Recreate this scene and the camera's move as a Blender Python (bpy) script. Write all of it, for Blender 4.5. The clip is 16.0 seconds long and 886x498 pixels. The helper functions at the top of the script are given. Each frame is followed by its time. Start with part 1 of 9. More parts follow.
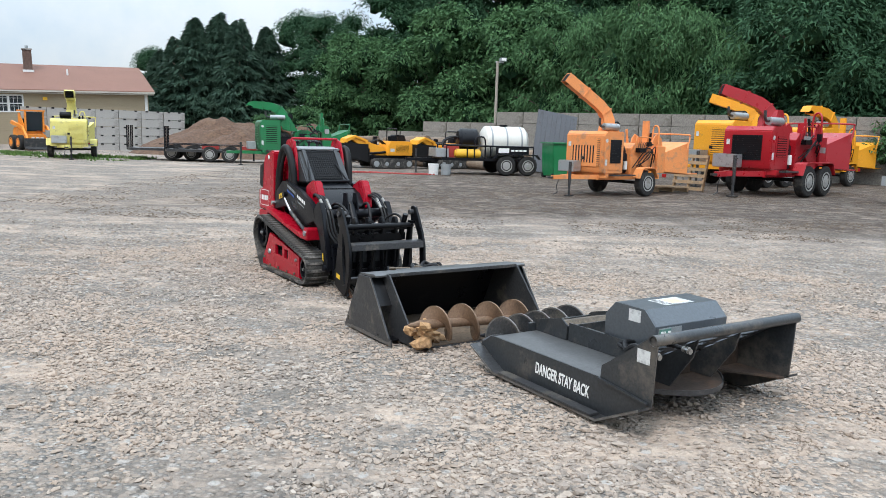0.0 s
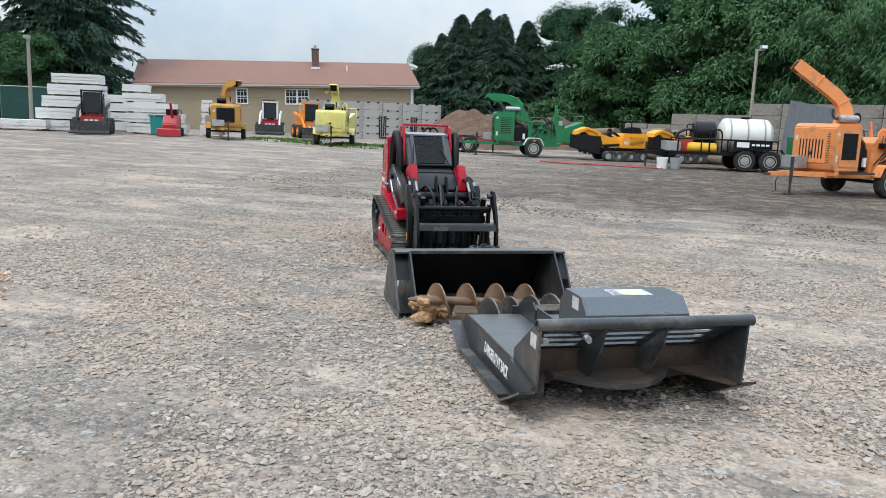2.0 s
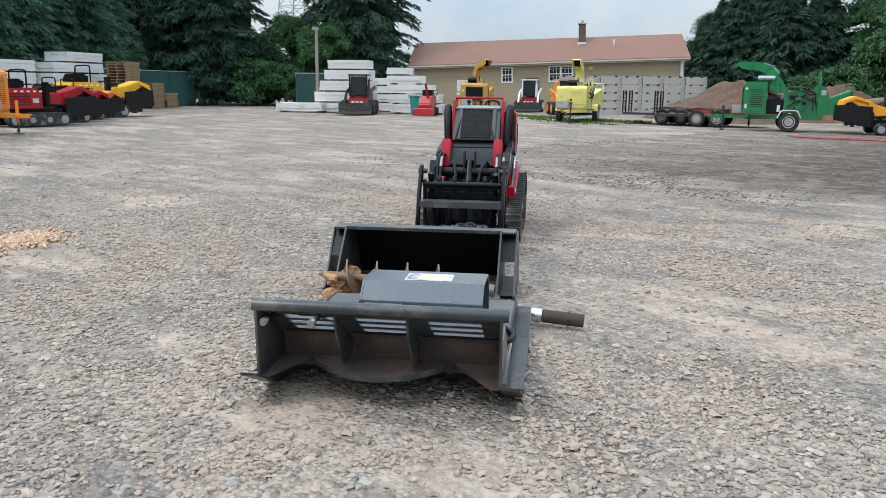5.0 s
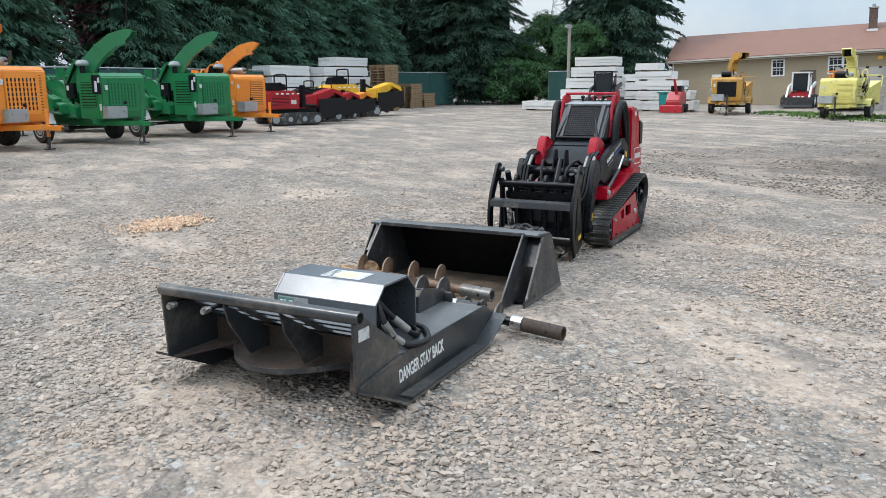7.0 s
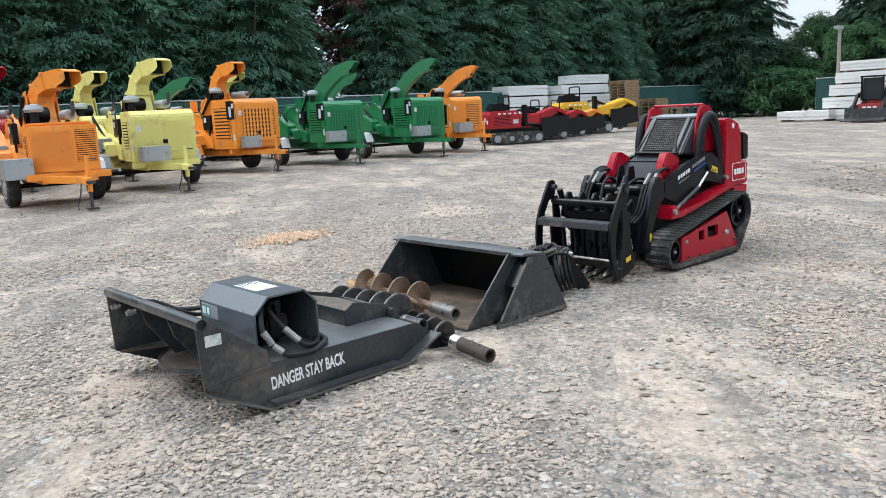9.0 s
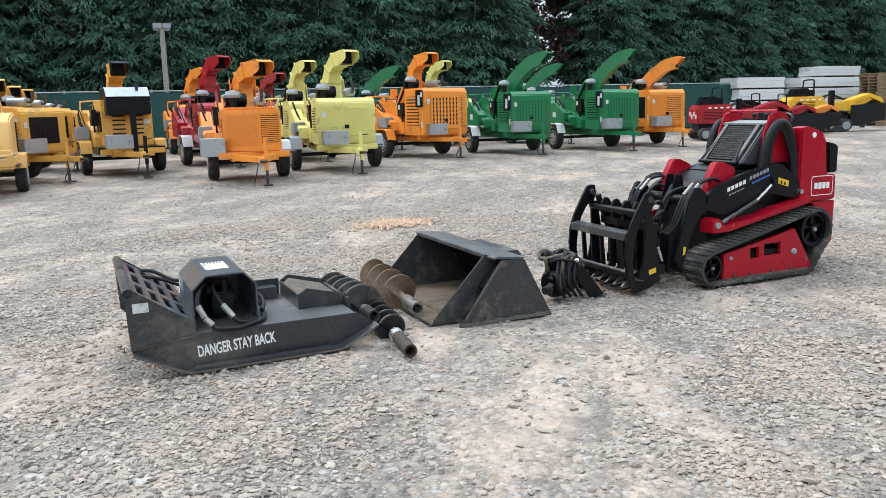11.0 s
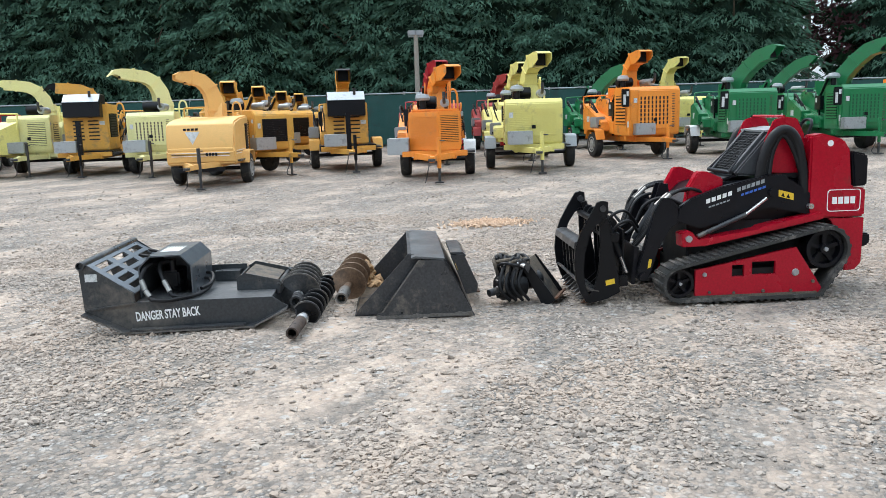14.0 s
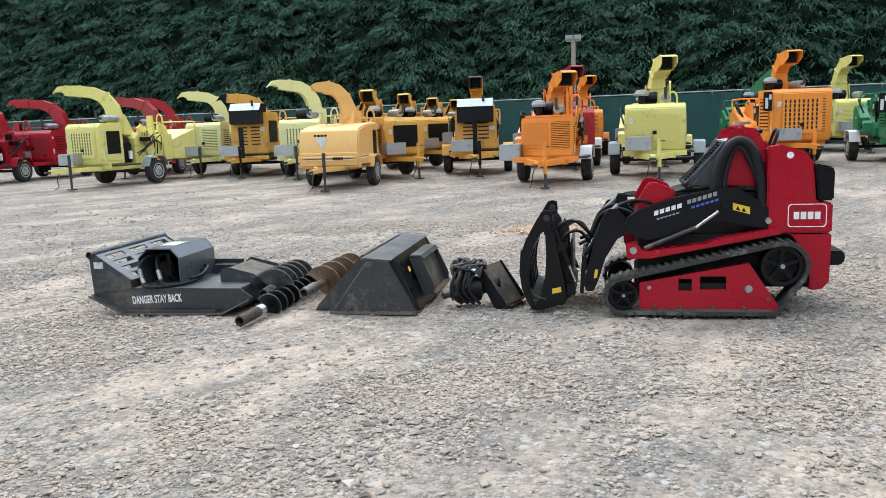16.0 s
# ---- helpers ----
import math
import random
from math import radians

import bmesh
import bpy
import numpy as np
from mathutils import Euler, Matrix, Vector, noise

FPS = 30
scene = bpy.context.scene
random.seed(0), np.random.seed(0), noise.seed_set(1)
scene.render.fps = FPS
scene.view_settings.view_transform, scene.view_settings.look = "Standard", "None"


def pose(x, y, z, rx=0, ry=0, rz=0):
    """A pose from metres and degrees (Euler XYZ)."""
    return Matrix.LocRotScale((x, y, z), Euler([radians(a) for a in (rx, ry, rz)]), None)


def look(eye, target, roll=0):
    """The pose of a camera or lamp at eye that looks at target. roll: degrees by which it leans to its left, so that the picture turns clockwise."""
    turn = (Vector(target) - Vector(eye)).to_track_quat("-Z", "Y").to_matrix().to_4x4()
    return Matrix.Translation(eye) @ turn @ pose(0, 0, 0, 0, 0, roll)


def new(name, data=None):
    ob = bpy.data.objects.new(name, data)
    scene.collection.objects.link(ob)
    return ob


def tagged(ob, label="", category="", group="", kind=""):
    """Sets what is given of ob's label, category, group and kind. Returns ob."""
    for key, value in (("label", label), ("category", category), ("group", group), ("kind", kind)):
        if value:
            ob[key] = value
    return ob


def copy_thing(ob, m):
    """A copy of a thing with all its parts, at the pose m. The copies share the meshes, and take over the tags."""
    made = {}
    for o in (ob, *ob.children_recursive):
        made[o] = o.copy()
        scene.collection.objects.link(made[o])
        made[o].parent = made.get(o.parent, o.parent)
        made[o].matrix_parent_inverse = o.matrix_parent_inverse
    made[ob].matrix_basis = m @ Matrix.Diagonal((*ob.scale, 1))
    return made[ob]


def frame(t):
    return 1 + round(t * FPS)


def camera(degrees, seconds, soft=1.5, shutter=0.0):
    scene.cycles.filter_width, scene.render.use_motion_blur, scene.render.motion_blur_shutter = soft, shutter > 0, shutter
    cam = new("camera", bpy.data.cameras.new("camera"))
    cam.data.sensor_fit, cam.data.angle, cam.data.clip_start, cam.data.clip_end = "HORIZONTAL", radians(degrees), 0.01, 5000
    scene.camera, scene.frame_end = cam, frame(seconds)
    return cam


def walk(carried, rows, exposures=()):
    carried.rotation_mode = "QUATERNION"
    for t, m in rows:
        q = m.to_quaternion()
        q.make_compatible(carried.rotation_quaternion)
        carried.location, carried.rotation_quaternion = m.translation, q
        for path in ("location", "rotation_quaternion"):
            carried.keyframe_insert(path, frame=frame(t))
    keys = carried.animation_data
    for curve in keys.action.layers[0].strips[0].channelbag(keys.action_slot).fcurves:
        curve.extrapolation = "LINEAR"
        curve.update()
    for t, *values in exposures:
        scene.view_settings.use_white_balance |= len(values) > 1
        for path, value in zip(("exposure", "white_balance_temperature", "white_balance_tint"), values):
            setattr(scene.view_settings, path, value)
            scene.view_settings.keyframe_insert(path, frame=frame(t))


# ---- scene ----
cam = camera(58.6, 16.0, soft=0.5)
PATH = [
    (0, (0.263, 0.026, 1.477), (0.155, 2.003, 1.189), 1.8),
    (0.5, (0.778, 0.005, 1.49), (0.495, 1.963, 1.199), 2.4),
    (1, (1.222, 0.106, 1.456), (0.83, 2.043, 1.15), 2.8),
    (1.5, (1.676, 0.165, 1.456), (1.109, 2.057, 1.14), 2.9),
    (2, (2.106, 0.246, 1.475), (1.34, 2.064, 1.147), 2.2),
    (2.5, (2.497, 0.451, 1.489), (1.62, 2.216, 1.152), 1.7),
    (3, (2.915, 0.599, 1.48), (1.921, 2.3, 1.136), 1.4),
    (3.5, (3.274, 0.829, 1.49), (2.182, 2.466, 1.132), 1.2),
    (3.7, (3.421, 0.981, 1.499), (2.294, 2.591, 1.127), 1.1),
    (5.8, (4.629, 2.495, 1.484), (3.075, 3.687, 1.082), 0.4),
    (6, (4.749, 2.638, 1.51), (3.147, 3.764, 1.103), 0.4),
    (6.5, (4.933, 3.058, 1.474), (3.245, 4.043, 1.052), 0.2),
    (7, (5.133, 3.452, 1.475), (3.369, 4.302, 1.071), -0.6),
    (7.5, (5.384, 3.897, 1.482), (3.555, 4.616, 1.109), -1.3),
    (8, (5.491, 4.395, 1.465), (3.606, 4.955, 1.1), -2.2),
    (8.5, (5.678, 4.86, 1.436), (3.747, 5.25, 1.088), -2.6),
    (9, (5.731, 5.308, 1.43), (3.771, 5.512, 1.089), -2.8),
    (9.5, (5.744, 5.766, 1.448), (3.773, 5.796, 1.113), -3.2),
    (10, (5.929, 6.246, 1.458), (3.96, 6.125, 1.13), -2.6),
    (10.2, (5.949, 6.415, 1.465), (3.985, 6.237, 1.134), -2.3),
    (12.3, (5.627, 8.192, 1.478), (3.784, 7.498, 1.128), -1.0),
    (12.5, (5.621, 8.347, 1.469), (3.792, 7.614, 1.128), -1.1),
    (13, (5.56, 8.864, 1.488), (3.793, 7.987, 1.156), -1.3),
    (13.5, (5.365, 9.257, 1.466), (3.651, 8.286, 1.12), -1.1),
    (14, (5.217, 9.699, 1.491), (3.57, 8.616, 1.152), -1.8),
    (14.5, (5.061, 10.194, 1.515), (3.492, 8.994, 1.202), -2.2),
    (15, (4.794, 10.541, 1.476), (3.29, 9.26, 1.166), -1.6),
    (15.5, (4.537, 10.998, 1.472), (3.121, 9.622, 1.156), -2.0),
    (16, (4.256, 11.396, 1.491), (2.928, 9.934, 1.177), -2.1),
]
# the camera stops down a little while the bright sky is in view
walk(cam, [(t, look(eye, target, roll)) for t, eye, target, roll in PATH],
     [(0.0, -0.03), (2.0, -0.17), (3.5, -0.22), (6.5, -0.15), (8.5, 0.0), (10.0, 0.08), (13.0, 0.08), (16.0, 0.03)])

# ---- sky and light: a bright overcast day ----
world = bpy.data.worlds.new("sky")
scene.world = world
world.use_nodes = True
SUN_EL, SUN_AZ = radians(52), radians(200)
wn = world.node_tree.nodes
wl = world.node_tree.links
sky = wn.new("ShaderNodeTexSky")
sky.sky_type, sky.sun_disc = "NISHITA", False
sky.sun_elevation, sky.sun_rotation = SUN_EL, SUN_AZ
sky.air_density, sky.dust_density, sky.ozone_density = 1.0, 2.5, 1.0
cloud = wn.new("ShaderNodeTexNoise")
cloud.inputs["Scale"].default_value = 3.2
cloud.inputs["Detail"].default_value = 7
cloud.inputs["Roughness"].default_value = 0.6
cramp = wn.new("ShaderNodeValToRGB")
cramp.color_ramp.elements[0].position, cramp.color_ramp.elements[0].color = 0.36, (0.0, 0.0, 0.0, 1)
cramp.color_ramp.elements[1].position, cramp.color_ramp.elements[1].color = 0.62, (1, 1, 1, 1)
# an overcast sky is about three times as bright overhead as at the horizon
up = wn.new("ShaderNodeSeparateXYZ")
wl.new(wn.new("ShaderNodeTexCoord").outputs["Generated"], up.inputs["Vector"])
lift = wn.new("ShaderNodeMapRange")
wl.new(up.outputs["Z"], lift.inputs["Value"])
lift.inputs["From Min"].default_value, lift.inputs["From Max"].default_value = 0.0, 1.0
lift.inputs["To Min"].default_value, lift.inputs["To Max"].default_value = 0.82, 3.3
veil = wn.new("ShaderNodeMix")
veil.data_type = "RGBA"
wl.new(cramp.outputs["Color"], veil.inputs["Factor"])
veil.inputs["A"].default_value = (2.26, 2.95, 3.70, 1)
veil.inputs["B"].default_value = (3.40, 3.74, 4.02, 1)
deck = wn.new("ShaderNodeVectorMath")
deck.operation = "SCALE"
wl.new(veil.outputs["Result"], deck.inputs[0])
wl.new(lift.outputs["Result"], deck.inputs["Scale"])
cmix = wn.new("ShaderNodeMix")
cmix.data_type = "RGBA"
cmix.inputs["Factor"].default_value = 0.9
wl.new(cloud.outputs["Fac"], cramp.inputs["Fac"])
wl.new(sky.outputs["Color"], cmix.inputs["A"])
wl.new(deck.outputs["Vector"], cmix.inputs["B"])
wl.new(cmix.outputs["Result"], wn["Background"].inputs["Color"])
wn["Background"].inputs["Strength"].default_value = 0.235

sun = new("sun", bpy.data.lights.new("sun", "SUN"))
sun.data.energy, sun.data.angle, sun.data.color = 1.9, radians(14), (1.0, 0.96, 0.935)
sun.matrix_world = pose(0, 0, 30, 90 - 52, 0, 180 - 200)


# ---- materials ----
def node(nt, kind, **values):
    n = nt.nodes.new("ShaderNode" + kind)
    for key, v in values.items():
        s = n.inputs[int(key[1:])] if key[0] == "i" and key[1:].isdigit() else n.inputs[key]
        if isinstance(v, bpy.types.NodeSocket):
            nt.links.new(v, s)
        else:
            s.default_value = v
    return n


def rgba(c):
    return (c[0], c[1], c[2], 1)


def blend(nt, fac, a, b, how="MIX"):
    n = nt.nodes.new("ShaderNodeMix")
    n.data_type, n.blend_type = "RGBA", how
    for s, v in ((n.inputs["Factor"], fac), (n.inputs["A"], a), (n.inputs["B"], b)):
        if isinstance(v, bpy.types.NodeSocket):
            nt.links.new(v, s)
        else:
            s.default_value = rgba(v) if isinstance(v, tuple) else v
    return n.outputs["Result"]


def ramp(nt, fac, lo, hi, a=0.0, b=1.0):
    n = nt.nodes.new("ShaderNodeMapRange")
    nt.links.new(fac, n.inputs["Value"])
    for key, v in (("From Min", lo), ("From Max", hi), ("To Min", a), ("To Max", b)):
        n.inputs[key].default_value = v
    return n.outputs["Result"]


def blank(name):
    m = bpy.data.materials.new(name)
    m.use_nodes = True
    return m, m.node_tree, m.node_tree.nodes["Principled BSDF"]


def coords(nt):
    return nt.nodes.new("ShaderNodeTexCoord").outputs["Object"]


def noise_of(nt, scale, detail=5.0, rough=0.6, at=None):
    n = node(nt, "TexNoise", Scale=scale, Detail=detail, Roughness=rough)
    nt.links.new(at if at else coords(nt), n.inputs["Vector"])
    return n.outputs["Fac"]


def bump(nt, bsdf, height, strength, distance):
    b = node(nt, "Bump", Strength=strength, Distance=distance, Height=height)
    nt.links.new(b.outputs["Normal"], bsdf.inputs["Normal"])


def surface(name, base, rough=0.5, metal=0.0, other=None, amount=0.35, scale=6.0, fine=60.0, relief=0.002, spread=0.12, coat=0.0, gloss=0.5):
    """A surface with fine grain, a slow drift of tone and patches of another colour."""
    m, nt, b = blank(name)
    slow, grain = noise_of(nt, scale), noise_of(nt, fine, 3.0)
    dark = tuple(v * (1 - spread) for v in base)
    light = tuple(min(1, v * (1 + spread)) for v in base)
    col = blend(nt, ramp(nt, grain, 0.3, 0.7), dark, light)
    if other:
        patch = noise_of(nt, scale * 0.6, 8.0, 0.72)
        lo = 0.5 + (0.5 - amount) * 0.4
        mask = ramp(nt, patch, lo, lo + 0.12)
        col = blend(nt, mask, col, other)
    nt.links.new(col, b.inputs["Base Color"])
    nt.links.new(ramp(nt, slow, 0.25, 0.75, max(0.05, rough - 0.12), min(1, rough + 0.14)), b.inputs["Roughness"])
    b.inputs["Metallic"].default_value = metal
    b.inputs["Specular IOR Level"].default_value = gloss
    if coat:
        b.inputs["Coat Weight"].default_value = coat
        b.inputs["Coat Roughness"].default_value = 0.2
    bump(nt, b, grain, 0.5, relief)
    return m


DUST = (0.30, 0.25, 0.19)
PAINT = {
    "red": surface("paint_red", (0.36, 0.010, 0.018), 0.34, other=(0.22, 0.03, 0.03), amount=0.2, coat=0.25),
    "machine_red": surface("paint_machine_red", (0.365, 0.005, 0.018), 0.26, other=(0.19, 0.025, 0.025), amount=0.20, scale=3, spread=0.16, gloss=0.35),
    # darker copy of the green paint, standing for shade in its vent slots
    "slot_shade_green": surface("paint_shaded_green", (0.004, 0.075, 0.03), 0.5, other=(0.01, 0.04, 0.02), amount=0.3),
    "dull_red": surface("paint_dull_red", (0.33, 0.035, 0.03), 0.5, other=DUST, amount=0.25),
    "orange": surface("paint_orange", (0.80, 0.26, 0.028), 0.48, other=(0.46, 0.19, 0.06), amount=0.36, coat=0.1),
    "faded_orange": surface("paint_faded_orange", (0.74, 0.27, 0.085), 0.5, other=(0.42, 0.21, 0.11), amount=0.4),
    "mustard": surface("paint_mustard", (0.67, 0.345, 0.060), 0.58, other=(0.38, 0.23, 0.08), amount=0.38),
    "old_mustard": surface("paint_old_mustard", (0.50, 0.27, 0.055), 0.65, other=(0.24, 0.14, 0.06), amount=0.5, scale=4, spread=0.22),
    "pale_mustard": surface("paint_pale_mustard", (0.72, 0.405, 0.125), 0.55, other=(0.60, 0.36, 0.11), amount=0.25),
    "yellow": surface("paint_yellow", (0.78, 0.44, 0.03), 0.42, other=(0.5, 0.32, 0.08), amount=0.25),
    "yellow_orange": surface("paint_yellow_orange", (0.78, 0.34, 0.02), 0.45, other=(0.5, 0.26, 0.06), amount=0.25),
    "lime": surface("paint_lime_yellow", (0.70, 0.63, 0.20), 0.48, other=(0.42, 0.37, 0.17), amount=0.36),
    "pale_lime": surface("paint_pale_lime_yellow", (0.72, 0.68, 0.31), 0.5, other=(0.46, 0.42, 0.22), amount=0.3),
    "green": surface("paint_green", (0.008, 0.165, 0.055), 0.36, other=(0.04, 0.10, 0.055), amount=0.3, coat=0.25),
    "white": surface("paint_white", (0.72, 0.73, 0.72), 0.45, other=(0.5, 0.46, 0.4), amount=0.25),
    "beige": surface("paint_beige", (0.50, 0.46, 0.40), 0.5, other=(0.36, 0.32, 0.27), amount=0.3),
    "teal": surface("plastic_teal", (0.01, 0.22, 0.20), 0.5),
    "grey": surface("paint_grey", (0.30, 0.32, 0.33), 0.5, 0.2, other=(0.2, 0.18, 0.16), amount=0.3),
    "black": surface("paint_black", (0.0045, 0.005, 0.0075), 0.34, other=(0.018, 0.018, 0.018), amount=0.12, gloss=0.28),
}
STEEL_BLACK = surface("black_steel", (0.005, 0.0055, 0.007), 0.32, 0.1, other=(0.03, 0.027, 0.024), amount=0.2, scale=5, relief=0.001, gloss=0.3)
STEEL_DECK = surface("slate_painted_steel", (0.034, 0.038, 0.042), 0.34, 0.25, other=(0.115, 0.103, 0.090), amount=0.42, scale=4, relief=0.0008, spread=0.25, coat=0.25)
# lighter copy of the slate paint, with sky sheen put into its base colour
STEEL_SHEEN = surface("slate_paint_sky_sheen", (0.085, 0.098, 0.112), 0.33, 0.35, other=(0.15, 0.148, 0.145), amount=0.28, scale=4, relief=0.0006, coat=0.5)
STEEL_WORN = surface("worn_black_steel", (0.046, 0.047, 0.050), 0.36, 0.3, other=(0.15, 0.135, 0.115), amount=0.42, scale=7, relief=0.0015, spread=0.3)
RUST = surface("rusty_steel", (0.13, 0.062, 0.032), 0.8, 0.1, other=(0.06, 0.045, 0.038), amount=0.5, scale=9, relief=0.003, spread=0.3)
MUD_STEEL = surface("muddy_steel", (0.12, 0.095, 0.07), 0.75, 0.1, other=(0.05, 0.045, 0.04), amount=0.5, scale=8, relief=0.003, spread=0.3)
CLAY = surface("wet_clay", (0.42, 0.25, 0.12), 0.8, other=(0.17, 0.10, 0.055), amount=0.55, scale=9, fine=40, relief=0.006, spread=0.25)
CAKED = surface("caked_brown_dirt", (0.115, 0.080, 0.052), 0.9, other=(0.055, 0.042, 0.033), amount=0.5, scale=7, fine=35, relief=0.006, spread=0.3)
PALE_LABEL = surface("pale_yellow_label", (0.74, 0.74, 0.34), 0.5, other=(0.6, 0.6, 0.5), amount=0.35, scale=25)
CONSOLE = surface("console_grey", (0.045, 0.048, 0.052), 0.45, other=(0.08, 0.08, 0.08), amount=0.3)
RUST_DARK = surface("dark_rusty_steel", (0.050, 0.034, 0.026), 0.75, 0.1, other=(0.085, 0.050, 0.032), amount=0.4, scale=9, relief=0.002, spread=0.3)
FLIGHT = surface("worn_brown_steel", (0.19, 0.118, 0.074), 0.6, 0.3, other=(0.11, 0.072, 0.05), amount=0.45, scale=10, relief=0.002, spread=0.25)
ZINC = surface("dull_zinc", (0.30, 0.29, 0.27), 0.42, 0.6, other=(0.14, 0.13, 0.12), amount=0.4, scale=25)
BARE = surface("bare_scuffed_steel", (0.155, 0.146, 0.136), 0.38, 0.4, other=(0.10, 0.085, 0.07), amount=0.5, scale=12, relief=0.001, spread=0.25)
RUST_EDGE = surface("orange_rust_edge", (0.21, 0.135, 0.085), 0.6, 0.3, other=(0.13, 0.085, 0.06), amount=0.5, scale=12, relief=0.002, spread=0.25)
CHROME = surface("bright_steel", (0.6, 0.6, 0.6), 0.25, 0.9, fine=90)
GALV = surface("galvanised_steel", (0.42, 0.44, 0.45), 0.45, 0.7, other=(0.28, 0.28, 0.28), amount=0.4, scale=12)
RUBBER = surface("tyre_rubber", (0.014, 0.014, 0.014), 0.8, other=(0.06, 0.053, 0.045), amount=0.4, scale=8, relief=0.003)
TRACK = surface("track_rubber", (0.030, 0.029, 0.027), 0.75, other=(0.16, 0.145, 0.13), amount=0.48, scale=8, relief=0.003, spread=0.25)
HOSE = surface("hose_rubber", (0.008, 0.008, 0.009), 0.5, other=(0.035, 0.032, 0.03), amount=0.2, scale=20, gloss=0.3)
# near-black chassis and backings; shade inside holes and vents put into colour
DARK = surface("dark_inside", (0.005, 0.005, 0.0055), 0.7)
RIM = surface("rim_paint", (0.34, 0.34, 0.33), 0.45, 0.2, other=(0.18, 0.16, 0.14), amount=0.4)
WHITE = surface("white_vinyl", (0.80, 0.80, 0.78), 0.5, spread=0.05)
DECAL = surface("worn_label", (0.58, 0.59, 0.58), 0.5, other=(0.35, 0.36, 0.36), amount=0.5, scale=30, spread=0.1)
YELLOW_DECAL = surface("yellow_label", (0.75, 0.48, 0.03), 0.5, other=(0.3, 0.2, 0.04), amount=0.3, scale=25)
# paler slate for up-facing plates: dust plus sky sheen put into the colour
DUSTY_SHEEN = surface("dusty_sheen_slate", (0.095, 0.098, 0.100), 0.36, 0.2, other=(0.20, 0.19, 0.18), amount=0.4, scale=3, relief=0.0006, spread=0.2)
GREEN_DECAL = surface("green_label", (0.10, 0.23, 0.19), 0.5, spread=0.1)
BLUE_DECAL = surface("blue_label", (0.04, 0.12, 0.45), 0.5, spread=0.1)
WOOD = surface("weathered_wood", (0.30, 0.20, 0.11), 0.75, other=(0.20, 0.15, 0.10), amount=0.45, scale=7, fine=45, relief=0.004, spread=0.25)
LOG = surface("log_bark", (0.17, 0.125, 0.09), 0.85, other=(0.32, 0.24, 0.16), amount=0.35, scale=4, fine=25, relief=0.02, spread=0.3)
BARK = surface("tree_bark", (0.10, 0.08, 0.06), 0.9, fine=18, relief=0.03, spread=0.35)
CONCRETE = surface("block_concrete", (0.37, 0.36, 0.34), 0.85, other=(0.20, 0.19, 0.175), amount=0.5, scale=1.4, fine=30, relief=0.006, spread=0.12)
CONCRETE_OLD = surface("weathered_block_concrete", (0.215, 0.198, 0.176), 0.92, other=(0.12, 0.108, 0.09), amount=0.5, scale=1.6, fine=18, relief=0.012, spread=0.28)
SLAB = surface("white_slab", (0.66, 0.66, 0.64), 0.7, other=(0.45, 0.43, 0.4), amount=0.3, scale=1.6, fine=25, relief=0.004, spread=0.07)
MULCH = surface("mulch", (0.105, 0.060, 0.038), 0.95, other=(0.155, 0.095, 0.058), amount=0.45, scale=2.2, fine=9, relief=0.08, spread=0.45)
CHIPS = surface("wood_chips", (0.60, 0.42, 0.29), 0.85, other=(0.50, 0.33, 0.22), amount=0.4, scale=20, fine=60, spread=0.3)
PIPE = surface("galvanised_pipe", (0.36, 0.38, 0.38), 0.5, 0.5)
POLE_WOOD = surface("pole_wood", (0.30, 0.27, 0.23), 0.85, fine=25, relief=0.004, spread=0.2)
TANK_WHITE = surface("tank_plastic", (0.66, 0.65, 0.60), 0.45, other=(0.5, 0.46, 0.38), amount=0.3, scale=2)
SCREEN = surface("fence_screen", (0.012, 0.062, 0.055), 0.8, other=(0.02, 0.04, 0.04), amount=0.4, scale=1.2, fine=120, relief=0.003, spread=0.2)
GLASS_DARK = surface("dark_glass", (0.018, 0.025, 0.032), 0.08, 0.0, spread=0.05)
TARP = surface("grey_sheet", (0.125, 0.132, 0.146), 0.55, 0.2, other=(0.085, 0.085, 0.09), amount=0.4, scale=3)


def gravel_material():
    m, nt, b = blank("gravel_stone")
    isl = nt.nodes.new("ShaderNodeNewGeometry").outputs["Random Per Island"]
    r = nt.nodes.new("ShaderNodeValToRGB")
    nt.links.new(isl, r.inputs["Fac"])
    stops = ((0.0, (0.070, 0.068, 0.066)), (0.2, (0.155, 0.148, 0.142)), (0.5, (0.264, 0.240, 0.217)), (0.8, (0.355, 0.312, 0.268)), (1.0, (0.50, 0.462, 0.415)))
    r.color_ramp.elements[0].color = rgba(stops[0][1])
    r.color_ramp.elements[1].color = rgba(stops[-1][1])
    for p, c in stops[1:-1]:
        r.color_ramp.elements.new(p).color = rgba(c)
    grain = noise_of(nt, 120.0, 3.0)
    col = blend(nt, ramp(nt, grain, 0.3, 0.7, 0.0, 0.35), r.outputs["Color"], (0.35, 0.30, 0.25))
    # stones near the tyre tracks are dusted with tan dirt
    col = blend(nt, ramp(nt, noise_of(nt, 0.7, 5.0, 0.6), 0.36, 0.58, 0.20, 0.80), col, (0.405, 0.314, 0.244))
    col = blend(nt, ramp(nt, noise_of(nt, 11.0, 5.0, 0.7), 0.50, 0.66, 0.0, 0.52), col, (0.085, 0.078, 0.070))
    nt.links.new(col, b.inputs["Base Color"])
    b.inputs["Roughness"].default_value = 0.82
    bump(nt, b, grain, 0.4, 0.002)
    return m


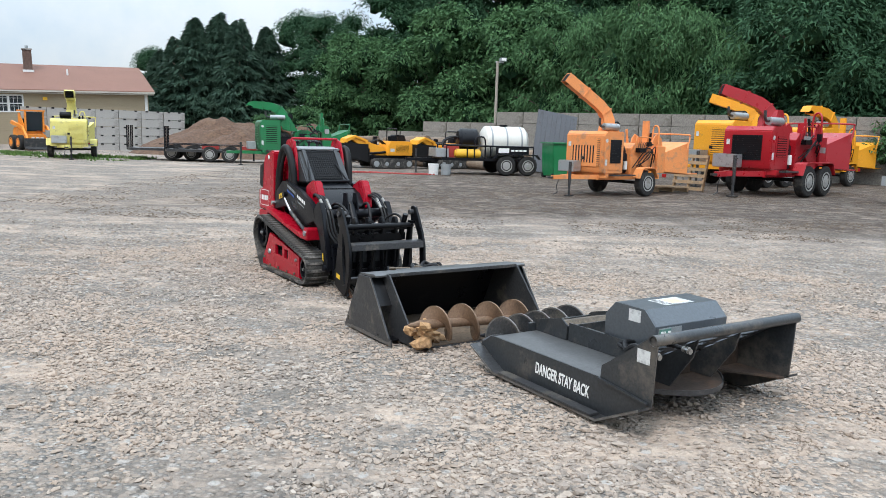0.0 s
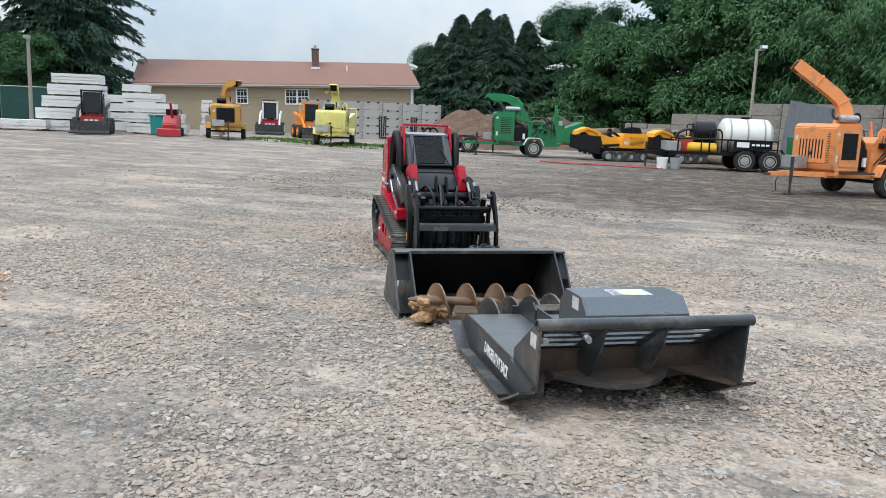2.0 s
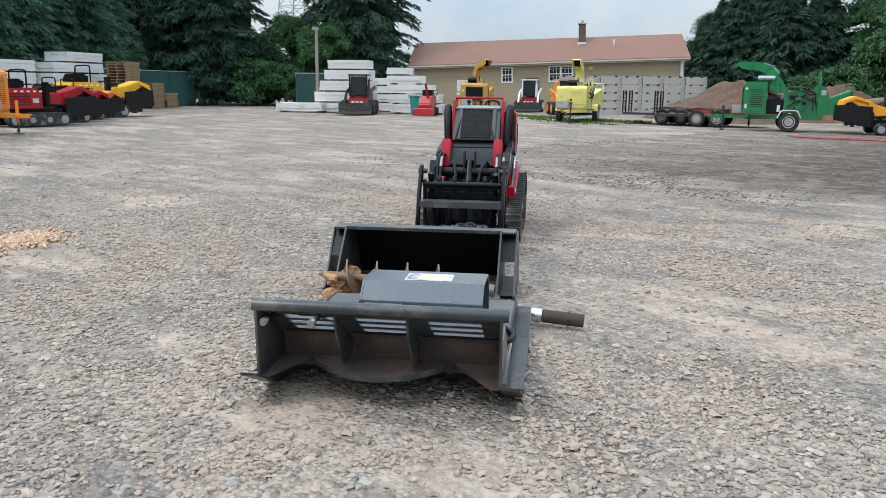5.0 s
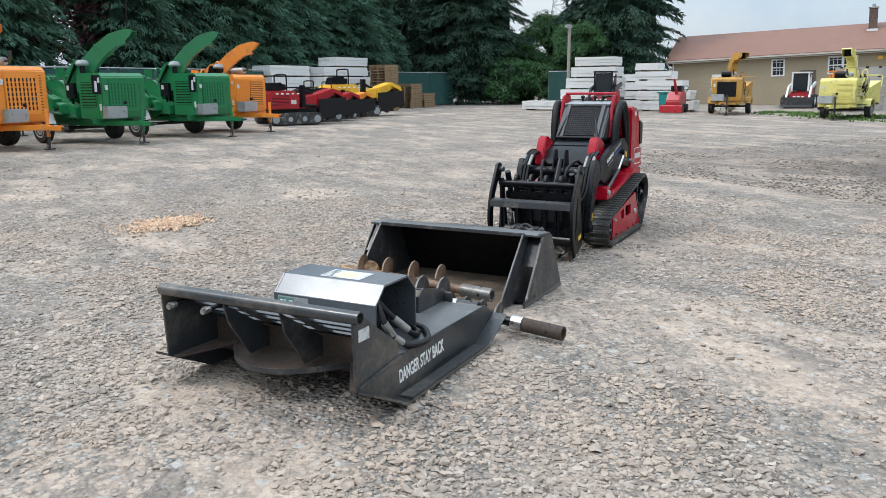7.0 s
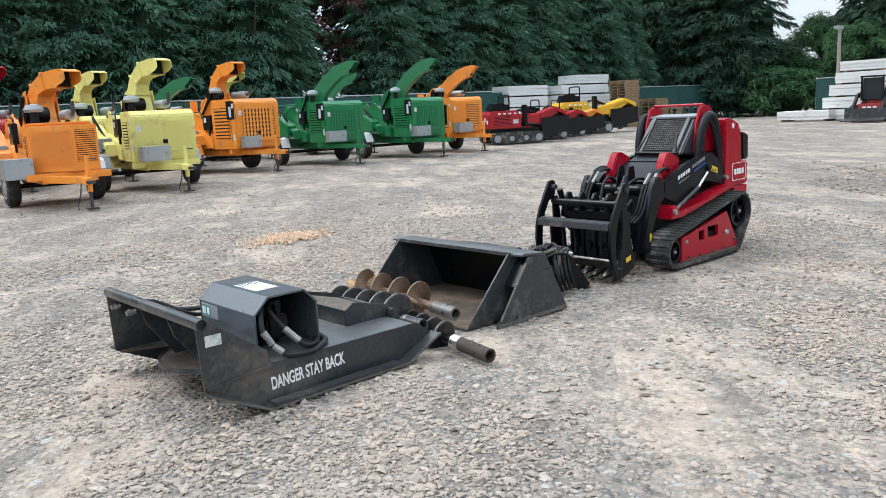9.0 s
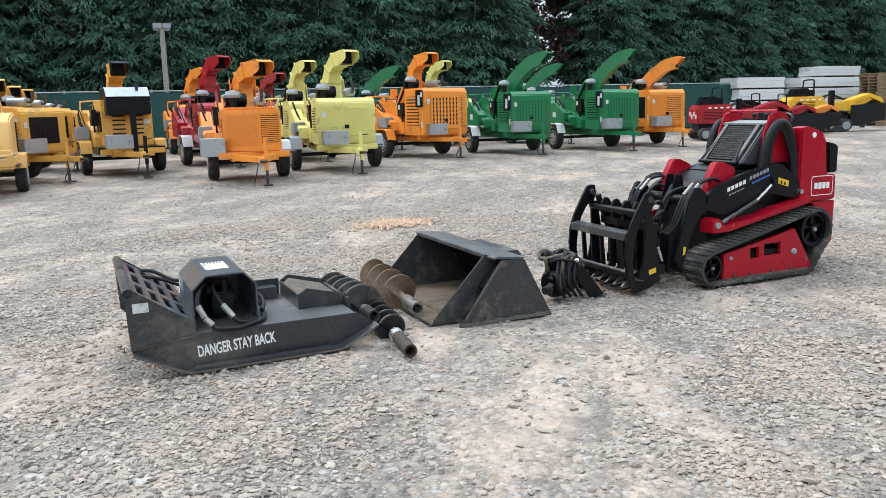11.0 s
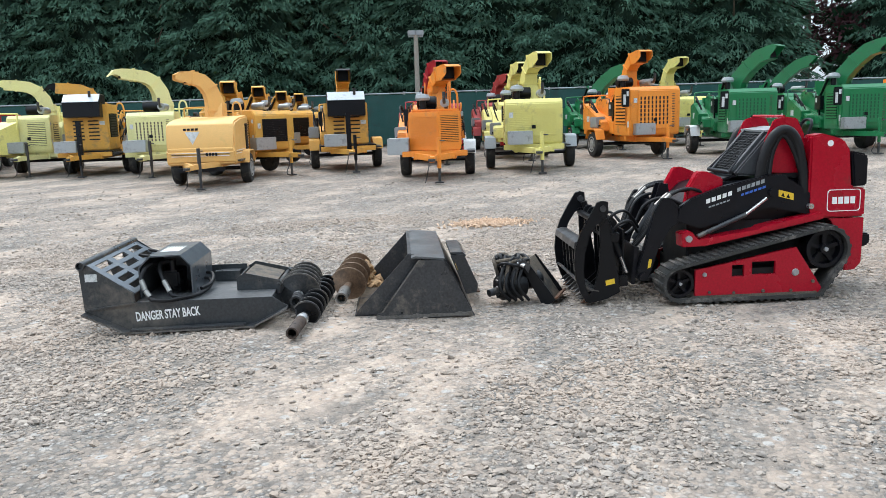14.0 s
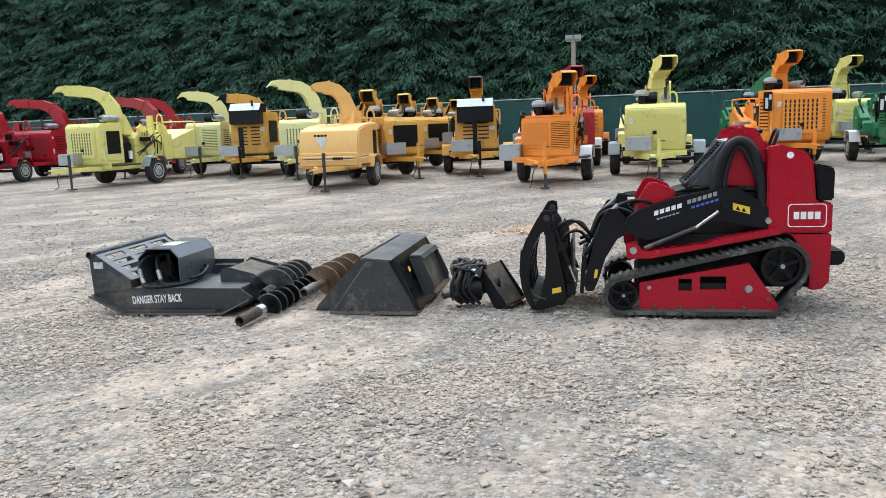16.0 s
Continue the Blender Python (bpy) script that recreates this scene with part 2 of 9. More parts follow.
def ground_material():
    """Packed tan dirt under grey crushed stone, with a dark damp strip of old mulch along the far machines."""
    m, nt, b = blank("gravel_yard")
    at = coords(nt)
    big, mid, small = noise_of(nt, 0.35, 4.0, 0.6, at), noise_of(nt, 1.3, 6.0, 0.65, at), noise_of(nt, 9.0, 6.0, 0.7, at)
    turn = node(nt, "Mapping", Vector=at, Rotation=(0, 0, radians(-28)), Scale=(0.40, 1.15, 1.0))
    ruts = noise_of(nt, 1.0, 6.0, 0.62, turn.outputs["Vector"])
    dirt = blend(nt, ramp(nt, small, 0.3, 0.7), (0.395, 0.302, 0.234), (0.55, 0.440, 0.350))
    dirt = blend(nt, ramp(nt, ruts, 0.44, 0.58, 0.0, 0.75), dirt, (0.215, 0.183, 0.155))
    v = node(nt, "TexVoronoi", Scale=34.0, Randomness=1.0)
    nt.links.new(at, v.inputs["Vector"])
    v2 = node(nt, "TexVoronoi", Scale=13.0, Randomness=1.0)
    nt.links.new(at, v2.inputs["Vector"])
    sep = node(nt, "SeparateColor", Color=v.outputs["Color"])
    sep2 = node(nt, "SeparateColor", Color=v2.outputs["Color"])
    stone = blend(nt, sep.outputs["Red"], (0.16, 0.152, 0.143), (0.54, 0.505, 0.465))
    stone = blend(nt, ramp(nt, sep.outputs["Green"], 0.6, 0.9, 0.0, 0.6), stone, (0.35, 0.295, 0.235))
    # contact shade between the drawn pebbles is put into the colour
    gap = ramp(nt, v.outputs["Distance"], 0.25, 0.62, 0.0, 0.75)
    stone = blend(nt, gap, stone, (0.115, 0.100, 0.086))
    cover = node(nt, "Math", i0=big, i1=mid)
    cover.operation = "ADD"
    cover2 = node(nt, "Math", i0=cover.outputs[0], i1=ramp(nt, ruts, 0.3, 0.7, -0.18, 0.18))
    cover2.operation = "ADD"
    mask = ramp(nt, cover2.outputs[0], 0.80, 1.08, 0.30, 1.0)
    keep = node(nt, "Math", i0=mask, i1=ramp(nt, sep.outputs["Blue"], 0.15, 0.6, 0.25, 1.0))
    keep.operation = "MULTIPLY"
    col = blend(nt, keep.outputs[0], dirt, stone)
    # scattered larger pale stones
    lone = ramp(nt, sep2.outputs["Red"], 0.80, 0.84)
    near = ramp(nt, v2.outputs["Distance"], 0.42, 0.30)
    pick = node(nt, "Math", i0=lone, i1=near)
    pick.operation = "MULTIPLY"
    col = blend(nt, pick.outputs[0], col, (0.40, 0.372, 0.34))
    # random darker cells, drawn like clods, that read from farther off
    v3 = node(nt, "TexVoronoi", Scale=4.2, Randomness=1.0)
    nt.links.new(node(nt, "Mapping", Vector=at, Rotation=(0, 0, radians(-28)), Scale=(0.6, 1.5, 1.0)).outputs["Vector"], v3.inputs["Vector"])
    sep3 = node(nt, "SeparateColor", Color=v3.outputs["Color"])
    clod = node(nt, "Math", i0=ramp(nt, sep3.outputs["Green"], 0.45, 0.9, 0.0, 0.6), i1=ramp(nt, mid, 0.4, 0.6))
    clod.operation = "MULTIPLY"
    col = blend(nt, clod.outputs[0], col, (0.165, 0.145, 0.126))
    # random dark and pale spots that raise the contrast
    dark_spots = ramp(nt, noise_of(nt, 7.0, 7.0, 0.75, at), 0.52, 0.66, 0.0, 0.55)
    col = blend(nt, dark_spots, col, (0.135, 0.115, 0.097))
    col = blend(nt, ramp(nt, noise_of(nt, 5.0, 7.0, 0.72, at), 0.56, 0.68, 0.0, 0.40), col, (0.58, 0.485, 0.395))
    # damp strip
    xyz = node(nt, "SeparateXYZ", Vector=at)
    wander = node(nt, "Math", i0=xyz.outputs["Y"], i1=ramp(nt, noise_of(nt, 0.16, 4.0, 0.6, at), 0.2, 0.8, -4.0, 4.0))
    wander.operation = "ADD"
    lo, hi = ramp(nt, wander.outputs[0], 12.0, 15.5), ramp(nt, wander.outputs[0], 44.0, 34.0)
    side = ramp(nt, xyz.outputs["X"], -10.0, -1.0)
    damp = node(nt, "Math", i0=lo, i1=hi)
    damp.operation = "MULTIPLY"
    damp2 = node(nt, "Math", i0=damp.outputs[0], i1=side)
    damp2.operation = "MULTIPLY"
    damp3 = node(nt, "Math", i0=damp2.outputs[0], i1=ramp(nt, noise_of(nt, 2.2, 8.0, 0.75, at), 0.38, 0.56, 0.45, 1.0))
    damp3.operation = "MULTIPLY"
    col = blend(nt, damp3.outputs[0], col, blend(nt, small, (0.036, 0.029, 0.024), (0.125, 0.096, 0.078)))
    nt.links.new(col, b.inputs["Base Color"])
    b.inputs["Roughness"].default_value = 0.9
    b.inputs["Specular IOR Level"].default_value = 0.25
    h = node(nt, "Math", i0=ramp(nt, v.outputs["Distance"], 0.0, 0.6, 1.0, 0.0), i1=keep.outputs[0])
    h.operation = "MULTIPLY"
    h2 = node(nt, "Math", i0=h.outputs[0], i1=small)
    h2.operation = "ADD"
    bump(nt, b, h2.outputs[0], 1.0, 0.028)
    return m


def leaf_material(name, dark, light, rough=0.6):
    m, nt, b = blank(name)
    isl = nt.nodes.new("ShaderNodeNewGeometry").outputs["Random Per Island"]
    far = noise_of(nt, 0.55, 4.0)
    col = blend(nt, isl, dark, light)
    col = blend(nt, ramp(nt, far, 0.35, 0.7, 0.0, 0.45), col, tuple(v * 1.25 for v in light))
    nt.links.new(col, b.inputs["Base Color"])
    b.inputs["Roughness"].default_value = rough
    b.inputs["Specular IOR Level"].default_value = 0.15
    return m


GRAVEL, GROUND = gravel_material(), ground_material()
CYPRESS = leaf_material("cypress_leaf", (0.048, 0.106, 0.074), (0.072, 0.142, 0.094), 0.9)
SPRUCE = leaf_material("spruce_leaf", (0.020, 0.044, 0.032), (0.045, 0.085, 0.056))
BROAD = leaf_material("broad_leaf", (0.019, 0.052, 0.028), (0.043, 0.102, 0.049), 0.8)
BRIGHT = leaf_material("bright_leaf", (0.034, 0.086, 0.037), (0.074, 0.154, 0.062), 0.8)
# crown cores: twigs and inner leaves, with the shade between them in the colour
TWIG_SHADE = surface("inner_twig_shade", (0.016, 0.034, 0.024), 0.9, other=(0.028, 0.052, 0.034), amount=0.5, scale=3, fine=7, relief=0.05, spread=0.5, gloss=0.1)
LEAF_SHADE = surface("inner_leaf_shade", (0.014, 0.040, 0.019), 0.9, other=(0.030, 0.060, 0.026), amount=0.5, scale=2, fine=5, relief=0.06, spread=0.5, gloss=0.1)
GRASS = leaf_material("grass_blade", (0.06, 0.12, 0.03), (0.12, 0.20, 0.06))
PURPLE = leaf_material("purple_leaf", (0.035, 0.018, 0.02), (0.075, 0.03, 0.035))


def lined(name, base, line, pitch, axis="Z", depth=0.6):
    """A surface of courses: siding boards, shingle rows, louvres in the distance."""
    m, nt, b = blank(name)
    at = coords(nt)
    xyz = node(nt, "SeparateXYZ", Vector=at)
    fr = node(nt, "Math", i0=xyz.outputs[axis], i1=1.0 / pitch)
    fr.operation = "MULTIPLY"
    f2 = node(nt, "Math", i0=fr.outputs[0])
    f2.operation = "FRACT"
    grain, slow = noise_of(nt, 25.0, 4.0, 0.6, at), noise_of(nt, 0.8, 4.0, 0.6, at)
    c = blend(nt, ramp(nt, grain, 0.3, 0.7), tuple(v * 0.88 for v in base), tuple(v * 1.1 for v in base))
    c = blend(nt, ramp(nt, slow, 0.35, 0.7, 0.0, 0.35), c, tuple(v * 0.75 for v in base))
    c = blend(nt, ramp(nt, f2.outputs[0], 0.12, 0.0, 0.0, depth), c, line)
    nt.links.new(c, b.inputs["Base Color"])
    b.inputs["Roughness"].default_value = 0.75
    bump(nt, b, f2.outputs[0], 0.6, 0.012)
    return m


SIDING = lined("beige_siding", (0.36, 0.295, 0.20), (0.2, 0.15, 0.09), 0.115)
SHINGLE = lined("terracotta_shingle", (0.225, 0.112, 0.080), (0.11, 0.055, 0.04), 0.14, "Y", 0.45)


# ---- mesh helpers ----
def box(bm, x0, x1, y0, y1, z0, z1, m=None):
    vs = [bm.verts.new((x, y, z)) for x in (x0, x1) for y in (y0, y1) for z in (z0, z1)]
    for f in ((0, 1, 3, 2), (4, 6, 7, 5), (0, 4, 5, 1), (2, 3, 7, 6), (0, 2, 6, 4), (1, 5, 7, 3)):
        bm.faces.new([vs[i] for i in f])
    if m is not None:
        bmesh.ops.transform(bm, matrix=m, verts=vs)
    return bm


def prism(bm, outline, axis, a, b, m=None):
    """A flat outline given in the two other axes, made thick from a to b along axis."""
    def at(p, d):
        return {"x": (d, p[0], p[1]), "y": (p[0], d, p[1]), "z": (p[0], p[1], d)}[axis]
    lo, hi = [bm.verts.new(at(p, a)) for p in outline], [bm.verts.new(at(p, b)) for p in outline]
    n = len(outline)
    faces = [bm.faces.new(lo), bm.faces.new(hi[::-1])]
    for i in range(n):
        faces.append(bm.faces.new((lo[i], hi[i], hi[(i + 1) % n], lo[(i + 1) % n])))
    bmesh.ops.recalc_face_normals(bm, faces=faces)
    if m is not None:
        bmesh.ops.transform(bm, matrix=m, verts=lo + hi)
    return bm


def rod(bm, p, q, r, r2=None, n=12, caps=True):
    p, q = Vector(p), Vector(q)
    d = q - p
    m = Matrix.Translation((p + q) / 2) @ d.to_track_quat("Z", "Y").to_matrix().to_4x4()
    bmesh.ops.create_cone(bm, cap_ends=caps, segments=n, radius1=r, radius2=r if r2 is None else r2, depth=d.length, matrix=m)
    return bm


def pipe(bm, p, q, r, wall, n=20):
    """An open-ended tube."""
    p, q = Vector(p), Vector(q)
    turn = (q - p).to_track_quat("Z", "Y")
    rings = []
    for c, rr in ((p, r), (q, r), (q, r - wall), (p, r - wall)):
        rings.append([bm.verts.new(c + turn @ Vector((rr * math.cos(a), rr * math.sin(a), 0))) for a in [2 * math.pi * i / n for i in range(n)]])
    for k in range(4):
        a, b = rings[k], rings[(k + 1) % 4]
        for i in range(n):
            bm.faces.new((a[i], a[(i + 1) % n], b[(i + 1) % n], b[i]))
    return bm


def spline(points, steps=6):
    """A smooth way through points (Catmull-Rom)."""
    p = [Vector(v) for v in points]
    p = [2 * p[0] - p[1]] + p + [2 * p[-1] - p[-2]]
    out = []
    for i in range(1, len(p) - 2):
        a, b, c, d = p[i - 1:i + 3]
        for k in range(steps):
            t = k / steps
            out.append(0.5 * (2 * b + (c - a) * t + (2 * a - 5 * b + 4 * c - d) * t * t + (3 * b - a - 3 * c + d) * t ** 3))
    out.append(p[-2])
    return out


def hose(bm, points, r, n=8, steps=6):
    way = spline(points, steps)
    rings = []
    for i, c in enumerate(way):
        t = (way[min(i + 1, len(way) - 1)] - way[max(i - 1, 0)]).normalized()
        side = t.cross(Vector((0.31, 0.17, 0.93))).normalized()
        up = side.cross(t)
        rings.append([bm.verts.new(c + r * (math.cos(a) * side + math.sin(a) * up)) for a in [2 * math.pi * k / n for k in range(n)]])
    for a, b in zip(rings, rings[1:]):
        for k in range(n):
            bm.faces.new((a[k], a[(k + 1) % n], b[(k + 1) % n], b[k]))
    bm.faces.new(rings[0][::-1])
    bm.faces.new(rings[-1])
    return bm


def sweep(bm, way, widths, heights, wall=0.0):
    """A rectangular duct along way in the xz plane; open at its end when wall is given."""
    rings = []
    for i, c in enumerate(way):
        c = Vector(c)
        t = (Vector(way[min(i + 1, len(way) - 1)]) - Vector(way[max(i - 1, 0)])).normalized()
        n = Vector((-t.z, 0, t.x))
        w, h = widths[i] / 2, heights[i] / 2
        rings.append([bm.verts.new(c + s * w * Vector((0, 1, 0)) + k * h * n) for s, k in ((-1, -1), (1, -1), (1, 1), (-1, 1))])
    faces = []
    for a, b in zip(rings, rings[1:]):
        for k in range(4):
            faces.append(bm.faces.new((a[k], a[(k + 1) % 4], b[(k + 1) % 4], b[k])))
    faces.append(bm.faces.new(rings[0][::-1]))
    if wall:
        last, t = rings[-1], (Vector(way[-1]) - Vector(way[-2])).normalized()
        mid = sum((v.co for v in last), Vector()) / 4
        inner = [bm.verts.new(v.co + (mid - v.co).normalized() * wall) for v in last]
        deep = [bm.verts.new(v.co - t * 0.3) for v in inner]
        for k in range(4):
            faces.append(bm.faces.new((last[k], last[(k + 1) % 4], inner[(k + 1) % 4], inner[k])))
            faces.append(bm.faces.new((inner[k], inner[(k + 1) % 4], deep[(k + 1) % 4], deep[k])))
        faces.append(bm.faces.new(deep))
    else:
        faces.append(bm.faces.new(rings[-1]))
    bmesh.ops.recalc_face_normals(bm, faces=faces)
    return bm


def lathe(bm, profile, axis="y", n=24, m=None):
    """Turns (radius, along) round an axis."""
    rings = []
    for r, h in profile:
        ring = []
        for i in range(n):
            a = 2 * math.pi * i / n
            u, v = r * math.cos(a), r * math.sin(a)
            ring.append(bm.verts.new({"y": (u, h, v), "x": (h, u, v), "z": (u, v, h)}[axis]))
        rings.append(ring)
    faces = []
    for a, b in zip(rings, rings[1:]):
        for k in range(n):
            faces.append(bm.faces.new((a[k], a[(k + 1) % n], b[(k + 1) % n], b[k])))
    faces.append(bm.faces.new(rings[0]))
    faces.append(bm.faces.new(rings[-1][::-1]))
    bmesh.ops.recalc_face_normals(bm, faces=faces)
    if m is not None:
        bmesh.ops.transform(bm, matrix=m, verts=[v for ring in rings for v in ring])
    return bm


def bm_new():
    return bmesh.new()


SHIFT = [Vector((0, 0, 0))]


def part(name, bm, material, parent, label="", bevel=0.0, smooth=35):
    """Links a bmesh as one mesh object under a thing or a part."""
    if SHIFT[0].length:
        bmesh.ops.translate(bm, vec=-SHIFT[0], verts=bm.verts)
    if bevel:
        sharp = [e for e in bm.edges if len(e.link_faces) == 2 and e.calc_face_angle(0) > 0.5]
        bmesh.ops.bevel(bm, geom=sharp, offset=bevel, segments=2, affect="EDGES", clamp_overlap=True)
    mesh = bpy.data.meshes.new(name)
    bm.to_mesh(mesh)
    bm.free()
    mesh.materials.append(material)
    for p in mesh.polygons:
        p.use_smooth = True
    mesh.set_sharp_from_angle(angle=radians(smooth))
    ob = new(name, mesh)
    ob.parent = parent
    if label:
        tagged(ob, label)
    return ob


def share(name, mesh_of, parent, m):
    """Another piece on the same mesh."""
    ob = new(name, mesh_of.data)
    ob.parent = parent
    ob.matrix_local = m
    return ob


def thing(name, label, category, m, group="", kind=""):
    ob = new(name)
    ob.empty_display_size = 0.2
    ob.matrix_world = m
    return tagged(ob, label, category, group, kind)


def row_thing(name, label, category, xl, yl):
    """A thing in the yard's axes; its parts are then built at their yard places."""
    SHIFT[0] = Vector((xl, yl, 0))
    return thing(name, label, category, yard(xl, yl))


def strip(bm, way, x0, x1, t):
    """A bent plate: a line in (y, z), thick by t downwards, from x0 to x1."""
    outline = list(way) + [(y, z - t) for y, z in reversed(way)]
    return prism(bm, outline, "x", x0, x1)


def hull(points):
    p = sorted(points)

    def half(q):
        h = []
        for a in q:
            while len(h) > 1 and (h[-1][0] - h[-2][0]) * (a[1] - h[-2][1]) - (h[-1][1] - h[-2][1]) * (a[0] - h[-2][0]) <= 0:
                h.pop()
            h.append(a)
        return h[:-1]
    return half(p) + half(p[::-1])


def raw_mesh(name, verts, faces, material, parent=None, smooth=False):
    """A mesh from arrays, for what is too many for a bmesh."""
    mesh = bpy.data.meshes.new(name)
    k = faces.shape[1]
    mesh.vertices.add(len(verts))
    mesh.vertices.foreach_set("co", verts.astype(np.float32).ravel())
    mesh.loops.add(faces.size)
    mesh.loops.foreach_set("vertex_index", faces.astype(np.int32).ravel())
    mesh.polygons.add(len(faces))
    mesh.polygons.foreach_set("loop_start", np.arange(0, faces.size, k, dtype=np.int32))
    mesh.polygons.foreach_set("loop_total", np.full(len(faces), k, dtype=np.int32))
    mesh.polygons.foreach_set("use_smooth", np.full(len(faces), smooth))
    mesh.update()
    mesh.validate()
    mesh.materials.append(material)
    ob = new(name, mesh)
    if parent:
        ob.parent = parent
    return ob


def turns(rng, n):
    """n random rotation matrices."""
    q = rng.normal(size=(n, 4))
    q /= np.linalg.norm(q, axis=1)[:, None]
    w, x, y, z = q.T
    return np.stack([1 - 2 * (y * y + z * z), 2 * (x * y - z * w), 2 * (x * z + y * w), 2 * (x * y + z * w), 1 - 2 * (x * x + z * z), 2 * (y * z - x * w),
                     2 * (x * z - y * w), 2 * (y * z + x * w), 1 - 2 * (x * x + y * y)], axis=1).reshape(n, 3, 3)


def flat_noise(x, y, scale, seed=0.0):
    return np.array([noise.noise((a * scale, b * scale, seed)) for a, b in zip(x, y)])


ROW = 36.3  # the way the machines and attachments are lined up


def yard(xl, yl, z=0.0, turn=0.0):
    """A pose in the yard's own axes: x across the row of attachments, y along it."""
    return pose(0, 0, 0, 0, 0, ROW) @ pose(xl, yl, z, 0, 0, turn)


# ---- ground ----
def spread(lo, hi, step, far):
    mid = list(np.arange(lo, hi + step / 2, step))
    left, right, d = [], [], step
    a, b = lo, hi
    while a > -far or b < far:
        d *= 1.22
        a, b = a - d, b + d
        left.append(max(a, -far)), right.append(min(b, far))
    return np.array(sorted(set(left)) + mid + sorted(set(right)))


def ground_height(x, y):
    fade = np.clip(1.3 - np.hypot(x - 1, y - 6) / 16, 0, 1)
    wob = 0.014 * np.sin(1.1 * x + 0.7 * y) * np.sin(0.8 * y - 0.5 * x + 1) + 0.006 * np.sin(4.3 * x + 1.2) * np.sin(3.7 * y + 0.4)
    return wob * fade - 0.012 + rise(x, y)


def rise(x, y):
    """The yard climbs gently towards the hedge and its fence."""
    return 0.0085 * np.clip(-0.854 * x - 0.52 * y + 1.0, 0.0, 24.0)


def build_ground():
    gx, gy = spread(-9, 9, 0.16, 900), spread(-3, 15, 0.16, 900)
    x, y = np.meshgrid(gx, gy, indexing="ij")
    z = ground_height(x, y)
    verts = np.stack([x, y, z], -1).reshape(-1, 3)
    n, k = len(gx), len(gy)
    i = (np.arange(n - 1)[:, None] * k + np.arange(k - 1)[None]).ravel()
    faces = np.stack([i, i + k, i + k + 1, i + 1], 1)
    ob = raw_mesh("ground", verts, faces, GROUND, smooth=True)
    return tagged(ob, "tan packed dirt yard strewn with grey crushed gravel", "ground", kind="structure")


build_ground()


def build_gravel():
    rng = np.random.default_rng(5)
    cx, cy = 0.1, 6.0
    n1, n2 = 175000, 32000
    r1 = 5.2 * np.sqrt(rng.random(n1))
    r2 = 5.2 + 9.0 * rng.random(n2) ** 1.4
    r, a = np.concatenate([r1, r2]), 2 * math.pi * rng.random(n1 + n2)
    x, y = cx + r * np.cos(a), cy + r * np.sin(a)
    patch = flat_noise(x, y, 0.55, 3.1) + 0.6 * flat_noise(x, y, 1.7, 9.0) + 0.35 * flat_noise(x, y, 5.0, 1.0)
    keep = rng.random(len(x)) < np.clip(0.46 + 3.2 * patch, 0.07, 1)
    keep &= (y < 11.6) | (x < -7)
    # bare dirt under and before the brush cutter
    ca, sa = math.cos(radians(ROW)), math.sin(radians(ROW))
    xl, yl = ca * x + sa * y, ca * y - sa * x
    keep &= ~((np.abs(xl - 3.74) < 0.62) & (np.abs(yl - 2.95) < 0.85 + 0.12 * np.sin(9 * xl)) & (rng.random(len(x)) < 0.85))
    x, y, r = x[keep], y[keep], r[keep]
    n = len(x)
    size = np.exp(rng.normal(math.log(0.0079), 0.42, n)) * np.where(r > 5.2, 1.3, 1.0)
    big = rng.random(n) < 0.02
    size[big] *= 1.6
    size = np.clip(size, 0.004, 0.020)
    g = (1 + 5 ** 0.5) / 2
    base = np.array([(-1, g, 0), (1, g, 0), (-1, -g, 0), (1, -g, 0), (0, -1, g), (0, 1, g), (0, -1, -g), (0, 1, -g), (g, 0, -1), (g, 0, 1), (-g, 0, -1), (-g, 0, 1)], float) / 1.6
    tris = np.array([(0, 11, 5), (0, 5, 1), (0, 1, 7), (0, 7, 10), (0, 10, 11), (1, 5, 9), (5, 11, 4), (11, 10, 2), (10, 7, 6), (7, 1, 8),
                     (3, 9, 4), (3, 4, 2), (3, 2, 6), (3, 6, 8), (3, 8, 9), (4, 9, 5), (2, 4, 11), (6, 2, 10), (8, 6, 7), (9, 8, 1)])
    v = np.einsum("nij,kj->nki", turns(rng, n), base) * (1 + 0.24 * rng.normal(size=(n, 12, 1)))
    v *= np.stack([rng.uniform(0.9, 1.6, n), rng.uniform(0.6, 1.1, n), rng.uniform(0.4, 0.8, n)], 1)[:, None]
    yaw = rng.random(n) * 2 * math.pi
    c, s = np.cos(yaw), np.sin(yaw)
    vx, vy = v[..., 0] * c[:, None] - v[..., 1] * s[:, None], v[..., 0] * s[:, None] + v[..., 1] * c[:, None]
    v = np.stack([vx, vy, v[..., 2]], -1) * size[:, None, None]
    v += np.stack([x, y, ground_height(x, y) + size * rng.uniform(0.0, 0.45, n)], 1)[:, None]
    # the undersides lie in the dirt and are left out
    level = v[..., 2] - v[..., 2].min(1)[:, None]
    seen = level[:, tris].mean(2) > 0.38 * level.max(1)[:, None]
    faces = (np.arange(n)[:, None, None] * 12 + tris[None])[seen]
    ob = raw_mesh("gravel", v.reshape(-1, 3), faces, GRAVEL)
    tagged(ob, "loose grey and tan crushed stones lying on packed dirt", "gravel", kind="stuff")


build_gravel()


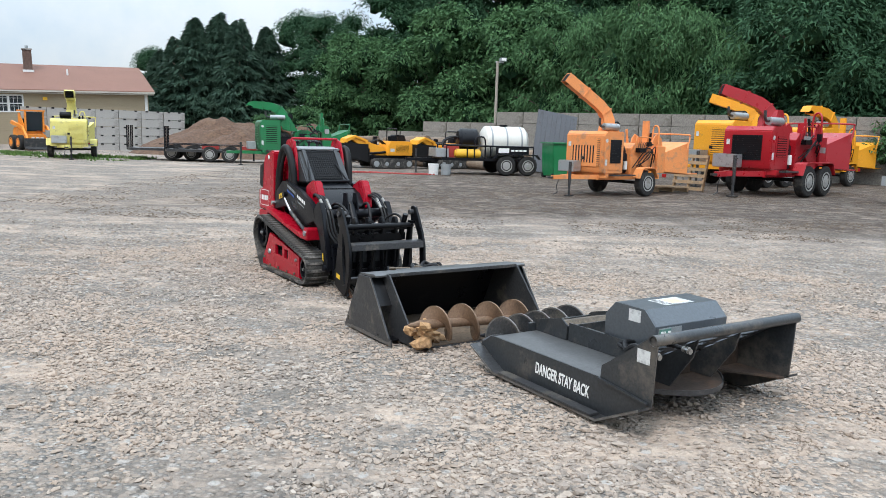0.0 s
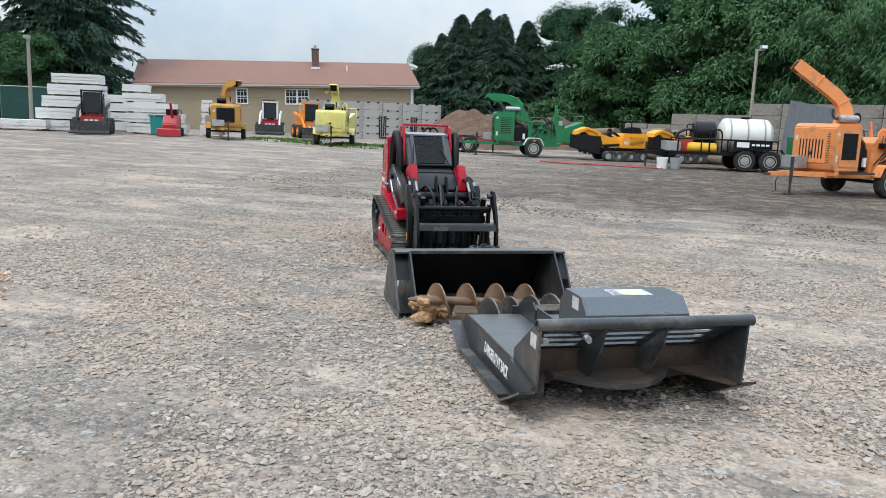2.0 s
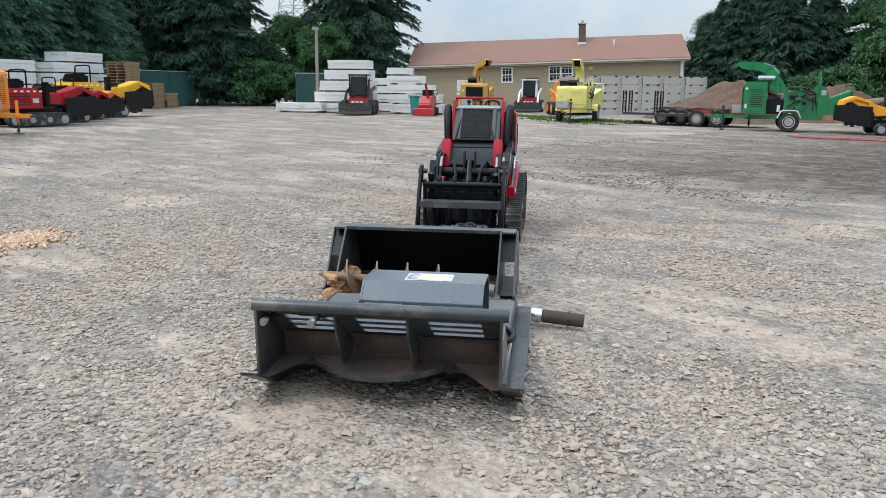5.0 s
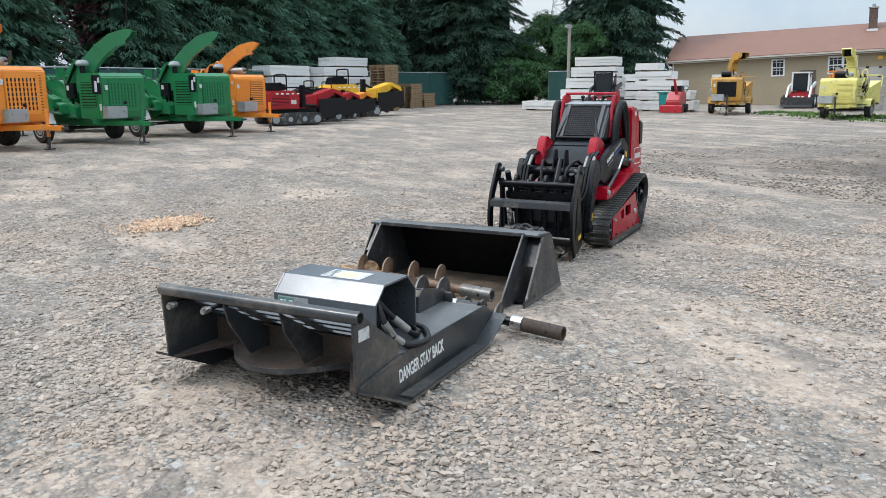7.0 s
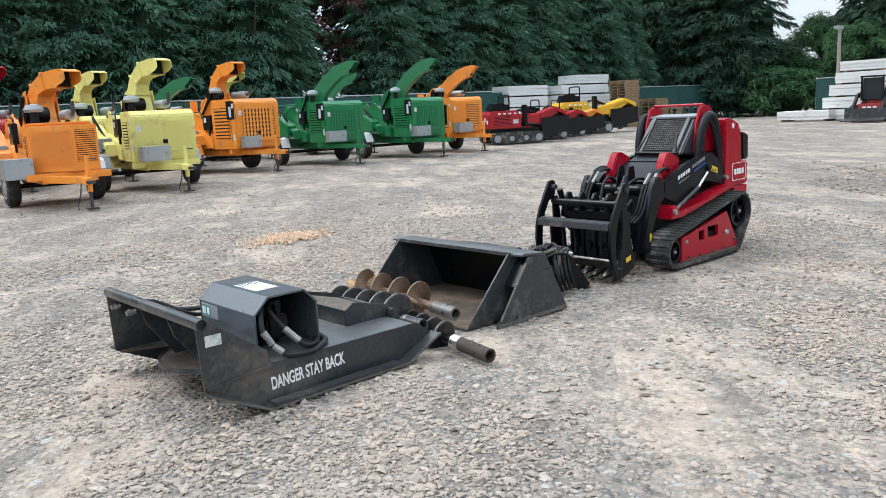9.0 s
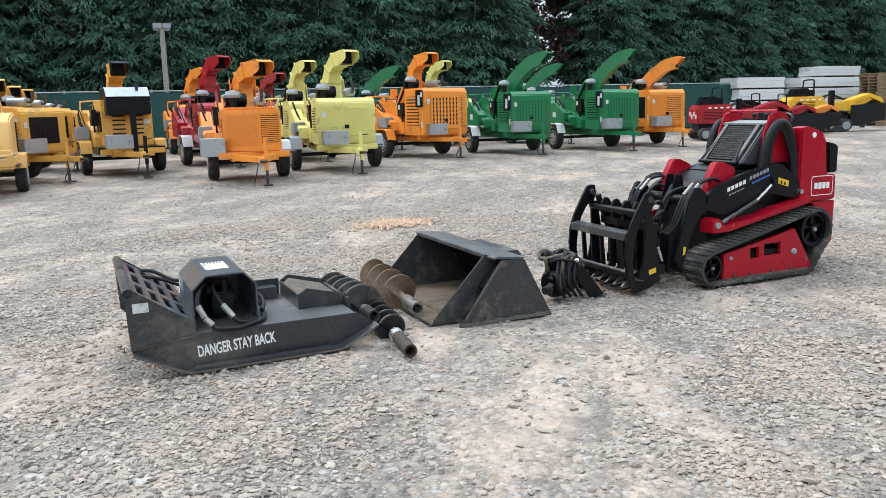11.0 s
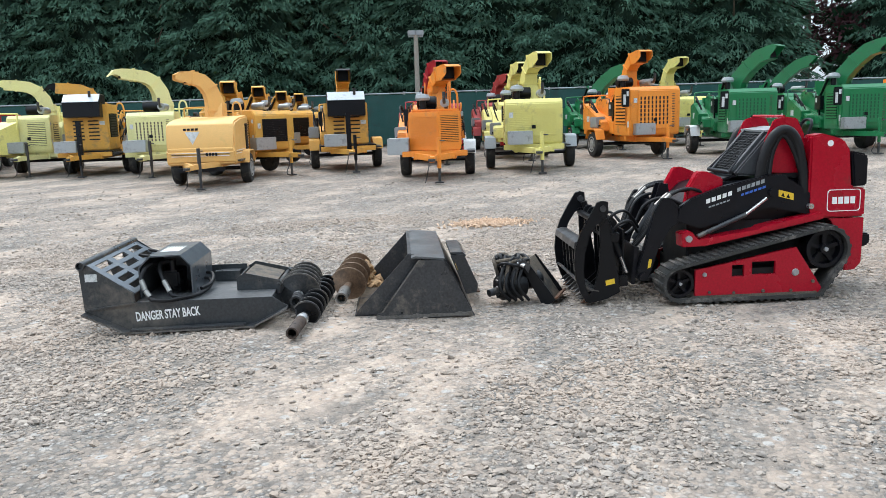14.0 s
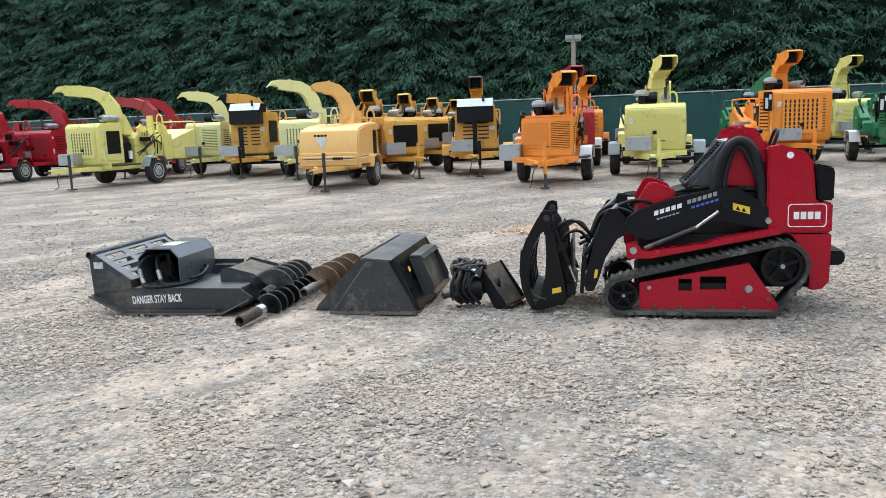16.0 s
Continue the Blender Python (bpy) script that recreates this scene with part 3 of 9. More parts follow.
def build_chips():
    rng = np.random.default_rng(8)
    n = 1900
    a, r = 2 * math.pi * rng.random(n), np.abs(rng.normal(0, 0.235, n))
    x, y = -3.94 + 0.85 * r * np.cos(a) - 0.35 * r * np.sin(a), 4.46 + 0.85 * r * np.sin(a)
    base = np.array([(i, j, k) for i in (-1, 1) for j in (-1, 1) for k in (-1, 1)], float) * (0.018, 0.009, 0.004)
    v = base[None] * rng.uniform(0.6, 1.7, (n, 1, 1))
    v = np.einsum("nij,nkj->nki", turns(rng, n), v)
    v += np.stack([x, y, ground_height(x, y) + 0.012 + 0.03 * np.exp(-(r / 0.4) ** 2) * rng.random(n)], 1)[:, None]
    quads = np.array([(0, 1, 3, 2), (4, 6, 7, 5), (0, 4, 5, 1), (2, 3, 7, 6), (0, 2, 6, 4), (1, 5, 7, 3)])
    ob = raw_mesh("wood_chip_pile", v.reshape(-1, 3), (np.arange(n)[:, None, None] * 8 + quads[None]).reshape(-1, 4), CHIPS)
    tagged(ob, "thin patch of fresh pale wood chips on gravel", "wood chips", kind="stuff")


build_chips()


def build_scraps():
    """Dark scraps of bark and mulch trodden into the damp strip, and coarse stones farther off."""
    rng = np.random.default_rng(21)
    base = np.array([(-1, 0, 0), (0, -0.6, 0.1), (1, 0, 0), (0, 0.6, 0.1), (0.1, 0, 0.38), (0, 0, -0.3)], float)
    tris = np.array([(0, 1, 4), (1, 2, 4), (2, 3, 4), (3, 0, 4)])
    for name, label, n, mat, lo, hi in (("mulch_scraps", "dark scraps of bark trodden into damp dirt", 60000, CAKED, 0.012, 0.040), ("far_stones", "coarse grey stones scattered over the farther yard", 150000, GRAVEL, 0.010, 0.030)):
        if name == "mulch_scraps":
            x, y = rng.uniform(-9, 15, n), 12.5 + 18 * rng.random(n) ** 1.2
        else:
            r, a = 5.0 + 17.0 * rng.random(n) ** 1.25, 2 * math.pi * rng.random(n)
            x, y = 0.1 + r * np.cos(a), 6.0 + r * np.sin(a)
            ok = ((y < 13) | (x < -6)) & (x < 9)
            x, y = x[ok], y[ok]
        keep = flat_noise(x, y, 0.5, 4.0) + 0.5 * flat_noise(x, y, 2.0, 7.0) + 0.25 > rng.random(len(x)) * 0.6
        x, y = x[keep], y[keep]
        n = len(x)
        a = rng.random(n) * 6.283
        size = lo + (hi - lo) * rng.random(n) ** 2
        v = base[None] * size[:, None, None] * rng.uniform(0.7, 1.3, (n, 6, 1))
        c, s = np.cos(a)[:, None], np.sin(a)[:, None]
        v = np.stack([v[..., 0] * c - v[..., 1] * s + x[:, None], v[..., 0] * s + v[..., 1] * c + y[:, None], v[..., 2] + ground_height(x, y)[:, None] + 0.002], -1)
        ob = raw_mesh(name, v.reshape(-1, 3), (np.arange(n)[:, None, None] * 6 + tris[None]).reshape(-1, 3), mat)
        tagged(ob, label, "debris", kind="stuff")


build_scraps()


# ---- trees ----
def sprays(rng, pos, out, length, width, droop, lean, needle=False, roll=1.0):
    """Leaf sprays: bent strips of two quads at pos that point outwards."""
    n = len(pos)
    d = out + rng.normal(0, lean, (n, 3))
    d[:, 2] -= droop
    d /= np.linalg.norm(d, axis=1)[:, None]
    side = np.cross(d, rng.normal(size=(n, 3)) * roll + np.array([0, 0, 1.0 - min(roll, 1.0)]))
    side /= np.linalg.norm(side, axis=1)[:, None] + 1e-9
    ln, wd = length * rng.uniform(0.6, 1.4, n)[:, None], width * rng.uniform(0.6, 1.4, n)[:, None]
    mid = pos + d * ln * 0.5
    tip = pos + d * ln + np.array([0, 0, -1.0]) * ln * 0.25
    if needle:
        v = np.stack([pos + side * wd * 0.5, tip, pos - side * wd * 0.5], 1)
        return v.reshape(-1, 3), (np.arange(n)[:, None] * 3 + np.arange(3)[None])
    v = np.stack([pos, mid + side * wd * 0.5, tip, mid - side * wd * 0.5], 1)
    return v.reshape(-1, 3), (np.arange(n)[:, None] * 4 + np.arange(4)[None])


def trunk_mesh(bm, height, r, rng, limbs):
    rod(bm, (0, 0, -0.1), (0.05, 0.03, height * 0.5), r, r * 0.7, 10)
    rod(bm, (0.05, 0.03, height * 0.5), (0.0, 0.0, height * 0.93), r * 0.7, r * 0.12, 8)
    limb = bm_new()
    for _ in range(limbs):
        z, a, k = height * rng.uniform(0.22, 0.75), rng.uniform(0, 6.28), height * rng.uniform(0.12, 0.22)
        rod(limb, (0, 0, z), (k * math.cos(a), k * math.sin(a), z + k * rng.uniform(0.3, 0.9)), r * 0.32, r * 0.06, 6)
    return limb


def conifer(seed, height, radius, count, leaf, name="conifer", skirt=0.06, taper=0.75, spray=0.5):
    rng = np.random.default_rng(seed)
    root = thing(name, "tall dense dark green conifer with feathery drooping branches", "tree", pose(0, 0, 0))
    bm = bm_new()
    limb = trunk_mesh(bm, height, 0.16 + 0.012 * height, rng, 10)
    part("trunk", bm, BARK, root)
    tagged(part("limb_whorl", limb, BARK, root), kind="stuff")
    # limbs that reach out and droop, each carrying a fan of sprays
    nb = max(60, count // 70)
    bh = rng.random(nb) ** 0.9
    ba = rng.random(nb) * 2 * math.pi
    prof = radius * np.clip((1 - bh) ** taper, 0.05, 1) * np.clip(0.65 + 3 * bh, 0, 1)
    br = prof * (1 + 0.14 * np.sin(5 * ba + 9 * bh + seed) + 0.13 * rng.normal(size=nb))
    which = rng.integers(0, nb, count)
    u = 0.42 + 0.62 * np.sqrt(rng.random(count))
    fan = rng.normal(0, 1, count) * (1.05 - 0.6 * u)
    ca, sa, reach = np.cos(ba[which]), np.sin(ba[which]), br[which]
    width = 0.40 * np.clip(reach / 2.0, 0.35, 1.2)
    px, py = reach * u * ca - width * fan * sa, reach * u * sa + width * fan * ca
    z = height * (skirt + (0.99 - skirt) * bh[which]) + reach * (0.34 * u - 0.44 * u * u) - 0.34 * np.abs(fan) * width + rng.normal(0, 0.05, count)
    pos = np.stack([px, py, np.maximum(z, 0.1)], 1)
    out = np.stack([ca - 0.7 * fan * sa, sa + 0.7 * fan * ca, np.full(count, 0.05)], 1)
    v, f = sprays(rng, pos, out, spray, spray * 0.36, 0.42, 0.34, True, 0.55)
    # dark closed core: inner growth with the crown's shade put into its colour
    hh = np.linspace(skirt, 0.97, 30)
    ring, seg = [], 22
    for q in hh:
        rad = radius * max(0.02, (1 - q) ** taper) * min(1, 0.65 + 3 * q) * 0.64
        for k in range(seg):
            t = 2 * math.pi * k / seg
            w = 1 + 0.16 * math.sin(5 * t + 9 * q + seed) + 0.15 * rng.normal()
            ring.append((rad * w * math.cos(t), rad * w * math.sin(t), height * q + 0.15 * rng.normal()))
    core = []
    for j in range(29):
        for k in range(seg):
            core.append((j * seg + k, j * seg + (k + 1) % seg, (j + 1) * seg + (k + 1) % seg, (j + 1) * seg + k))
    crown = raw_mesh("crown", v, f, leaf, root)
    inner = raw_mesh("inner_growth", np.array(ring), np.array(core), TWIG_SHADE, root)
    inner.parent = root
    return root


def broadleaf(seed, height, radius, count, leaf, name="tree", low=0.12, weep=0.0, leafsize=0.30, slim=0.55):
    rng = np.random.default_rng(seed)
    root = thing(name, "leafy green deciduous tree with an uneven full crown", "tree", pose(0, 0, 0))
    bm = bm_new()
    limb = trunk_mesh(bm, height, 0.12 + 0.012 * height, rng, 14)
    part("trunk", bm, BARK, root)
    tagged(part("limb_whorl", limb, BARK, root), kind="stuff")
    clumps = 76
    ch = low + (0.97 - low) * rng.random(clumps)
    ca = rng.random(clumps) * 6.283
    cr = radius * np.sqrt(np.clip(np.sin(np.clip((ch - low) / (1.02 - low), 0, 1) * 2.6 + 0.45), 0.1, 1)) * np.sqrt(rng.random(clumps)) * 0.95
    cpos = np.stack([cr * np.cos(ca), cr * np.sin(ca), ch * height], 1)
    csz = radius * rng.uniform(0.15, 0.34, clumps)
    which = rng.choice(clumps, count, p=csz ** 2 / np.sum(csz ** 2))
    d = rng.normal(size=(count, 3))
    d /= np.linalg.norm(d, axis=1)[:, None]
    d[:, 2] = np.where(d[:, 2] < -0.35, -d[:, 2], d[:, 2])
    shell = csz[which] * (0.5 + 0.75 * rng.random(count) ** 1.3)
    pos = cpos[which] + d * shell[:, None] * np.array([1, 1, 0.8])
    if weep:
        pos[:, 2] -= weep * rng.random(count) * (np.hypot(pos[:, 0], pos[:, 1]) / radius)
    pos[:, 2] = np.maximum(pos[:, 2], 0.15)
    v, f = sprays(rng, pos, d, leafsize, leafsize * slim, 0.3 + weep * 0.5, 0.6, True)
    raw_mesh("crown", v, f, leaf, root)
    # dark clump cores: twigs and leaf shade put into shape and colour
    bm = bm_new()
    for c, r in zip(cpos, csz):
        first = len(bm.verts)
        bmesh.ops.create_icosphere(bm, subdivisions=1 if r < 1.0 else 2, radius=r * 0.56)
        bm.verts.ensure_lookup_table()
        for vv in bm.verts[first:]:
            vv.co = Vector(c) + vv.co * (0.55 + 0.7 * rng.random())
            vv.co.z = max(0.1, vv.co.z - weep * 0.4)
    tagged(part("inner_growth", bm, LEAF_SHADE, root), kind="stuff")
    return root


def plumes(seed, height, radius, count, leaf, name="tree"):
    """A thicket of tall stems that arch over, each with a soft plume of narrow hanging leaves."""
    rng = np.random.default_rng(seed)
    root = thing(name, "tall feathery green thicket of arching plumes", "tree", pose(0, 0, 0))
    stems = 74
    az = rng.random(stems) * 6.283
    tip_r = radius * np.sqrt(rng.random(stems)) * 1.05
    tip_z = height * (0.30 + 0.70 * rng.random(stems) ** 0.8) * (1 - 0.30 * (tip_r / radius) ** 2)
    foot = 0.35 * tip_r
    bm = bm_new()
    for a, r, z, f in zip(az, tip_r, tip_z, foot):
        bend = [(f + (r - f) * u ** 2.2, z * (1 - (1 - u) ** 1.7)) for u in (0, 0.35, 0.7, 0.95)]
        for (r0, z0), (r1, z1) in zip(bend, bend[1:]):
            rod(bm, (r0 * math.cos(a), r0 * math.sin(a), z0), (r1 * math.cos(a), r1 * math.sin(a), z1), 0.03, 0.02, 5, False)
    tagged(part("stem_thicket", bm, BARK, root), kind="stuff")
    w = rng.choice(stems, count, p=tip_z / tip_z.sum())
    u = 0.10 + 0.90 * rng.random(count) ** 0.75
    rr = foot[w] + (tip_r[w] - foot[w]) * u ** 2.2
    zz = tip_z[w] * (1 - (1 - u) ** 1.7)
    soft = (0.16 + 0.10 * radius) * (1.15 - 0.75 * u)
    pos = np.stack([rr * np.cos(az[w]), rr * np.sin(az[w]), zz], 1) + rng.normal(size=(count, 3)) * soft[:, None]
    pos[:, 2] = np.maximum(pos[:, 2] - 0.5 * u ** 3 * rng.random(count), 0.15)
    out = np.stack([np.cos(az[w]), np.sin(az[w]), np.zeros(count)], 1) * 0.7 + rng.normal(0, 0.5, (count, 3))
    v, f = sprays(rng, pos, out, 0.24, 0.065, 0.75, 0.30, True)
    raw_mesh("crown", v, f, leaf, root)
    # dark cores among the stems, the thicket's inner shade put into colour
    bm = bm_new()
    for k in range(46):
        q = int(rng.integers(stems))
        uu = 0.2 + 0.55 * rng.random()
        c = Vector(((foot[q] + (tip_r[q] - foot[q]) * uu ** 2.2) * 0.75 * math.cos(az[q]), (foot[q] + (tip_r[q] - foot[q]) * uu ** 2.2) * 0.75 * math.sin(az[q]), tip_z[q] * (1 - (1 - uu) ** 1.7) * 0.92))
        first = len(bm.verts)
        bmesh.ops.create_icosphere(bm, subdivisions=2, radius=0.15 * radius)
        bm.verts.ensure_lookup_table()
        for vv in bm.verts[first:]:
            vv.co = c + Vector((vv.co.x, vv.co.y, vv.co.z * 1.7)) * (0.5 + 0.8 * rng.random())
            vv.co.z = max(0.1, vv.co.z)
    tagged(part("inner_growth", bm, LEAF_SHADE, root), kind="stuff")
    return root


def place_copies(master, spots, label=""):
    first = True
    for x, y, s, turn in spots:
        m = pose(x, y, -0.05, 0, 0, turn)
        if first:
            master.matrix_world = m
            master.scale = (s, s, s)
            ob, first = master, False
        else:
            ob = copy_thing(master, m)
            ob.scale = (s, s, s)
        if label:
            tagged(ob, label)
    return master


rnd = random.Random(4)
# the long evergreen hedge behind the fence on the chipper side
GAP0 = 46.0
FENCE_A, FENCE_B = Vector((-6.2, -35.0)), Vector((-44.8, 28.4))
along = (FENCE_B - FENCE_A).normalized()
off = Vector((-along.y, along.x))
hedge = [[], [], []]
length = (FENCE_B - FENCE_A).length
d, k = -16.0, 0
while d < length - 3:
    gap = GAP0 < d < GAP0 + 4.0
    if not gap:
        p = FENCE_A + along * d + off * (3.6 + rnd.uniform(-0.5, 0.5))
        hedge[k % 3].append((p.x, p.y, rnd.uniform(0.86, 1.12), rnd.uniform(0, 360)))
    d += rnd.uniform(2.35, 2.9)
    k += 1
for i, spots in enumerate(hedge):
    t = conifer(20 + i, 12.5, 2.75, 44000, CYPRESS, "hedge_conifer", skirt=0.03, taper=0.42, spray=0.215)
    tagged(t, group="evergreen hedge behind the fence")
    place_copies(t, spots, "dense dark green cypress in a tall evergreen hedge")

big = conifer(31, 15, 3.9, 46000, SPRUCE, "conifer", skirt=0.03, taper=0.38, spray=0.29)
place_copies(big, [(-46.7, 30.9, 1.0, 10), (-49.8, 27.0, 1.02, 80), (-43.0, 40.6, 1.14, 140), (-53, 31.5, 1.0, 200)])
far = conifer(33, 10.5, 3.7, 26000, SPRUCE, "conifer", skirt=0.02, taper=0.85, spray=0.44)
place_copies(far, [(-24.6, 62, 0.80, 0), (-22.6, 61, 0.93, 50), (-21.0, 61.8, 0.98, 90), (-19.2, 61.0, 0.93, 160), (-17.6, 63, 0.9, 20), (-26.5, 63.5, 0.72, 70)],
             "pointed dark green spruce in a group behind the building")

woods = broadleaf(41, 14, 5.0, 38000, BROAD, "tree", low=0.05, leafsize=0.26, slim=0.44)
place_copies(woods, [(-15, 65, 0.74, 0), (-11.5, 60, 0.70, 60), (-4.4, 58, 1.0, 130), (0.5, 60, 1.12, 200), (6, 57, 1.1, 260), (12, 53, 1.08, 300), (18, 48, 1.1, 20),
                     (23, 43, 1.05, 100), (27, 38, 1.05, 170), (-33, 78, 0.62, 10), (-51, 50, 0.5, 30), (31, 31, 1.0, 40)])
deep = broadleaf(46, 14, 5.0, 9000, BROAD, "tree", low=0.05, leafsize=0.46)
place_copies(deep, [(-6.5, 67, 0.95, 45), (-1.5, 68, 1.1, 105), (5, 67, 1.15, 15), (12, 64, 1.2, 75), (19, 59, 1.2, 135), (25, 53, 1.2, 195), (31, 46, 1.2, 255), (35, 38, 1.15, 315)])
light = plumes(42, 9, 4.0, 60000, BRIGHT)
place_copies(light, [(5.2, 46.6, 1.05, 140), (8.3, 45.0, 1.12, 210), (11.4, 43.4, 1.05, 280), (14.2, 41.6, 0.95, 20)], "feathery green thicket of tall arching plumes")
leafy = broadleaf(47, 9, 4.0, 40000, BRIGHT, "tree", low=0.04, weep=0.35, leafsize=0.25, slim=0.5)
place_copies(leafy, [(-8.5, 54, 0.85, 0), (-2.5, 51.5, 1.0, 70), (2.4, 49.0, 1.0, 140), (-46.6, 34.6, 0.52, 120), (-49, 39.5, 0.74, 10), (-41.8, 36.6, 0.6, 190)],
             "bright green leafy tree with soft drooping foliage")
under = broadleaf(45, 9, 4.0, 42000, BROAD, "tree", low=0.04, weep=0.8, leafsize=0.23, slim=0.38)
place_copies(under, [(15, 39.5, 1.12, 330), (18.6, 36.5, 1.1, 30), (21.5, 33, 1.05, 95), (0.6, 52.5, 1.0, 20)], "dark green leafy tree at the edge of the woods")
shrub = broadleaf(43, 3.0, 1.9, 7000, BRIGHT, "bush", low=0.02, leafsize=0.19)
place_copies(shrub, [(-43.8, 32.2, 1.0, 0), (-42.5, 34.0, 0.9, 60), (-11.8, 50, 0.9, 120), (-14.2, 52.5, 0.8, 180), (9.5, 40.6, 0.9, 240), (13.5, 37.5, 0.9, 300), (16.5, 33.2, 0.8, 20), (4.8, 44, 0.9, 75)],
             "low leafy green bush at the edge of the yard")
red_tree = broadleaf(44, 9, 2.8, 5200, PURPLE, "tree", low=0.3, leafsize=0.26)
p = FENCE_A + along * (GAP0 + 2.0) + off * 5.0
place_copies(red_tree, [(p.x, p.y, 1.0, 0)], "thin purple-leaved tree in a gap of the hedge")


# ---- fence ----
def build_fence(name, a, b, gap, height):
    a, b = Vector((*a, 0)), Vector((*b, 0))
    run, n = (b - a), max(1, round((b - a).length / gap))
    m = Matrix.Translation(a) @ pose(0, 0, 0, 0, 0, math.degrees(math.atan2(run.y, run.x)))
    f = thing(name, "green privacy screen on a galvanised chain-link fence", "fence", m, kind="structure")
    ln = run.length
    bm = rod(bm_new(), (0, 0, height), (ln, 0, height), 0.028, n=8)
    part("top_rail", bm, PIPE, f)
    first = None
    for i in range(n + 1):
        if first is None:
            first = part("post", rod(bm_new(), (0, 0, -0.1), (0, 0, height + 0.06), 0.038, n=8), PIPE, f)
        else:
            share("post", first, f, pose(ln * i / n, 0, 0))
    # slightly wavy screen panels, one for each bay
    for i in range(n):
        bm = bm_new()
        cols = 7
        grid = []
        for c in range(cols + 1):
            x = ln * (i + c / cols) / n
            w = 0.02 * math.sin(c * 2.1 + i)
            grid.append([(x, -0.045 + w + 0.012 * math.sin(3 * c + r * 2), 0.08 + (height - 0.14) * r / 3) for r in range(4)])
        vv = [[bm.verts.new(p) for p in col] for col in grid]
        vb = [[bm.verts.new((p[0], p[1] - 0.012, p[2])) for p in col] for col in grid]
        for c in range(cols):
            for r in range(3):
                bm.faces.new((vv[c][r], vv[c + 1][r], vv[c + 1][r + 1], vv[c][r + 1]))
                bm.faces.new((vb[c][r], vb[c][r + 1], vb[c + 1][r + 1], vb[c + 1][r]))
        part("screen_panel", bm, SCREEN, f)
    return f


build_fence("fence_west", FENCE_A, FENCE_B, 3.0, 2.15)
build_fence("fence_north", (-40.4, 33.4), (-38.0, 34.9), 2.4, 2.2)


def lamp_post(m, height, wood):
    t = thing("lamp_post", "weathered grey pole with twin floodlights on top" if wood else "wooden pole with one small floodlight", "lamp post", m)
    part("pole", rod(bm_new(), (0, 0, -0.2), (0, 0, height), 0.115 if wood else 0.085, 0.09 if wood else 0.07, 14), POLE_WOOD, t)
    part("crossarm", box(bm_new(), -0.30 if wood else -0.1, 0.30 if wood else 0.34, -0.03, 0.03, height - 0.08, height), PIPE, t)
    for s in (-1, 1) if wood else (1,):
        off = 0.165 if wood else 0.28
        head = part("floodlight", box(bm_new(), s * off - 0.15, s * off + 0.15, -0.18, 0.10, height + 0.003, height + 0.18), PAINT["grey"], t, bevel=0.02)
        part("lens", box(bm_new(), s * off - 0.12, s * off + 0.12, -0.195, -0.182, height + 0.03, height + 0.155), WHITE, head)
    return t


lamp_post(pose(-22.0, -9.2, 0, 0, 0, -50), 4.45, True)
lamp_post(pose(-37.0, 32.6, 0, 0, 0, -50), 4.8, True)
lamp_post(pose(0.5, 42.0, 0, 0, 0, 20), 5.3, False)
lamp_post(pose(-38.6, 10.0, 0, 0, 0, -60), 6.2, False)


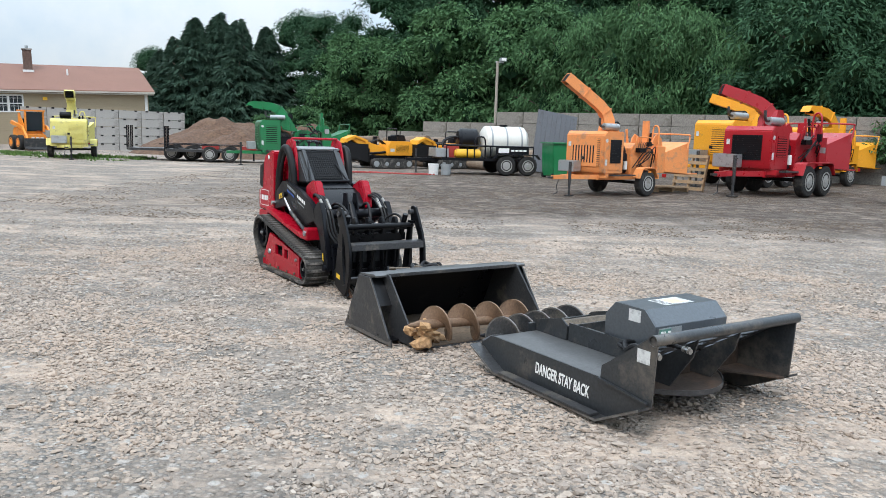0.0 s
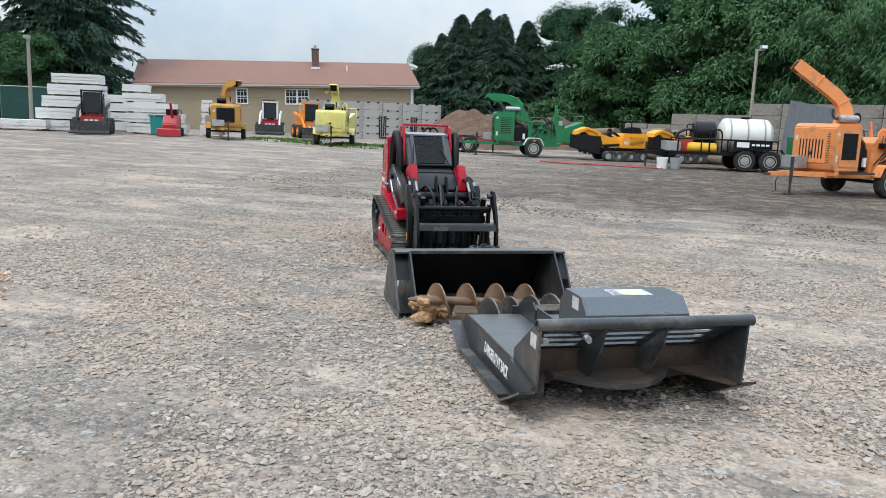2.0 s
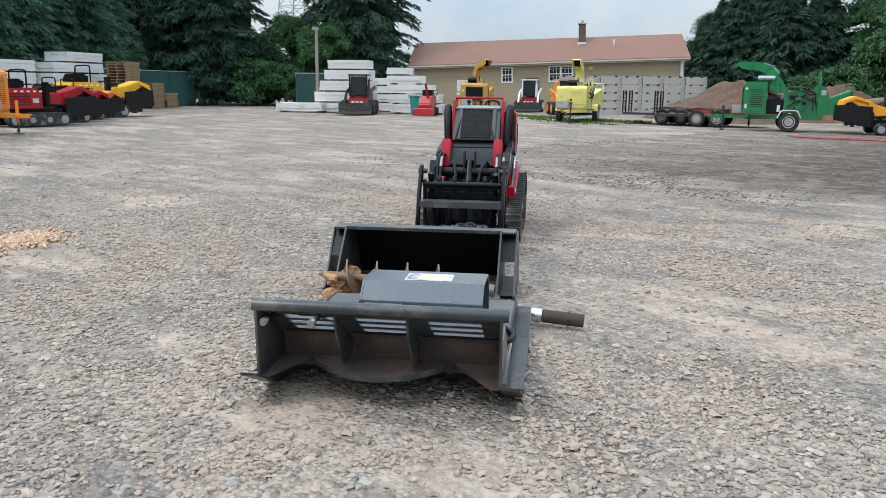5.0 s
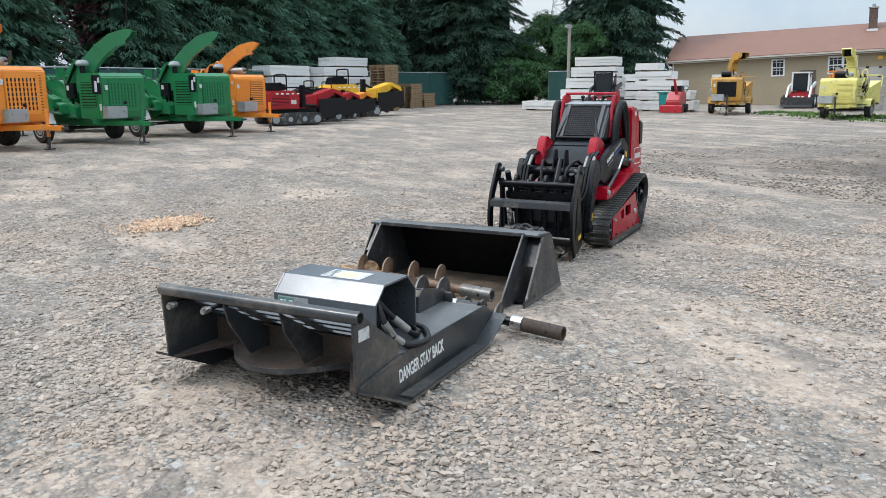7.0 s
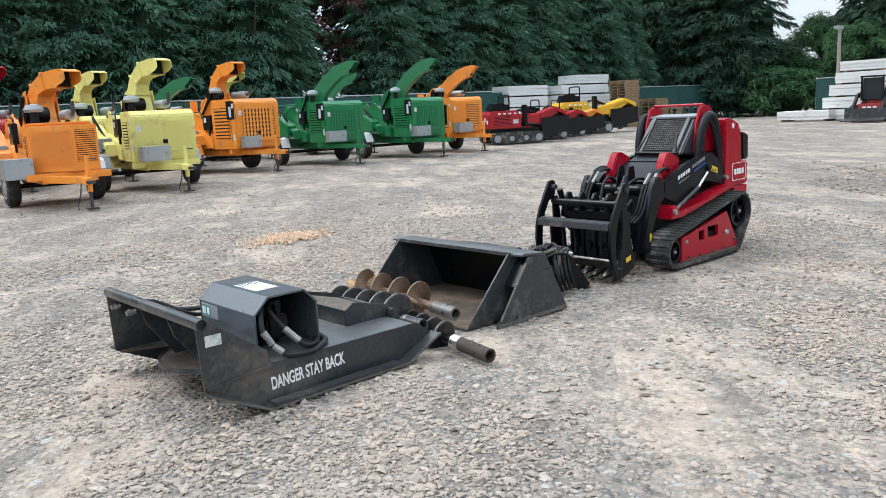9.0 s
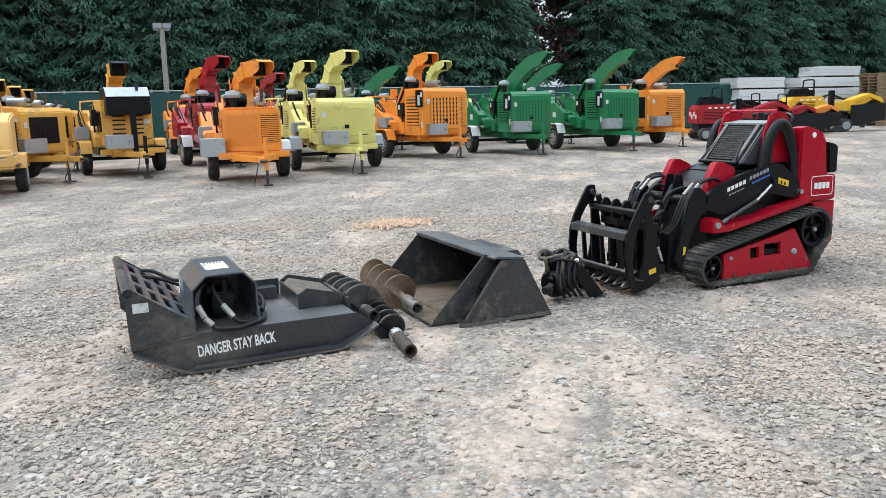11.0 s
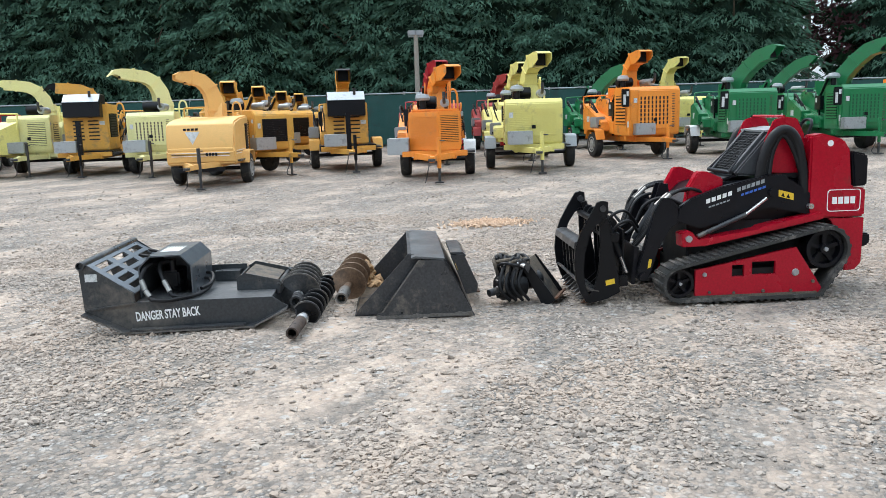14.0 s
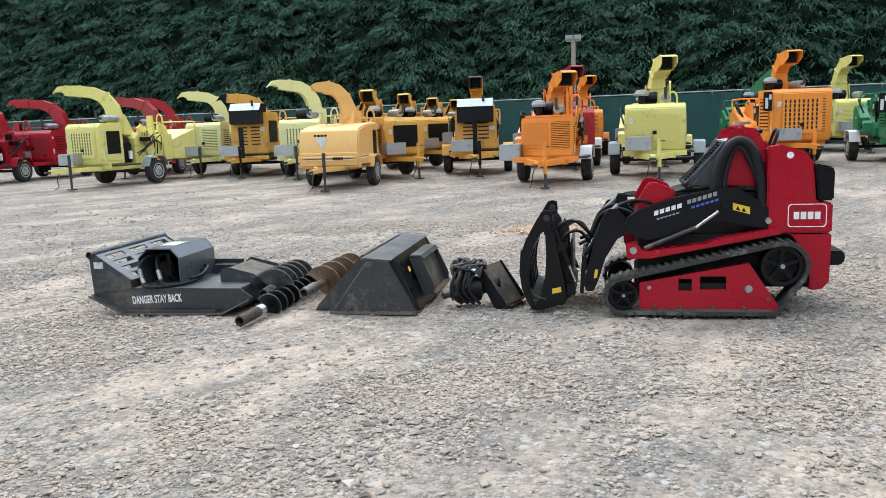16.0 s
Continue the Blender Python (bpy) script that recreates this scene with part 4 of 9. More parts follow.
# ---- house ----
def build_house():
    # origin at the corner by the block wall, x along the facade to the other corner, y towards the back
    m = pose(-22.9, 53.3, 0, 0, 0, 180 + ROW) @ pose(0, 0, 0, 0, 2.0, 0)
    h = thing("house", "long single-storey beige-sided building with terracotta shingle roof", "house", m)
    W, D, E, R = 18.95, 8.0, 3.66, 5.35

    # front wall with openings cut out, built from strips
    holes = [(7.54, 9.24, 2.28, 3.38), (11.75, 12.57, 2.30, 3.40)]
    bm = bm_new()
    xs = sorted({0.0, W, *[v for a in holes for v in a[:2]]})
    for x0, x1 in zip(xs, xs[1:]):
        hole = [a for a in holes if a[0] <= x0 and x1 <= a[1]]
        if hole:
            box(bm, x0, x1, -0.2, 0.0, -1.5, hole[0][2])
            box(bm, x0, x1, -0.2, 0.0, hole[0][3], E)
        else:
            box(bm, x0, x1, -0.2, 0.0, -1.5, E)
    bmesh.ops.remove_doubles(bm, verts=bm.verts, dist=0.001)
    part("wall", bm, SIDING, h, "beige lap siding")
    part("wall", box(bm_new(), 0, W, -D, -D + 0.2, -1.5, E), SIDING, h)
    for x in (0.0, W - 0.2):
        prof = [(-D + 0.2, -1.5), (-0.2, -1.5), (-0.2, E), (-D / 2, R - 0.08), (-D + 0.2, E)]
        part("gable_wall", prism(bm_new(), prof, "x", x, x + 0.2), SIDING, h)
    t = 0.14
    for s, nm in ((1, "roof"), (-1, "roof")):
        y0, y1 = (0.4, -D / 2) if s > 0 else (-D - 0.4, -D / 2)
        prof = [(y0, E - 0.1), (y1, R), (y1, R + t), (y0, E - 0.1 + t)]
        part(nm, prism(bm_new(), prof, "x", -0.35, W + 0.35), SHINGLE, h, "terracotta brown asphalt shingles")
    part("gutter", box(bm_new(), -0.35, W + 0.35, 0.402, 0.48, E - 0.11, E - 0.01), PAINT["beige"], h, "pale eaves gutter")
    part("fascia", box(bm_new(), -0.3, W + 0.3, 0.02, 0.395, E - 0.20, E - 0.14), PAINT["beige"], h)
    for x in (0.06, W - 0.14):
        part("corner_board", box(bm_new(), x, x + 0.08, 0.003, 0.03, -1.2, E - 0.2), PAINT["white"], h)
    part("downpipe", box(bm_new(), 0.16, 0.25, 0.03, 0.11, -1, E - 0.15), PAINT["white"], h)
    for a in holes:
        w = part("window", box(bm_new(), a[0] + 0.03, a[1] - 0.03, -0.13, -0.11, a[2] + 0.03, a[3] - 0.03), GLASS_DARK, h, "dark glass with white muntins")
        bm = bm_new()
        for x0, x1, z0, z1 in ((a[0], a[1], a[2], a[2] + 0.09), (a[0], a[1], a[3] - 0.09, a[3]), (a[0], a[0] + 0.09, a[2] + 0.09, a[3] - 0.09), (a[1] - 0.09, a[1], a[2] + 0.09, a[3] - 0.09)):
            box(bm, x0, x1, -0.10, 0.035, z0, z1)
        part("frame", bm, PAINT["white"], w)
        zm = (a[2] + a[3]) / 2
        part("meeting_rail", box(bm_new(), a[0] + 0.09, a[1] - 0.09, -0.1, 0.0, zm - 0.035, zm + 0.035), PAINT["white"], w)
        halves = [(a[0] + 0.09, a[1] - 0.09)]
        if a[1] - a[0] > 1.2:
            xm = (a[0] + a[1]) / 2
            part("mullion", box(bm_new(), xm - 0.07, xm + 0.07, -0.1, 0.03, a[2] + 0.09, a[3] - 0.09), PAINT["white"], w)
            halves = [(a[0] + 0.09, xm - 0.07), (xm + 0.07, a[1] - 0.09)]
        bm = bm_new()
        for x0, x1 in halves:
            for i in (1, 2):
                x = x0 + (x1 - x0) * i / 3
                box(bm, x - 0.012, x + 0.012, -0.108, -0.09, a[2] + 0.09, a[3] - 0.09)
            for z in (a[2] + 0.09 + 0.3, zm + 0.33):
                box(bm, x0, x1, -0.107, -0.092, z - 0.012, z + 0.012)
        part("muntins", bm, PAINT["white"], w)
    c = part("chimney", box(bm_new(), 6.59, 7.09, -D / 2 + 0.7, -D / 2 + 1.2, R - 0.7, 6.35), surface("chimney_brick", (0.12, 0.075, 0.06), 0.85, fine=14, relief=0.02, spread=0.4), h, "dark brick chimney", bevel=0.02)
    part("chimney_cap", box(bm_new(), 6.54, 7.14, -D / 2 + 0.65, -D / 2 + 1.25, 6.352, 6.43), CONCRETE, c)
    part("flue", rod(bm_new(), (6.84, -D / 2 + 0.95, 6.43), (6.84, -D / 2 + 0.95, 6.62), 0.1, n=10), GALV, c)
    part("flashing", box(bm_new(), 6.54, 7.19, -D / 2 + 1.2, -D / 2 + 1.5, R - 0.45, R - 0.30), PAINT["white"], h)
    part("vent_pipe", rod(bm_new(), (4.6, -2.2, E + 0.6), (4.6, -2.2, E + 1.5), 0.06, n=10), PAINT["white"], h)
    part("wall_lamp", box(bm_new(), 6.2, 6.45, 0.0, 0.16, 3.05, 3.25), PAINT["yellow"], h, bevel=0.02)
    part("door", box(bm_new(), 9.9, 10.85, 0.003, 0.05, 0.4, 2.6), surface("brown_door", (0.09, 0.065, 0.05), 0.5), h, "dark brown door", bevel=0.01)


build_house()


def block_wall(name, x, y, turn, blocks, sizes, label, tilt=0.0):
    """A wall of big concrete blocks laid in courses with recessed joints."""
    w = thing(name, label, "block wall", pose(x, y, 0, 0, 0, turn), kind="structure")
    bw, bh, bd = sizes
    rng = random.Random(7)
    master = None
    for r, (start, count) in enumerate(blocks):
        for i in range(count):
            x0 = start + i * bw
            z0 = -0.1 + r * bh
            m = pose(x0 + bw / 2 + rng.uniform(-0.01, 0.01), rng.uniform(-0.015, 0.015), z0 + bh / 2, 0, 0, rng.uniform(-0.4, 0.4))
            if master is None:
                bm = box(bm_new(), -bw / 2 + 0.012, bw / 2 - 0.012, -bd / 2, bd / 2, -bh / 2 + 0.008, bh / 2 - 0.008)
                master = part("concrete_block", bm, CONCRETE_OLD if name == "wall_woods" else CONCRETE, w, bevel=0.03)
                master.matrix_local = m
            else:
                share("concrete_block", master, w, m)
    return w


# by the house: pale blocks with lifting notches, their shade drawn as dark plates
wall = block_wall("wall_yard", -17.9, 46.4, 180 + ROW, [(0, 7)] * 5, (1.22, 0.47, 0.6), "stacked pale grey concrete blocks")
notch = None
for r in range(5):
    for i in range(7):
        for s in (-0.3, 0.3):
            m = pose(i * 1.22 + 0.61 + s, 0.306, -0.1 + r * 0.47 + 0.45)
            if notch is None:
                notch = part("lifting_notch", box(bm_new(), -0.07, 0.07, -0.006, 0.006, -0.05, 0.03), DARK, wall)
                notch.matrix_local = m
            else:
                share("lifting_notch", notch, wall, m)
# the long retaining wall under the woods, stepping up
block_wall("wall_woods", 20.5, 30.8, 151.5, [(0, 23), (0, 23), (0, 20), (0, 18), (0, 15)], (1.5, 0.56, 0.7), "long stepped retaining wall of weathered concrete blocks")


# ---- the rotary brush cutter ----
def lettering(text, size, material, parent, m, name="lettering", label=""):
    cu = bpy.data.curves.new(name, "FONT")
    cu.body, cu.size, cu.align_x, cu.align_y, cu.extrude = text, size, "LEFT", "CENTER", 0.0008
    cu.offset = 0.0022
    tmp = bpy.data.objects.new(name, cu)
    mesh = bpy.data.meshes.new_from_object(tmp)
    bpy.data.objects.remove(tmp)
    mesh.materials.append(material)
    mesh.transform(Matrix.Translation(-SHIFT[0]) @ m)
    ob = new(name, mesh)
    ob.parent = parent
    return tagged(ob, label) if label else ob


def brush_cutter():
    t = row_thing("brush_cutter", "slate black steel rotary brush cutter attachment lying on gravel", "mower attachment", 3.74, 3.1)
    L, R = 3.17, 4.302
    side = [(2.425, 0.50), (2.44, 0.165), (2.735, 0.022), (3.64, 0.030), (3.88, 0.150), (3.775, 0.222), (2.80, 0.222), (2.795, 0.288), (2.49, 0.503), (2.45, 0.525)]
    skirt = [(2.445, 0.168), (2.735, 0.026), (3.64, 0.034), (3.885, 0.154)]
    sides = {}
    for x, s in ((L, -1), (R, 1)):
        sides[s] = part("side_plate", prism(bm_new(), side, "x", x, x + 0.012), STEEL_DECK, t, bevel=0.002)
        o0, o1 = (x + 0.012, x + 0.095) if s > 0 else (x - 0.083, x)
        part("skid_flange", strip(bm_new(), skirt, o0, o1, 0.013), STEEL_WORN, t, "worn bare-edged steel flange", bevel=0.002)
        r0, r1 = (o1 + 0.0003, o1 + 0.004) if s > 0 else (o0 - 0.004, o0 - 0.0003)
        part("rubbed_edge", strip(bm_new(), skirt, r0, r1, 0.013), BARE, t)
        w0, w1 = (x + 0.03, x + 0.10) if s > 0 else (x - 0.088, x - 0.02)
        part("wear_strip", strip(bm_new(), [(2.77, 0.041), (3.58, 0.048)], w0, w1, 0.012), STEEL_WORN, t, bevel=0.002)
        e0, e1 = (x + 0.0125, x + 0.032) if s > 0 else (x - 0.02, x - 0.0005)
        part("edge_rib", strip(bm_new(), [(2.455, 0.185), (2.80, 0.226)], e0, e1, 0.012), STEEL_DECK, t, bevel=0.002)
    part("deck", box(bm_new(), L + 0.012, R, 2.795, 3.765, 0.206, 0.219), DUSTY_SHEEN, t, "flat steel deck paled by dust and sky sheen", bevel=0.002)
    part("rear_plate", box(bm_new(), L + 0.012, R, 3.753, 3.767, 0.06, 0.204), STEEL_DECK, t, bevel=0.002)
    part("front_tube", pipe(bm_new(), (L - 0.01, 2.448, 0.503), (R + 0.038, 2.448, 0.503), 0.030, 0.006), STEEL_DECK, t, "dark steel guard tube")
    # sloped grille over the front chamber
    bm = bm_new()
    slope = Matrix.Translation((0, 2.47, 0.500)) @ Matrix.Rotation(-math.atan2(0.215, 0.33), 4, "X")
    ln = 0.394
    for i in range(5):
        y = i * (ln - 0.036) / 4
        box(bm, L + 0.014, R - 0.002, y, y + 0.036, -0.008, 0.004, slope)
    for x0, x1 in ((L + 0.016, L + 0.085), (L + 0.335, L + 0.435), (L + 0.685, L + 0.785), (L + 1.035, R - 0.003)):
        box(bm, x0, x1, 0.002, ln - 0.002, -0.007, 0.003, slope)
    # the sloped grid takes the lighter copy for the sky it reflects
    part("grille_plate", bm, STEEL_SHEEN, t, "sloped steel plate with rows of oblong holes")
    for x in (3.53, 3.87):
        part("gusset", prism(bm_new(), [(2.47, 0.465), (2.785, 0.262), (2.785, 0.165), (2.64, 0.165), (2.50, 0.36)], "x", x, x + 0.012), STEEL_DECK, t, bevel=0.002)
    arc = [(3.34 + 0.72 * i / 12, 2.76 - 0.26 * math.sin(math.pi * i / 12) ** 0.8) for i in range(13)]
    outline = [(L + 0.014, 2.46), (L + 0.05, 2.46)] + arc + [(R - 0.04, 2.46), (R - 0.002, 2.46), (R - 0.002, 2.78), (L + 0.014, 2.78)]
    part("front_shelf", prism(bm_new(), outline, "z", 0.146, 0.157), RUST_DARK, t, "rusty curved front shelf", bevel=0.002)
    # thin rubbed lip along the curve of the shelf
    bm = prism(bm_new(), [(x, y - 0.0008) for x, y in arc] + [(x, y - 0.007) for x, y in arc[::-1]], "z", 0.138, 0.166)
    part("shelf_lip", bm, STEEL_WORN, t, "curved rubbed lip")
    part("chamber_wall", box(bm_new(), L + 0.014, R - 0.002, 2.782, 2.793, 0.10, 0.28), RUST_DARK, t)
    part("blade_disc", rod(bm_new(), (3.74, 3.2, 0.05), (3.74, 3.2, 0.075), 0.37, n=32), STEEL_BLACK, t)
    part("deck_rail", box(bm_new(), 3.536, 3.548, 2.86, 3.46, 0.22, 0.335), STEEL_DECK, t, bevel=0.002)
    part("deck_rail", box(bm_new(), 3.549, 3.66, 3.22, 3.42, 0.22, 0.30), STEEL_DECK, t, bevel=0.002)
    # motor hood, open at one end
    prof = [(2.80, 0.22), (2.80, 0.45), (2.885, 0.533), (3.11, 0.535), (3.185, 0.455), (3.185, 0.22)]
    inner = [(2.81, 0.22), (2.81, 0.446), (2.89, 0.523), (3.105, 0.525), (3.175, 0.451), (3.175, 0.22)]
    bm = prism(bm_new(), prof + inner[::-1], "x", 3.583, 4.19)
    hood = part("motor_hood", bm, STEEL_SHEEN, t, "dark slate folded steel hood", bevel=0.0015)
    part("end_plate", prism(bm_new(), prof, "x", 3.572, 3.582), STEEL_SHEEN, hood)
    hood_top = Matrix.Translation((0, 2.885, 0.533)) @ Matrix.Rotation(math.atan2(0.002, 0.225), 4, "X")
    part("warning_label", box(bm_new(), 3.78, 4.02, 0.03, 0.17, 0.0008, 0.0018, hood_top), DECAL, hood, "torn white and yellow label")
    part("warning_label", box(bm_new(), 3.86, 3.97, 0.05, 0.15, 0.0022, 0.0028, hood_top), PALE_LABEL, hood)
    for i in range(6):
        part("print_line", box(bm_new(), 3.79, 3.85 - 0.008 * (i % 3), 0.045 + 0.02 * i, 0.052 + 0.02 * i, 0.0022, 0.0026, hood_top), PAINT["black"], hood)
    part("warning_label", box(bm_new(), 3.5705, 3.5715, 2.91, 3.0, 0.45, 0.52), DECAL, hood)
    logo = part("maker_plate", box(bm_new(), 3.60, 3.79, 2.797, 2.7995, 0.362, 0.438), GALV, hood, "green and silver maker's plate")
    part("mark", box(bm_new(), 3.605, 3.70, 2.7950, 2.7968, 0.368, 0.432), GREEN_DECAL, logo)
    for i, w in enumerate((0.022, 0.010, 0.024)):
        part("bar", box(bm_new(), 3.615 + i * 0.028, 3.615 + i * 0.028 + w, 2.7935, 2.7948, 0.380, 0.420), WHITE, logo)
    part("drive_motor", rod(bm_new(), (3.93, 3.0, 0.22), (3.93, 3.0, 0.40), 0.075, n=20), STEEL_BLACK, t)
    part("motor_block", box(bm_new(), 3.93, 4.09, 2.93, 3.06, 0.27, 0.40), STEEL_BLACK, t, bevel=0.015)
    part("motor_port", rod(bm_new(), (4.05, 2.914, 0.40), (4.05, 2.914, 0.45), 0.026, n=12), STEEL_BLACK, t)
    part("motor_port", rod(bm_new(), (4.05, 3.012, 0.40), (4.05, 3.012, 0.475), 0.026, n=12), STEEL_BLACK, t)
    # the loose hoses that hang out of the open end, with their crimped sleeves
    loops = ([(4.05, 2.914, 0.433), (4.12, 2.879, 0.464), (4.18, 2.841, 0.431), (4.22, 2.827, 0.362), (4.25, 2.86, 0.287), (4.28, 2.902, 0.245), (4.318, 2.928, 0.236), (4.335, 3.028, 0.232), (4.30, 3.107, 0.236), (4.22, 3.20, 0.238), (4.10, 3.235, 0.238)],
             [(4.05, 3.012, 0.463), (4.08, 2.948, 0.465), (4.12, 2.936, 0.425), (4.18, 2.976, 0.343), (4.24, 3.033, 0.264), (4.25, 3.076, 0.240), (4.22, 3.136, 0.238), (4.15, 3.179, 0.238)],
             [(4.16, 3.215, 0.236), (4.02, 3.245, 0.240), (3.92, 3.25, 0.262), (3.86, 3.225, 0.285), (3.84, 3.19, 0.29)],
             [(4.10, 3.22, 0.262), (3.98, 3.26, 0.272), (3.88, 3.262, 0.30), (3.80, 3.23, 0.32), (3.78, 3.19, 0.32)])
    for pts, r in zip(loops, (0.0155, 0.0155, 0.014, 0.013)):
        part("hose", hose(bm_new(), pts, r, 9), HOSE, t)
    for pts, a in ((loops[0], 3), (loops[0], 4), (loops[1], 3)):
        part("hose_fitting", rod(bm_new(), pts[a], Vector(pts[a]).lerp(Vector(pts[a + 1]), 0.9), 0.0195, n=10), ZINC, t)
    part("hose", hose(bm_new(), [(3.575, 2.95, 0.33), (3.45, 2.9, 0.36), (3.33, 2.78, 0.36), (3.26, 2.66, 0.42), (3.22, 2.56, 0.425), (3.207, 2.47, 0.422)], 0.013, 9), HOSE, t)
    part("hose", hose(bm_new(), [(3.575, 3.0, 0.30), (3.46, 2.96, 0.33), (3.43, 2.84, 0.33), (3.44, 2.68, 0.40), (3.436, 2.56, 0.424), (3.433, 2.47, 0.424)], 0.012, 9), HOSE, t)
    for x, z in ((3.207, 0.422), (3.433, 0.424)):
        body = part("coupler", rod(bm_new(), (x, 2.485, z), (x, 2.435, z - 0.004), 0.015, n=14), ZINC, t, "bright quick coupler")
        part("ring", rod(bm_new(), (x, 2.462, z), (x, 2.447, z), 0.018, n=14), CHROME, body)
    # coupling tray at the rear
    tray = part("mount_tray", strip(bm_new(), [(3.485, 0.298), (3.53, 0.330), (3.76, 0.268)], 3.545, 4.028, 0.012), MUD_STEEL, t, "rusty coupling tray")
    for x in (3.53, 4.03):
        part("cheek", prism(bm_new(), [(3.47, 0.22), (3.47, 0.315), (3.53, 0.352), (3.78, 0.292), (3.815, 0.262), (3.79, 0.22)], "x", x, x + 0.012), STEEL_DECK, tray, bevel=0.002)
    part("lip", box(bm_new(), 3.545, 4.028, 3.470, 3.483, 0.22, 0.312), STEEL_DECK, tray, bevel=0.002)
    part("cross_bar", box(bm_new(), 3.48, 4.09, 3.772, 3.80, 0.19, 0.27), STEEL_DECK, tray, bevel=0.004)
    m = Matrix.Translation((R + 0.0135, 2.795, 0.112)) @ Matrix.Rotation(radians(3.4), 4, "X") @ Matrix(((0, 0, 1, 0), (1, 0, 0, 0), (0, 1, 0, 0), (0, 0, 0, 1))) @ Matrix.Diagonal((0.52, 1, 1, 1))
    lettering("DANGER STAY BACK", 0.092, WHITE, sides[1], m, label="white stencilled warning words")
    m = Matrix.Translation((L - 0.0015, 3.33, 0.132)) @ Matrix.Rotation(radians(2.5), 4, "X") @ Matrix(((0, 0, -1, 0), (-1, 0, 0, 0), (0, 1, 0, 0), (0, 0, 0, 1))) @ Matrix.Diagonal((0.52, 1, 1, 1))
    lettering("DANGER STAY BACK", 0.092, WHITE, sides[-1], m, label="white stencilled warning words")
    part("label", box(bm_new(), R + 0.0125, R + 0.0135, 2.465, 2.55, 0.385, 0.44), DECAL, sides[1], "white paper label with grey lines")
    part("label", box(bm_new(), L - 0.0015, L - 0.0005, 2.465, 2.55, 0.375, 0.445), DECAL, sides[-1], "white paper label with grey lines")
    SHIFT[0] = Vector()


brush_cutter()


# ---- earth augers ----
def auger(name, label, tip, end, shaft, flight, start, turns_n, materials, collar=True, edge=None):
    """A steel shaft with a helical flight; tip is the open socket end. All in the yard's axes."""
    tip, end = Vector(tip), Vector(end)
    SHIFT[0] = Vector()
    d = end - tip
    m = yard(0, 0) @ Matrix.Translation(tip) @ d.to_track_quat("X", "Z").to_matrix().to_4x4()
    t = thing(name, label, "auger", m)
    ln = d.length
    part("socket", pipe(bm_new(), (0, 0, 0), (start * 0.62, 0, 0), shaft * 1.25, shaft * 0.35), materials[0], t, bevel=0)
    part("shaft", rod(bm_new(), (start * 0.2, 0, 0), (ln, 0, 0), shaft * 0.86, n=16), materials[1], t)
    if collar:
        part("collar", rod(bm_new(), (start * 0.63, 0, 0), (start * 0.80, 0, 0), shaft * 1.32, n=18), CHROME, t, "bright worn collar")
    for a in (0, 1):
        part("cross_hole", rod(bm_new(), (start * 0.22, -shaft * 1.27, 0) if a else (start * 0.22, 0, -shaft * 1.27), (start * 0.22, shaft * 1.27, 0) if a else (start * 0.22, 0, shaft * 1.27), shaft * 0.3, n=10), DARK, t)
    bm = bm_new()
    steps = int(turns_n * 28)
    rows = []
    for i in range(steps + 1):
        f = i / steps
        a, x = 2 * math.pi * turns_n * f + 0.6, start + (ln - start - 0.02) * f
        r = flight * (1 - 0.18 * f)
        rows.append([bm.verts.new((x + o, q * math.cos(a), q * math.sin(a))) for o, q in ((-0.006, shaft * 0.8), (-0.004, r), (0.004, r), (0.006, shaft * 0.8))])
    for a, b in zip(rows, rows[1:]):
        for k in range(3):
            bm.faces.new((a[k], b[k], b[k + 1], a[k + 1]))
    bm.faces.new(rows[0][::-1])
    bm.faces.new(rows[-1])
    bmesh.ops.recalc_face_normals(bm, faces=bm.faces)
    part("flight", bm, materials[1], t, "helical steel flight")
    # bare rubbed rim of the flight
    bm = bm_new()
    rows = []
    for i in range(steps + 1):
        f = i / steps
        a, x = 2 * math.pi * turns_n * f + 0.6, start + (ln - start - 0.02) * f
        r = flight * (1 - 0.18 * f)
        rows.append([bm.verts.new((x + o, q * math.cos(a), q * math.sin(a))) for o, q in ((-0.0058, r - 0.009), (-0.0058, r + 0.002), (0.0058, r + 0.002), (0.0058, r - 0.009))])
    for a, b in zip(rows, rows[1:]):
        for k in range(4):
            bm.faces.new((a[k], b[k], b[(k + 1) % 4], a[(k + 1) % 4]))
    bm.faces.new(rows[0][::-1])
    bm.faces.new(rows[-1])
    bmesh.ops.recalc_face_normals(bm, faces=bm.faces)
    part("flight_edge", bm, edge, t, "rubbed bare flight rim")
    part("pilot_bit", rod(bm_new(), (ln, 0, 0), (ln + 0.09, 0, 0), shaft * 0.9, 0.008, 8), materials[1], t)
    return t


auger("auger", "slim black earth auger with a rusty socket end on gravel", (4.73, 3.958, 0.055), (3.42, 4.10, 0.12), 0.034, 0.10, 0.42, 7.5, (RUST_DARK, STEEL_BLACK), True, STEEL_WORN)
auger("auger", "large black earth auger lying across gravel", (4.20, 3.925, 0.15), (3.28, 3.90, 0.155), 0.034, 0.168, 0.22, 4.6, (STEEL_WORN, STEEL_WORN), True, BARE)
auger("auger", "rusty clay-covered earth auger lying on a bucket lip", (4.14, 4.255, 0.145), (2.98, 4.33, 0.19), 0.036, 0.145, 0.36, 3.6, (BARE, FLIGHT), False, RUST_EDGE)


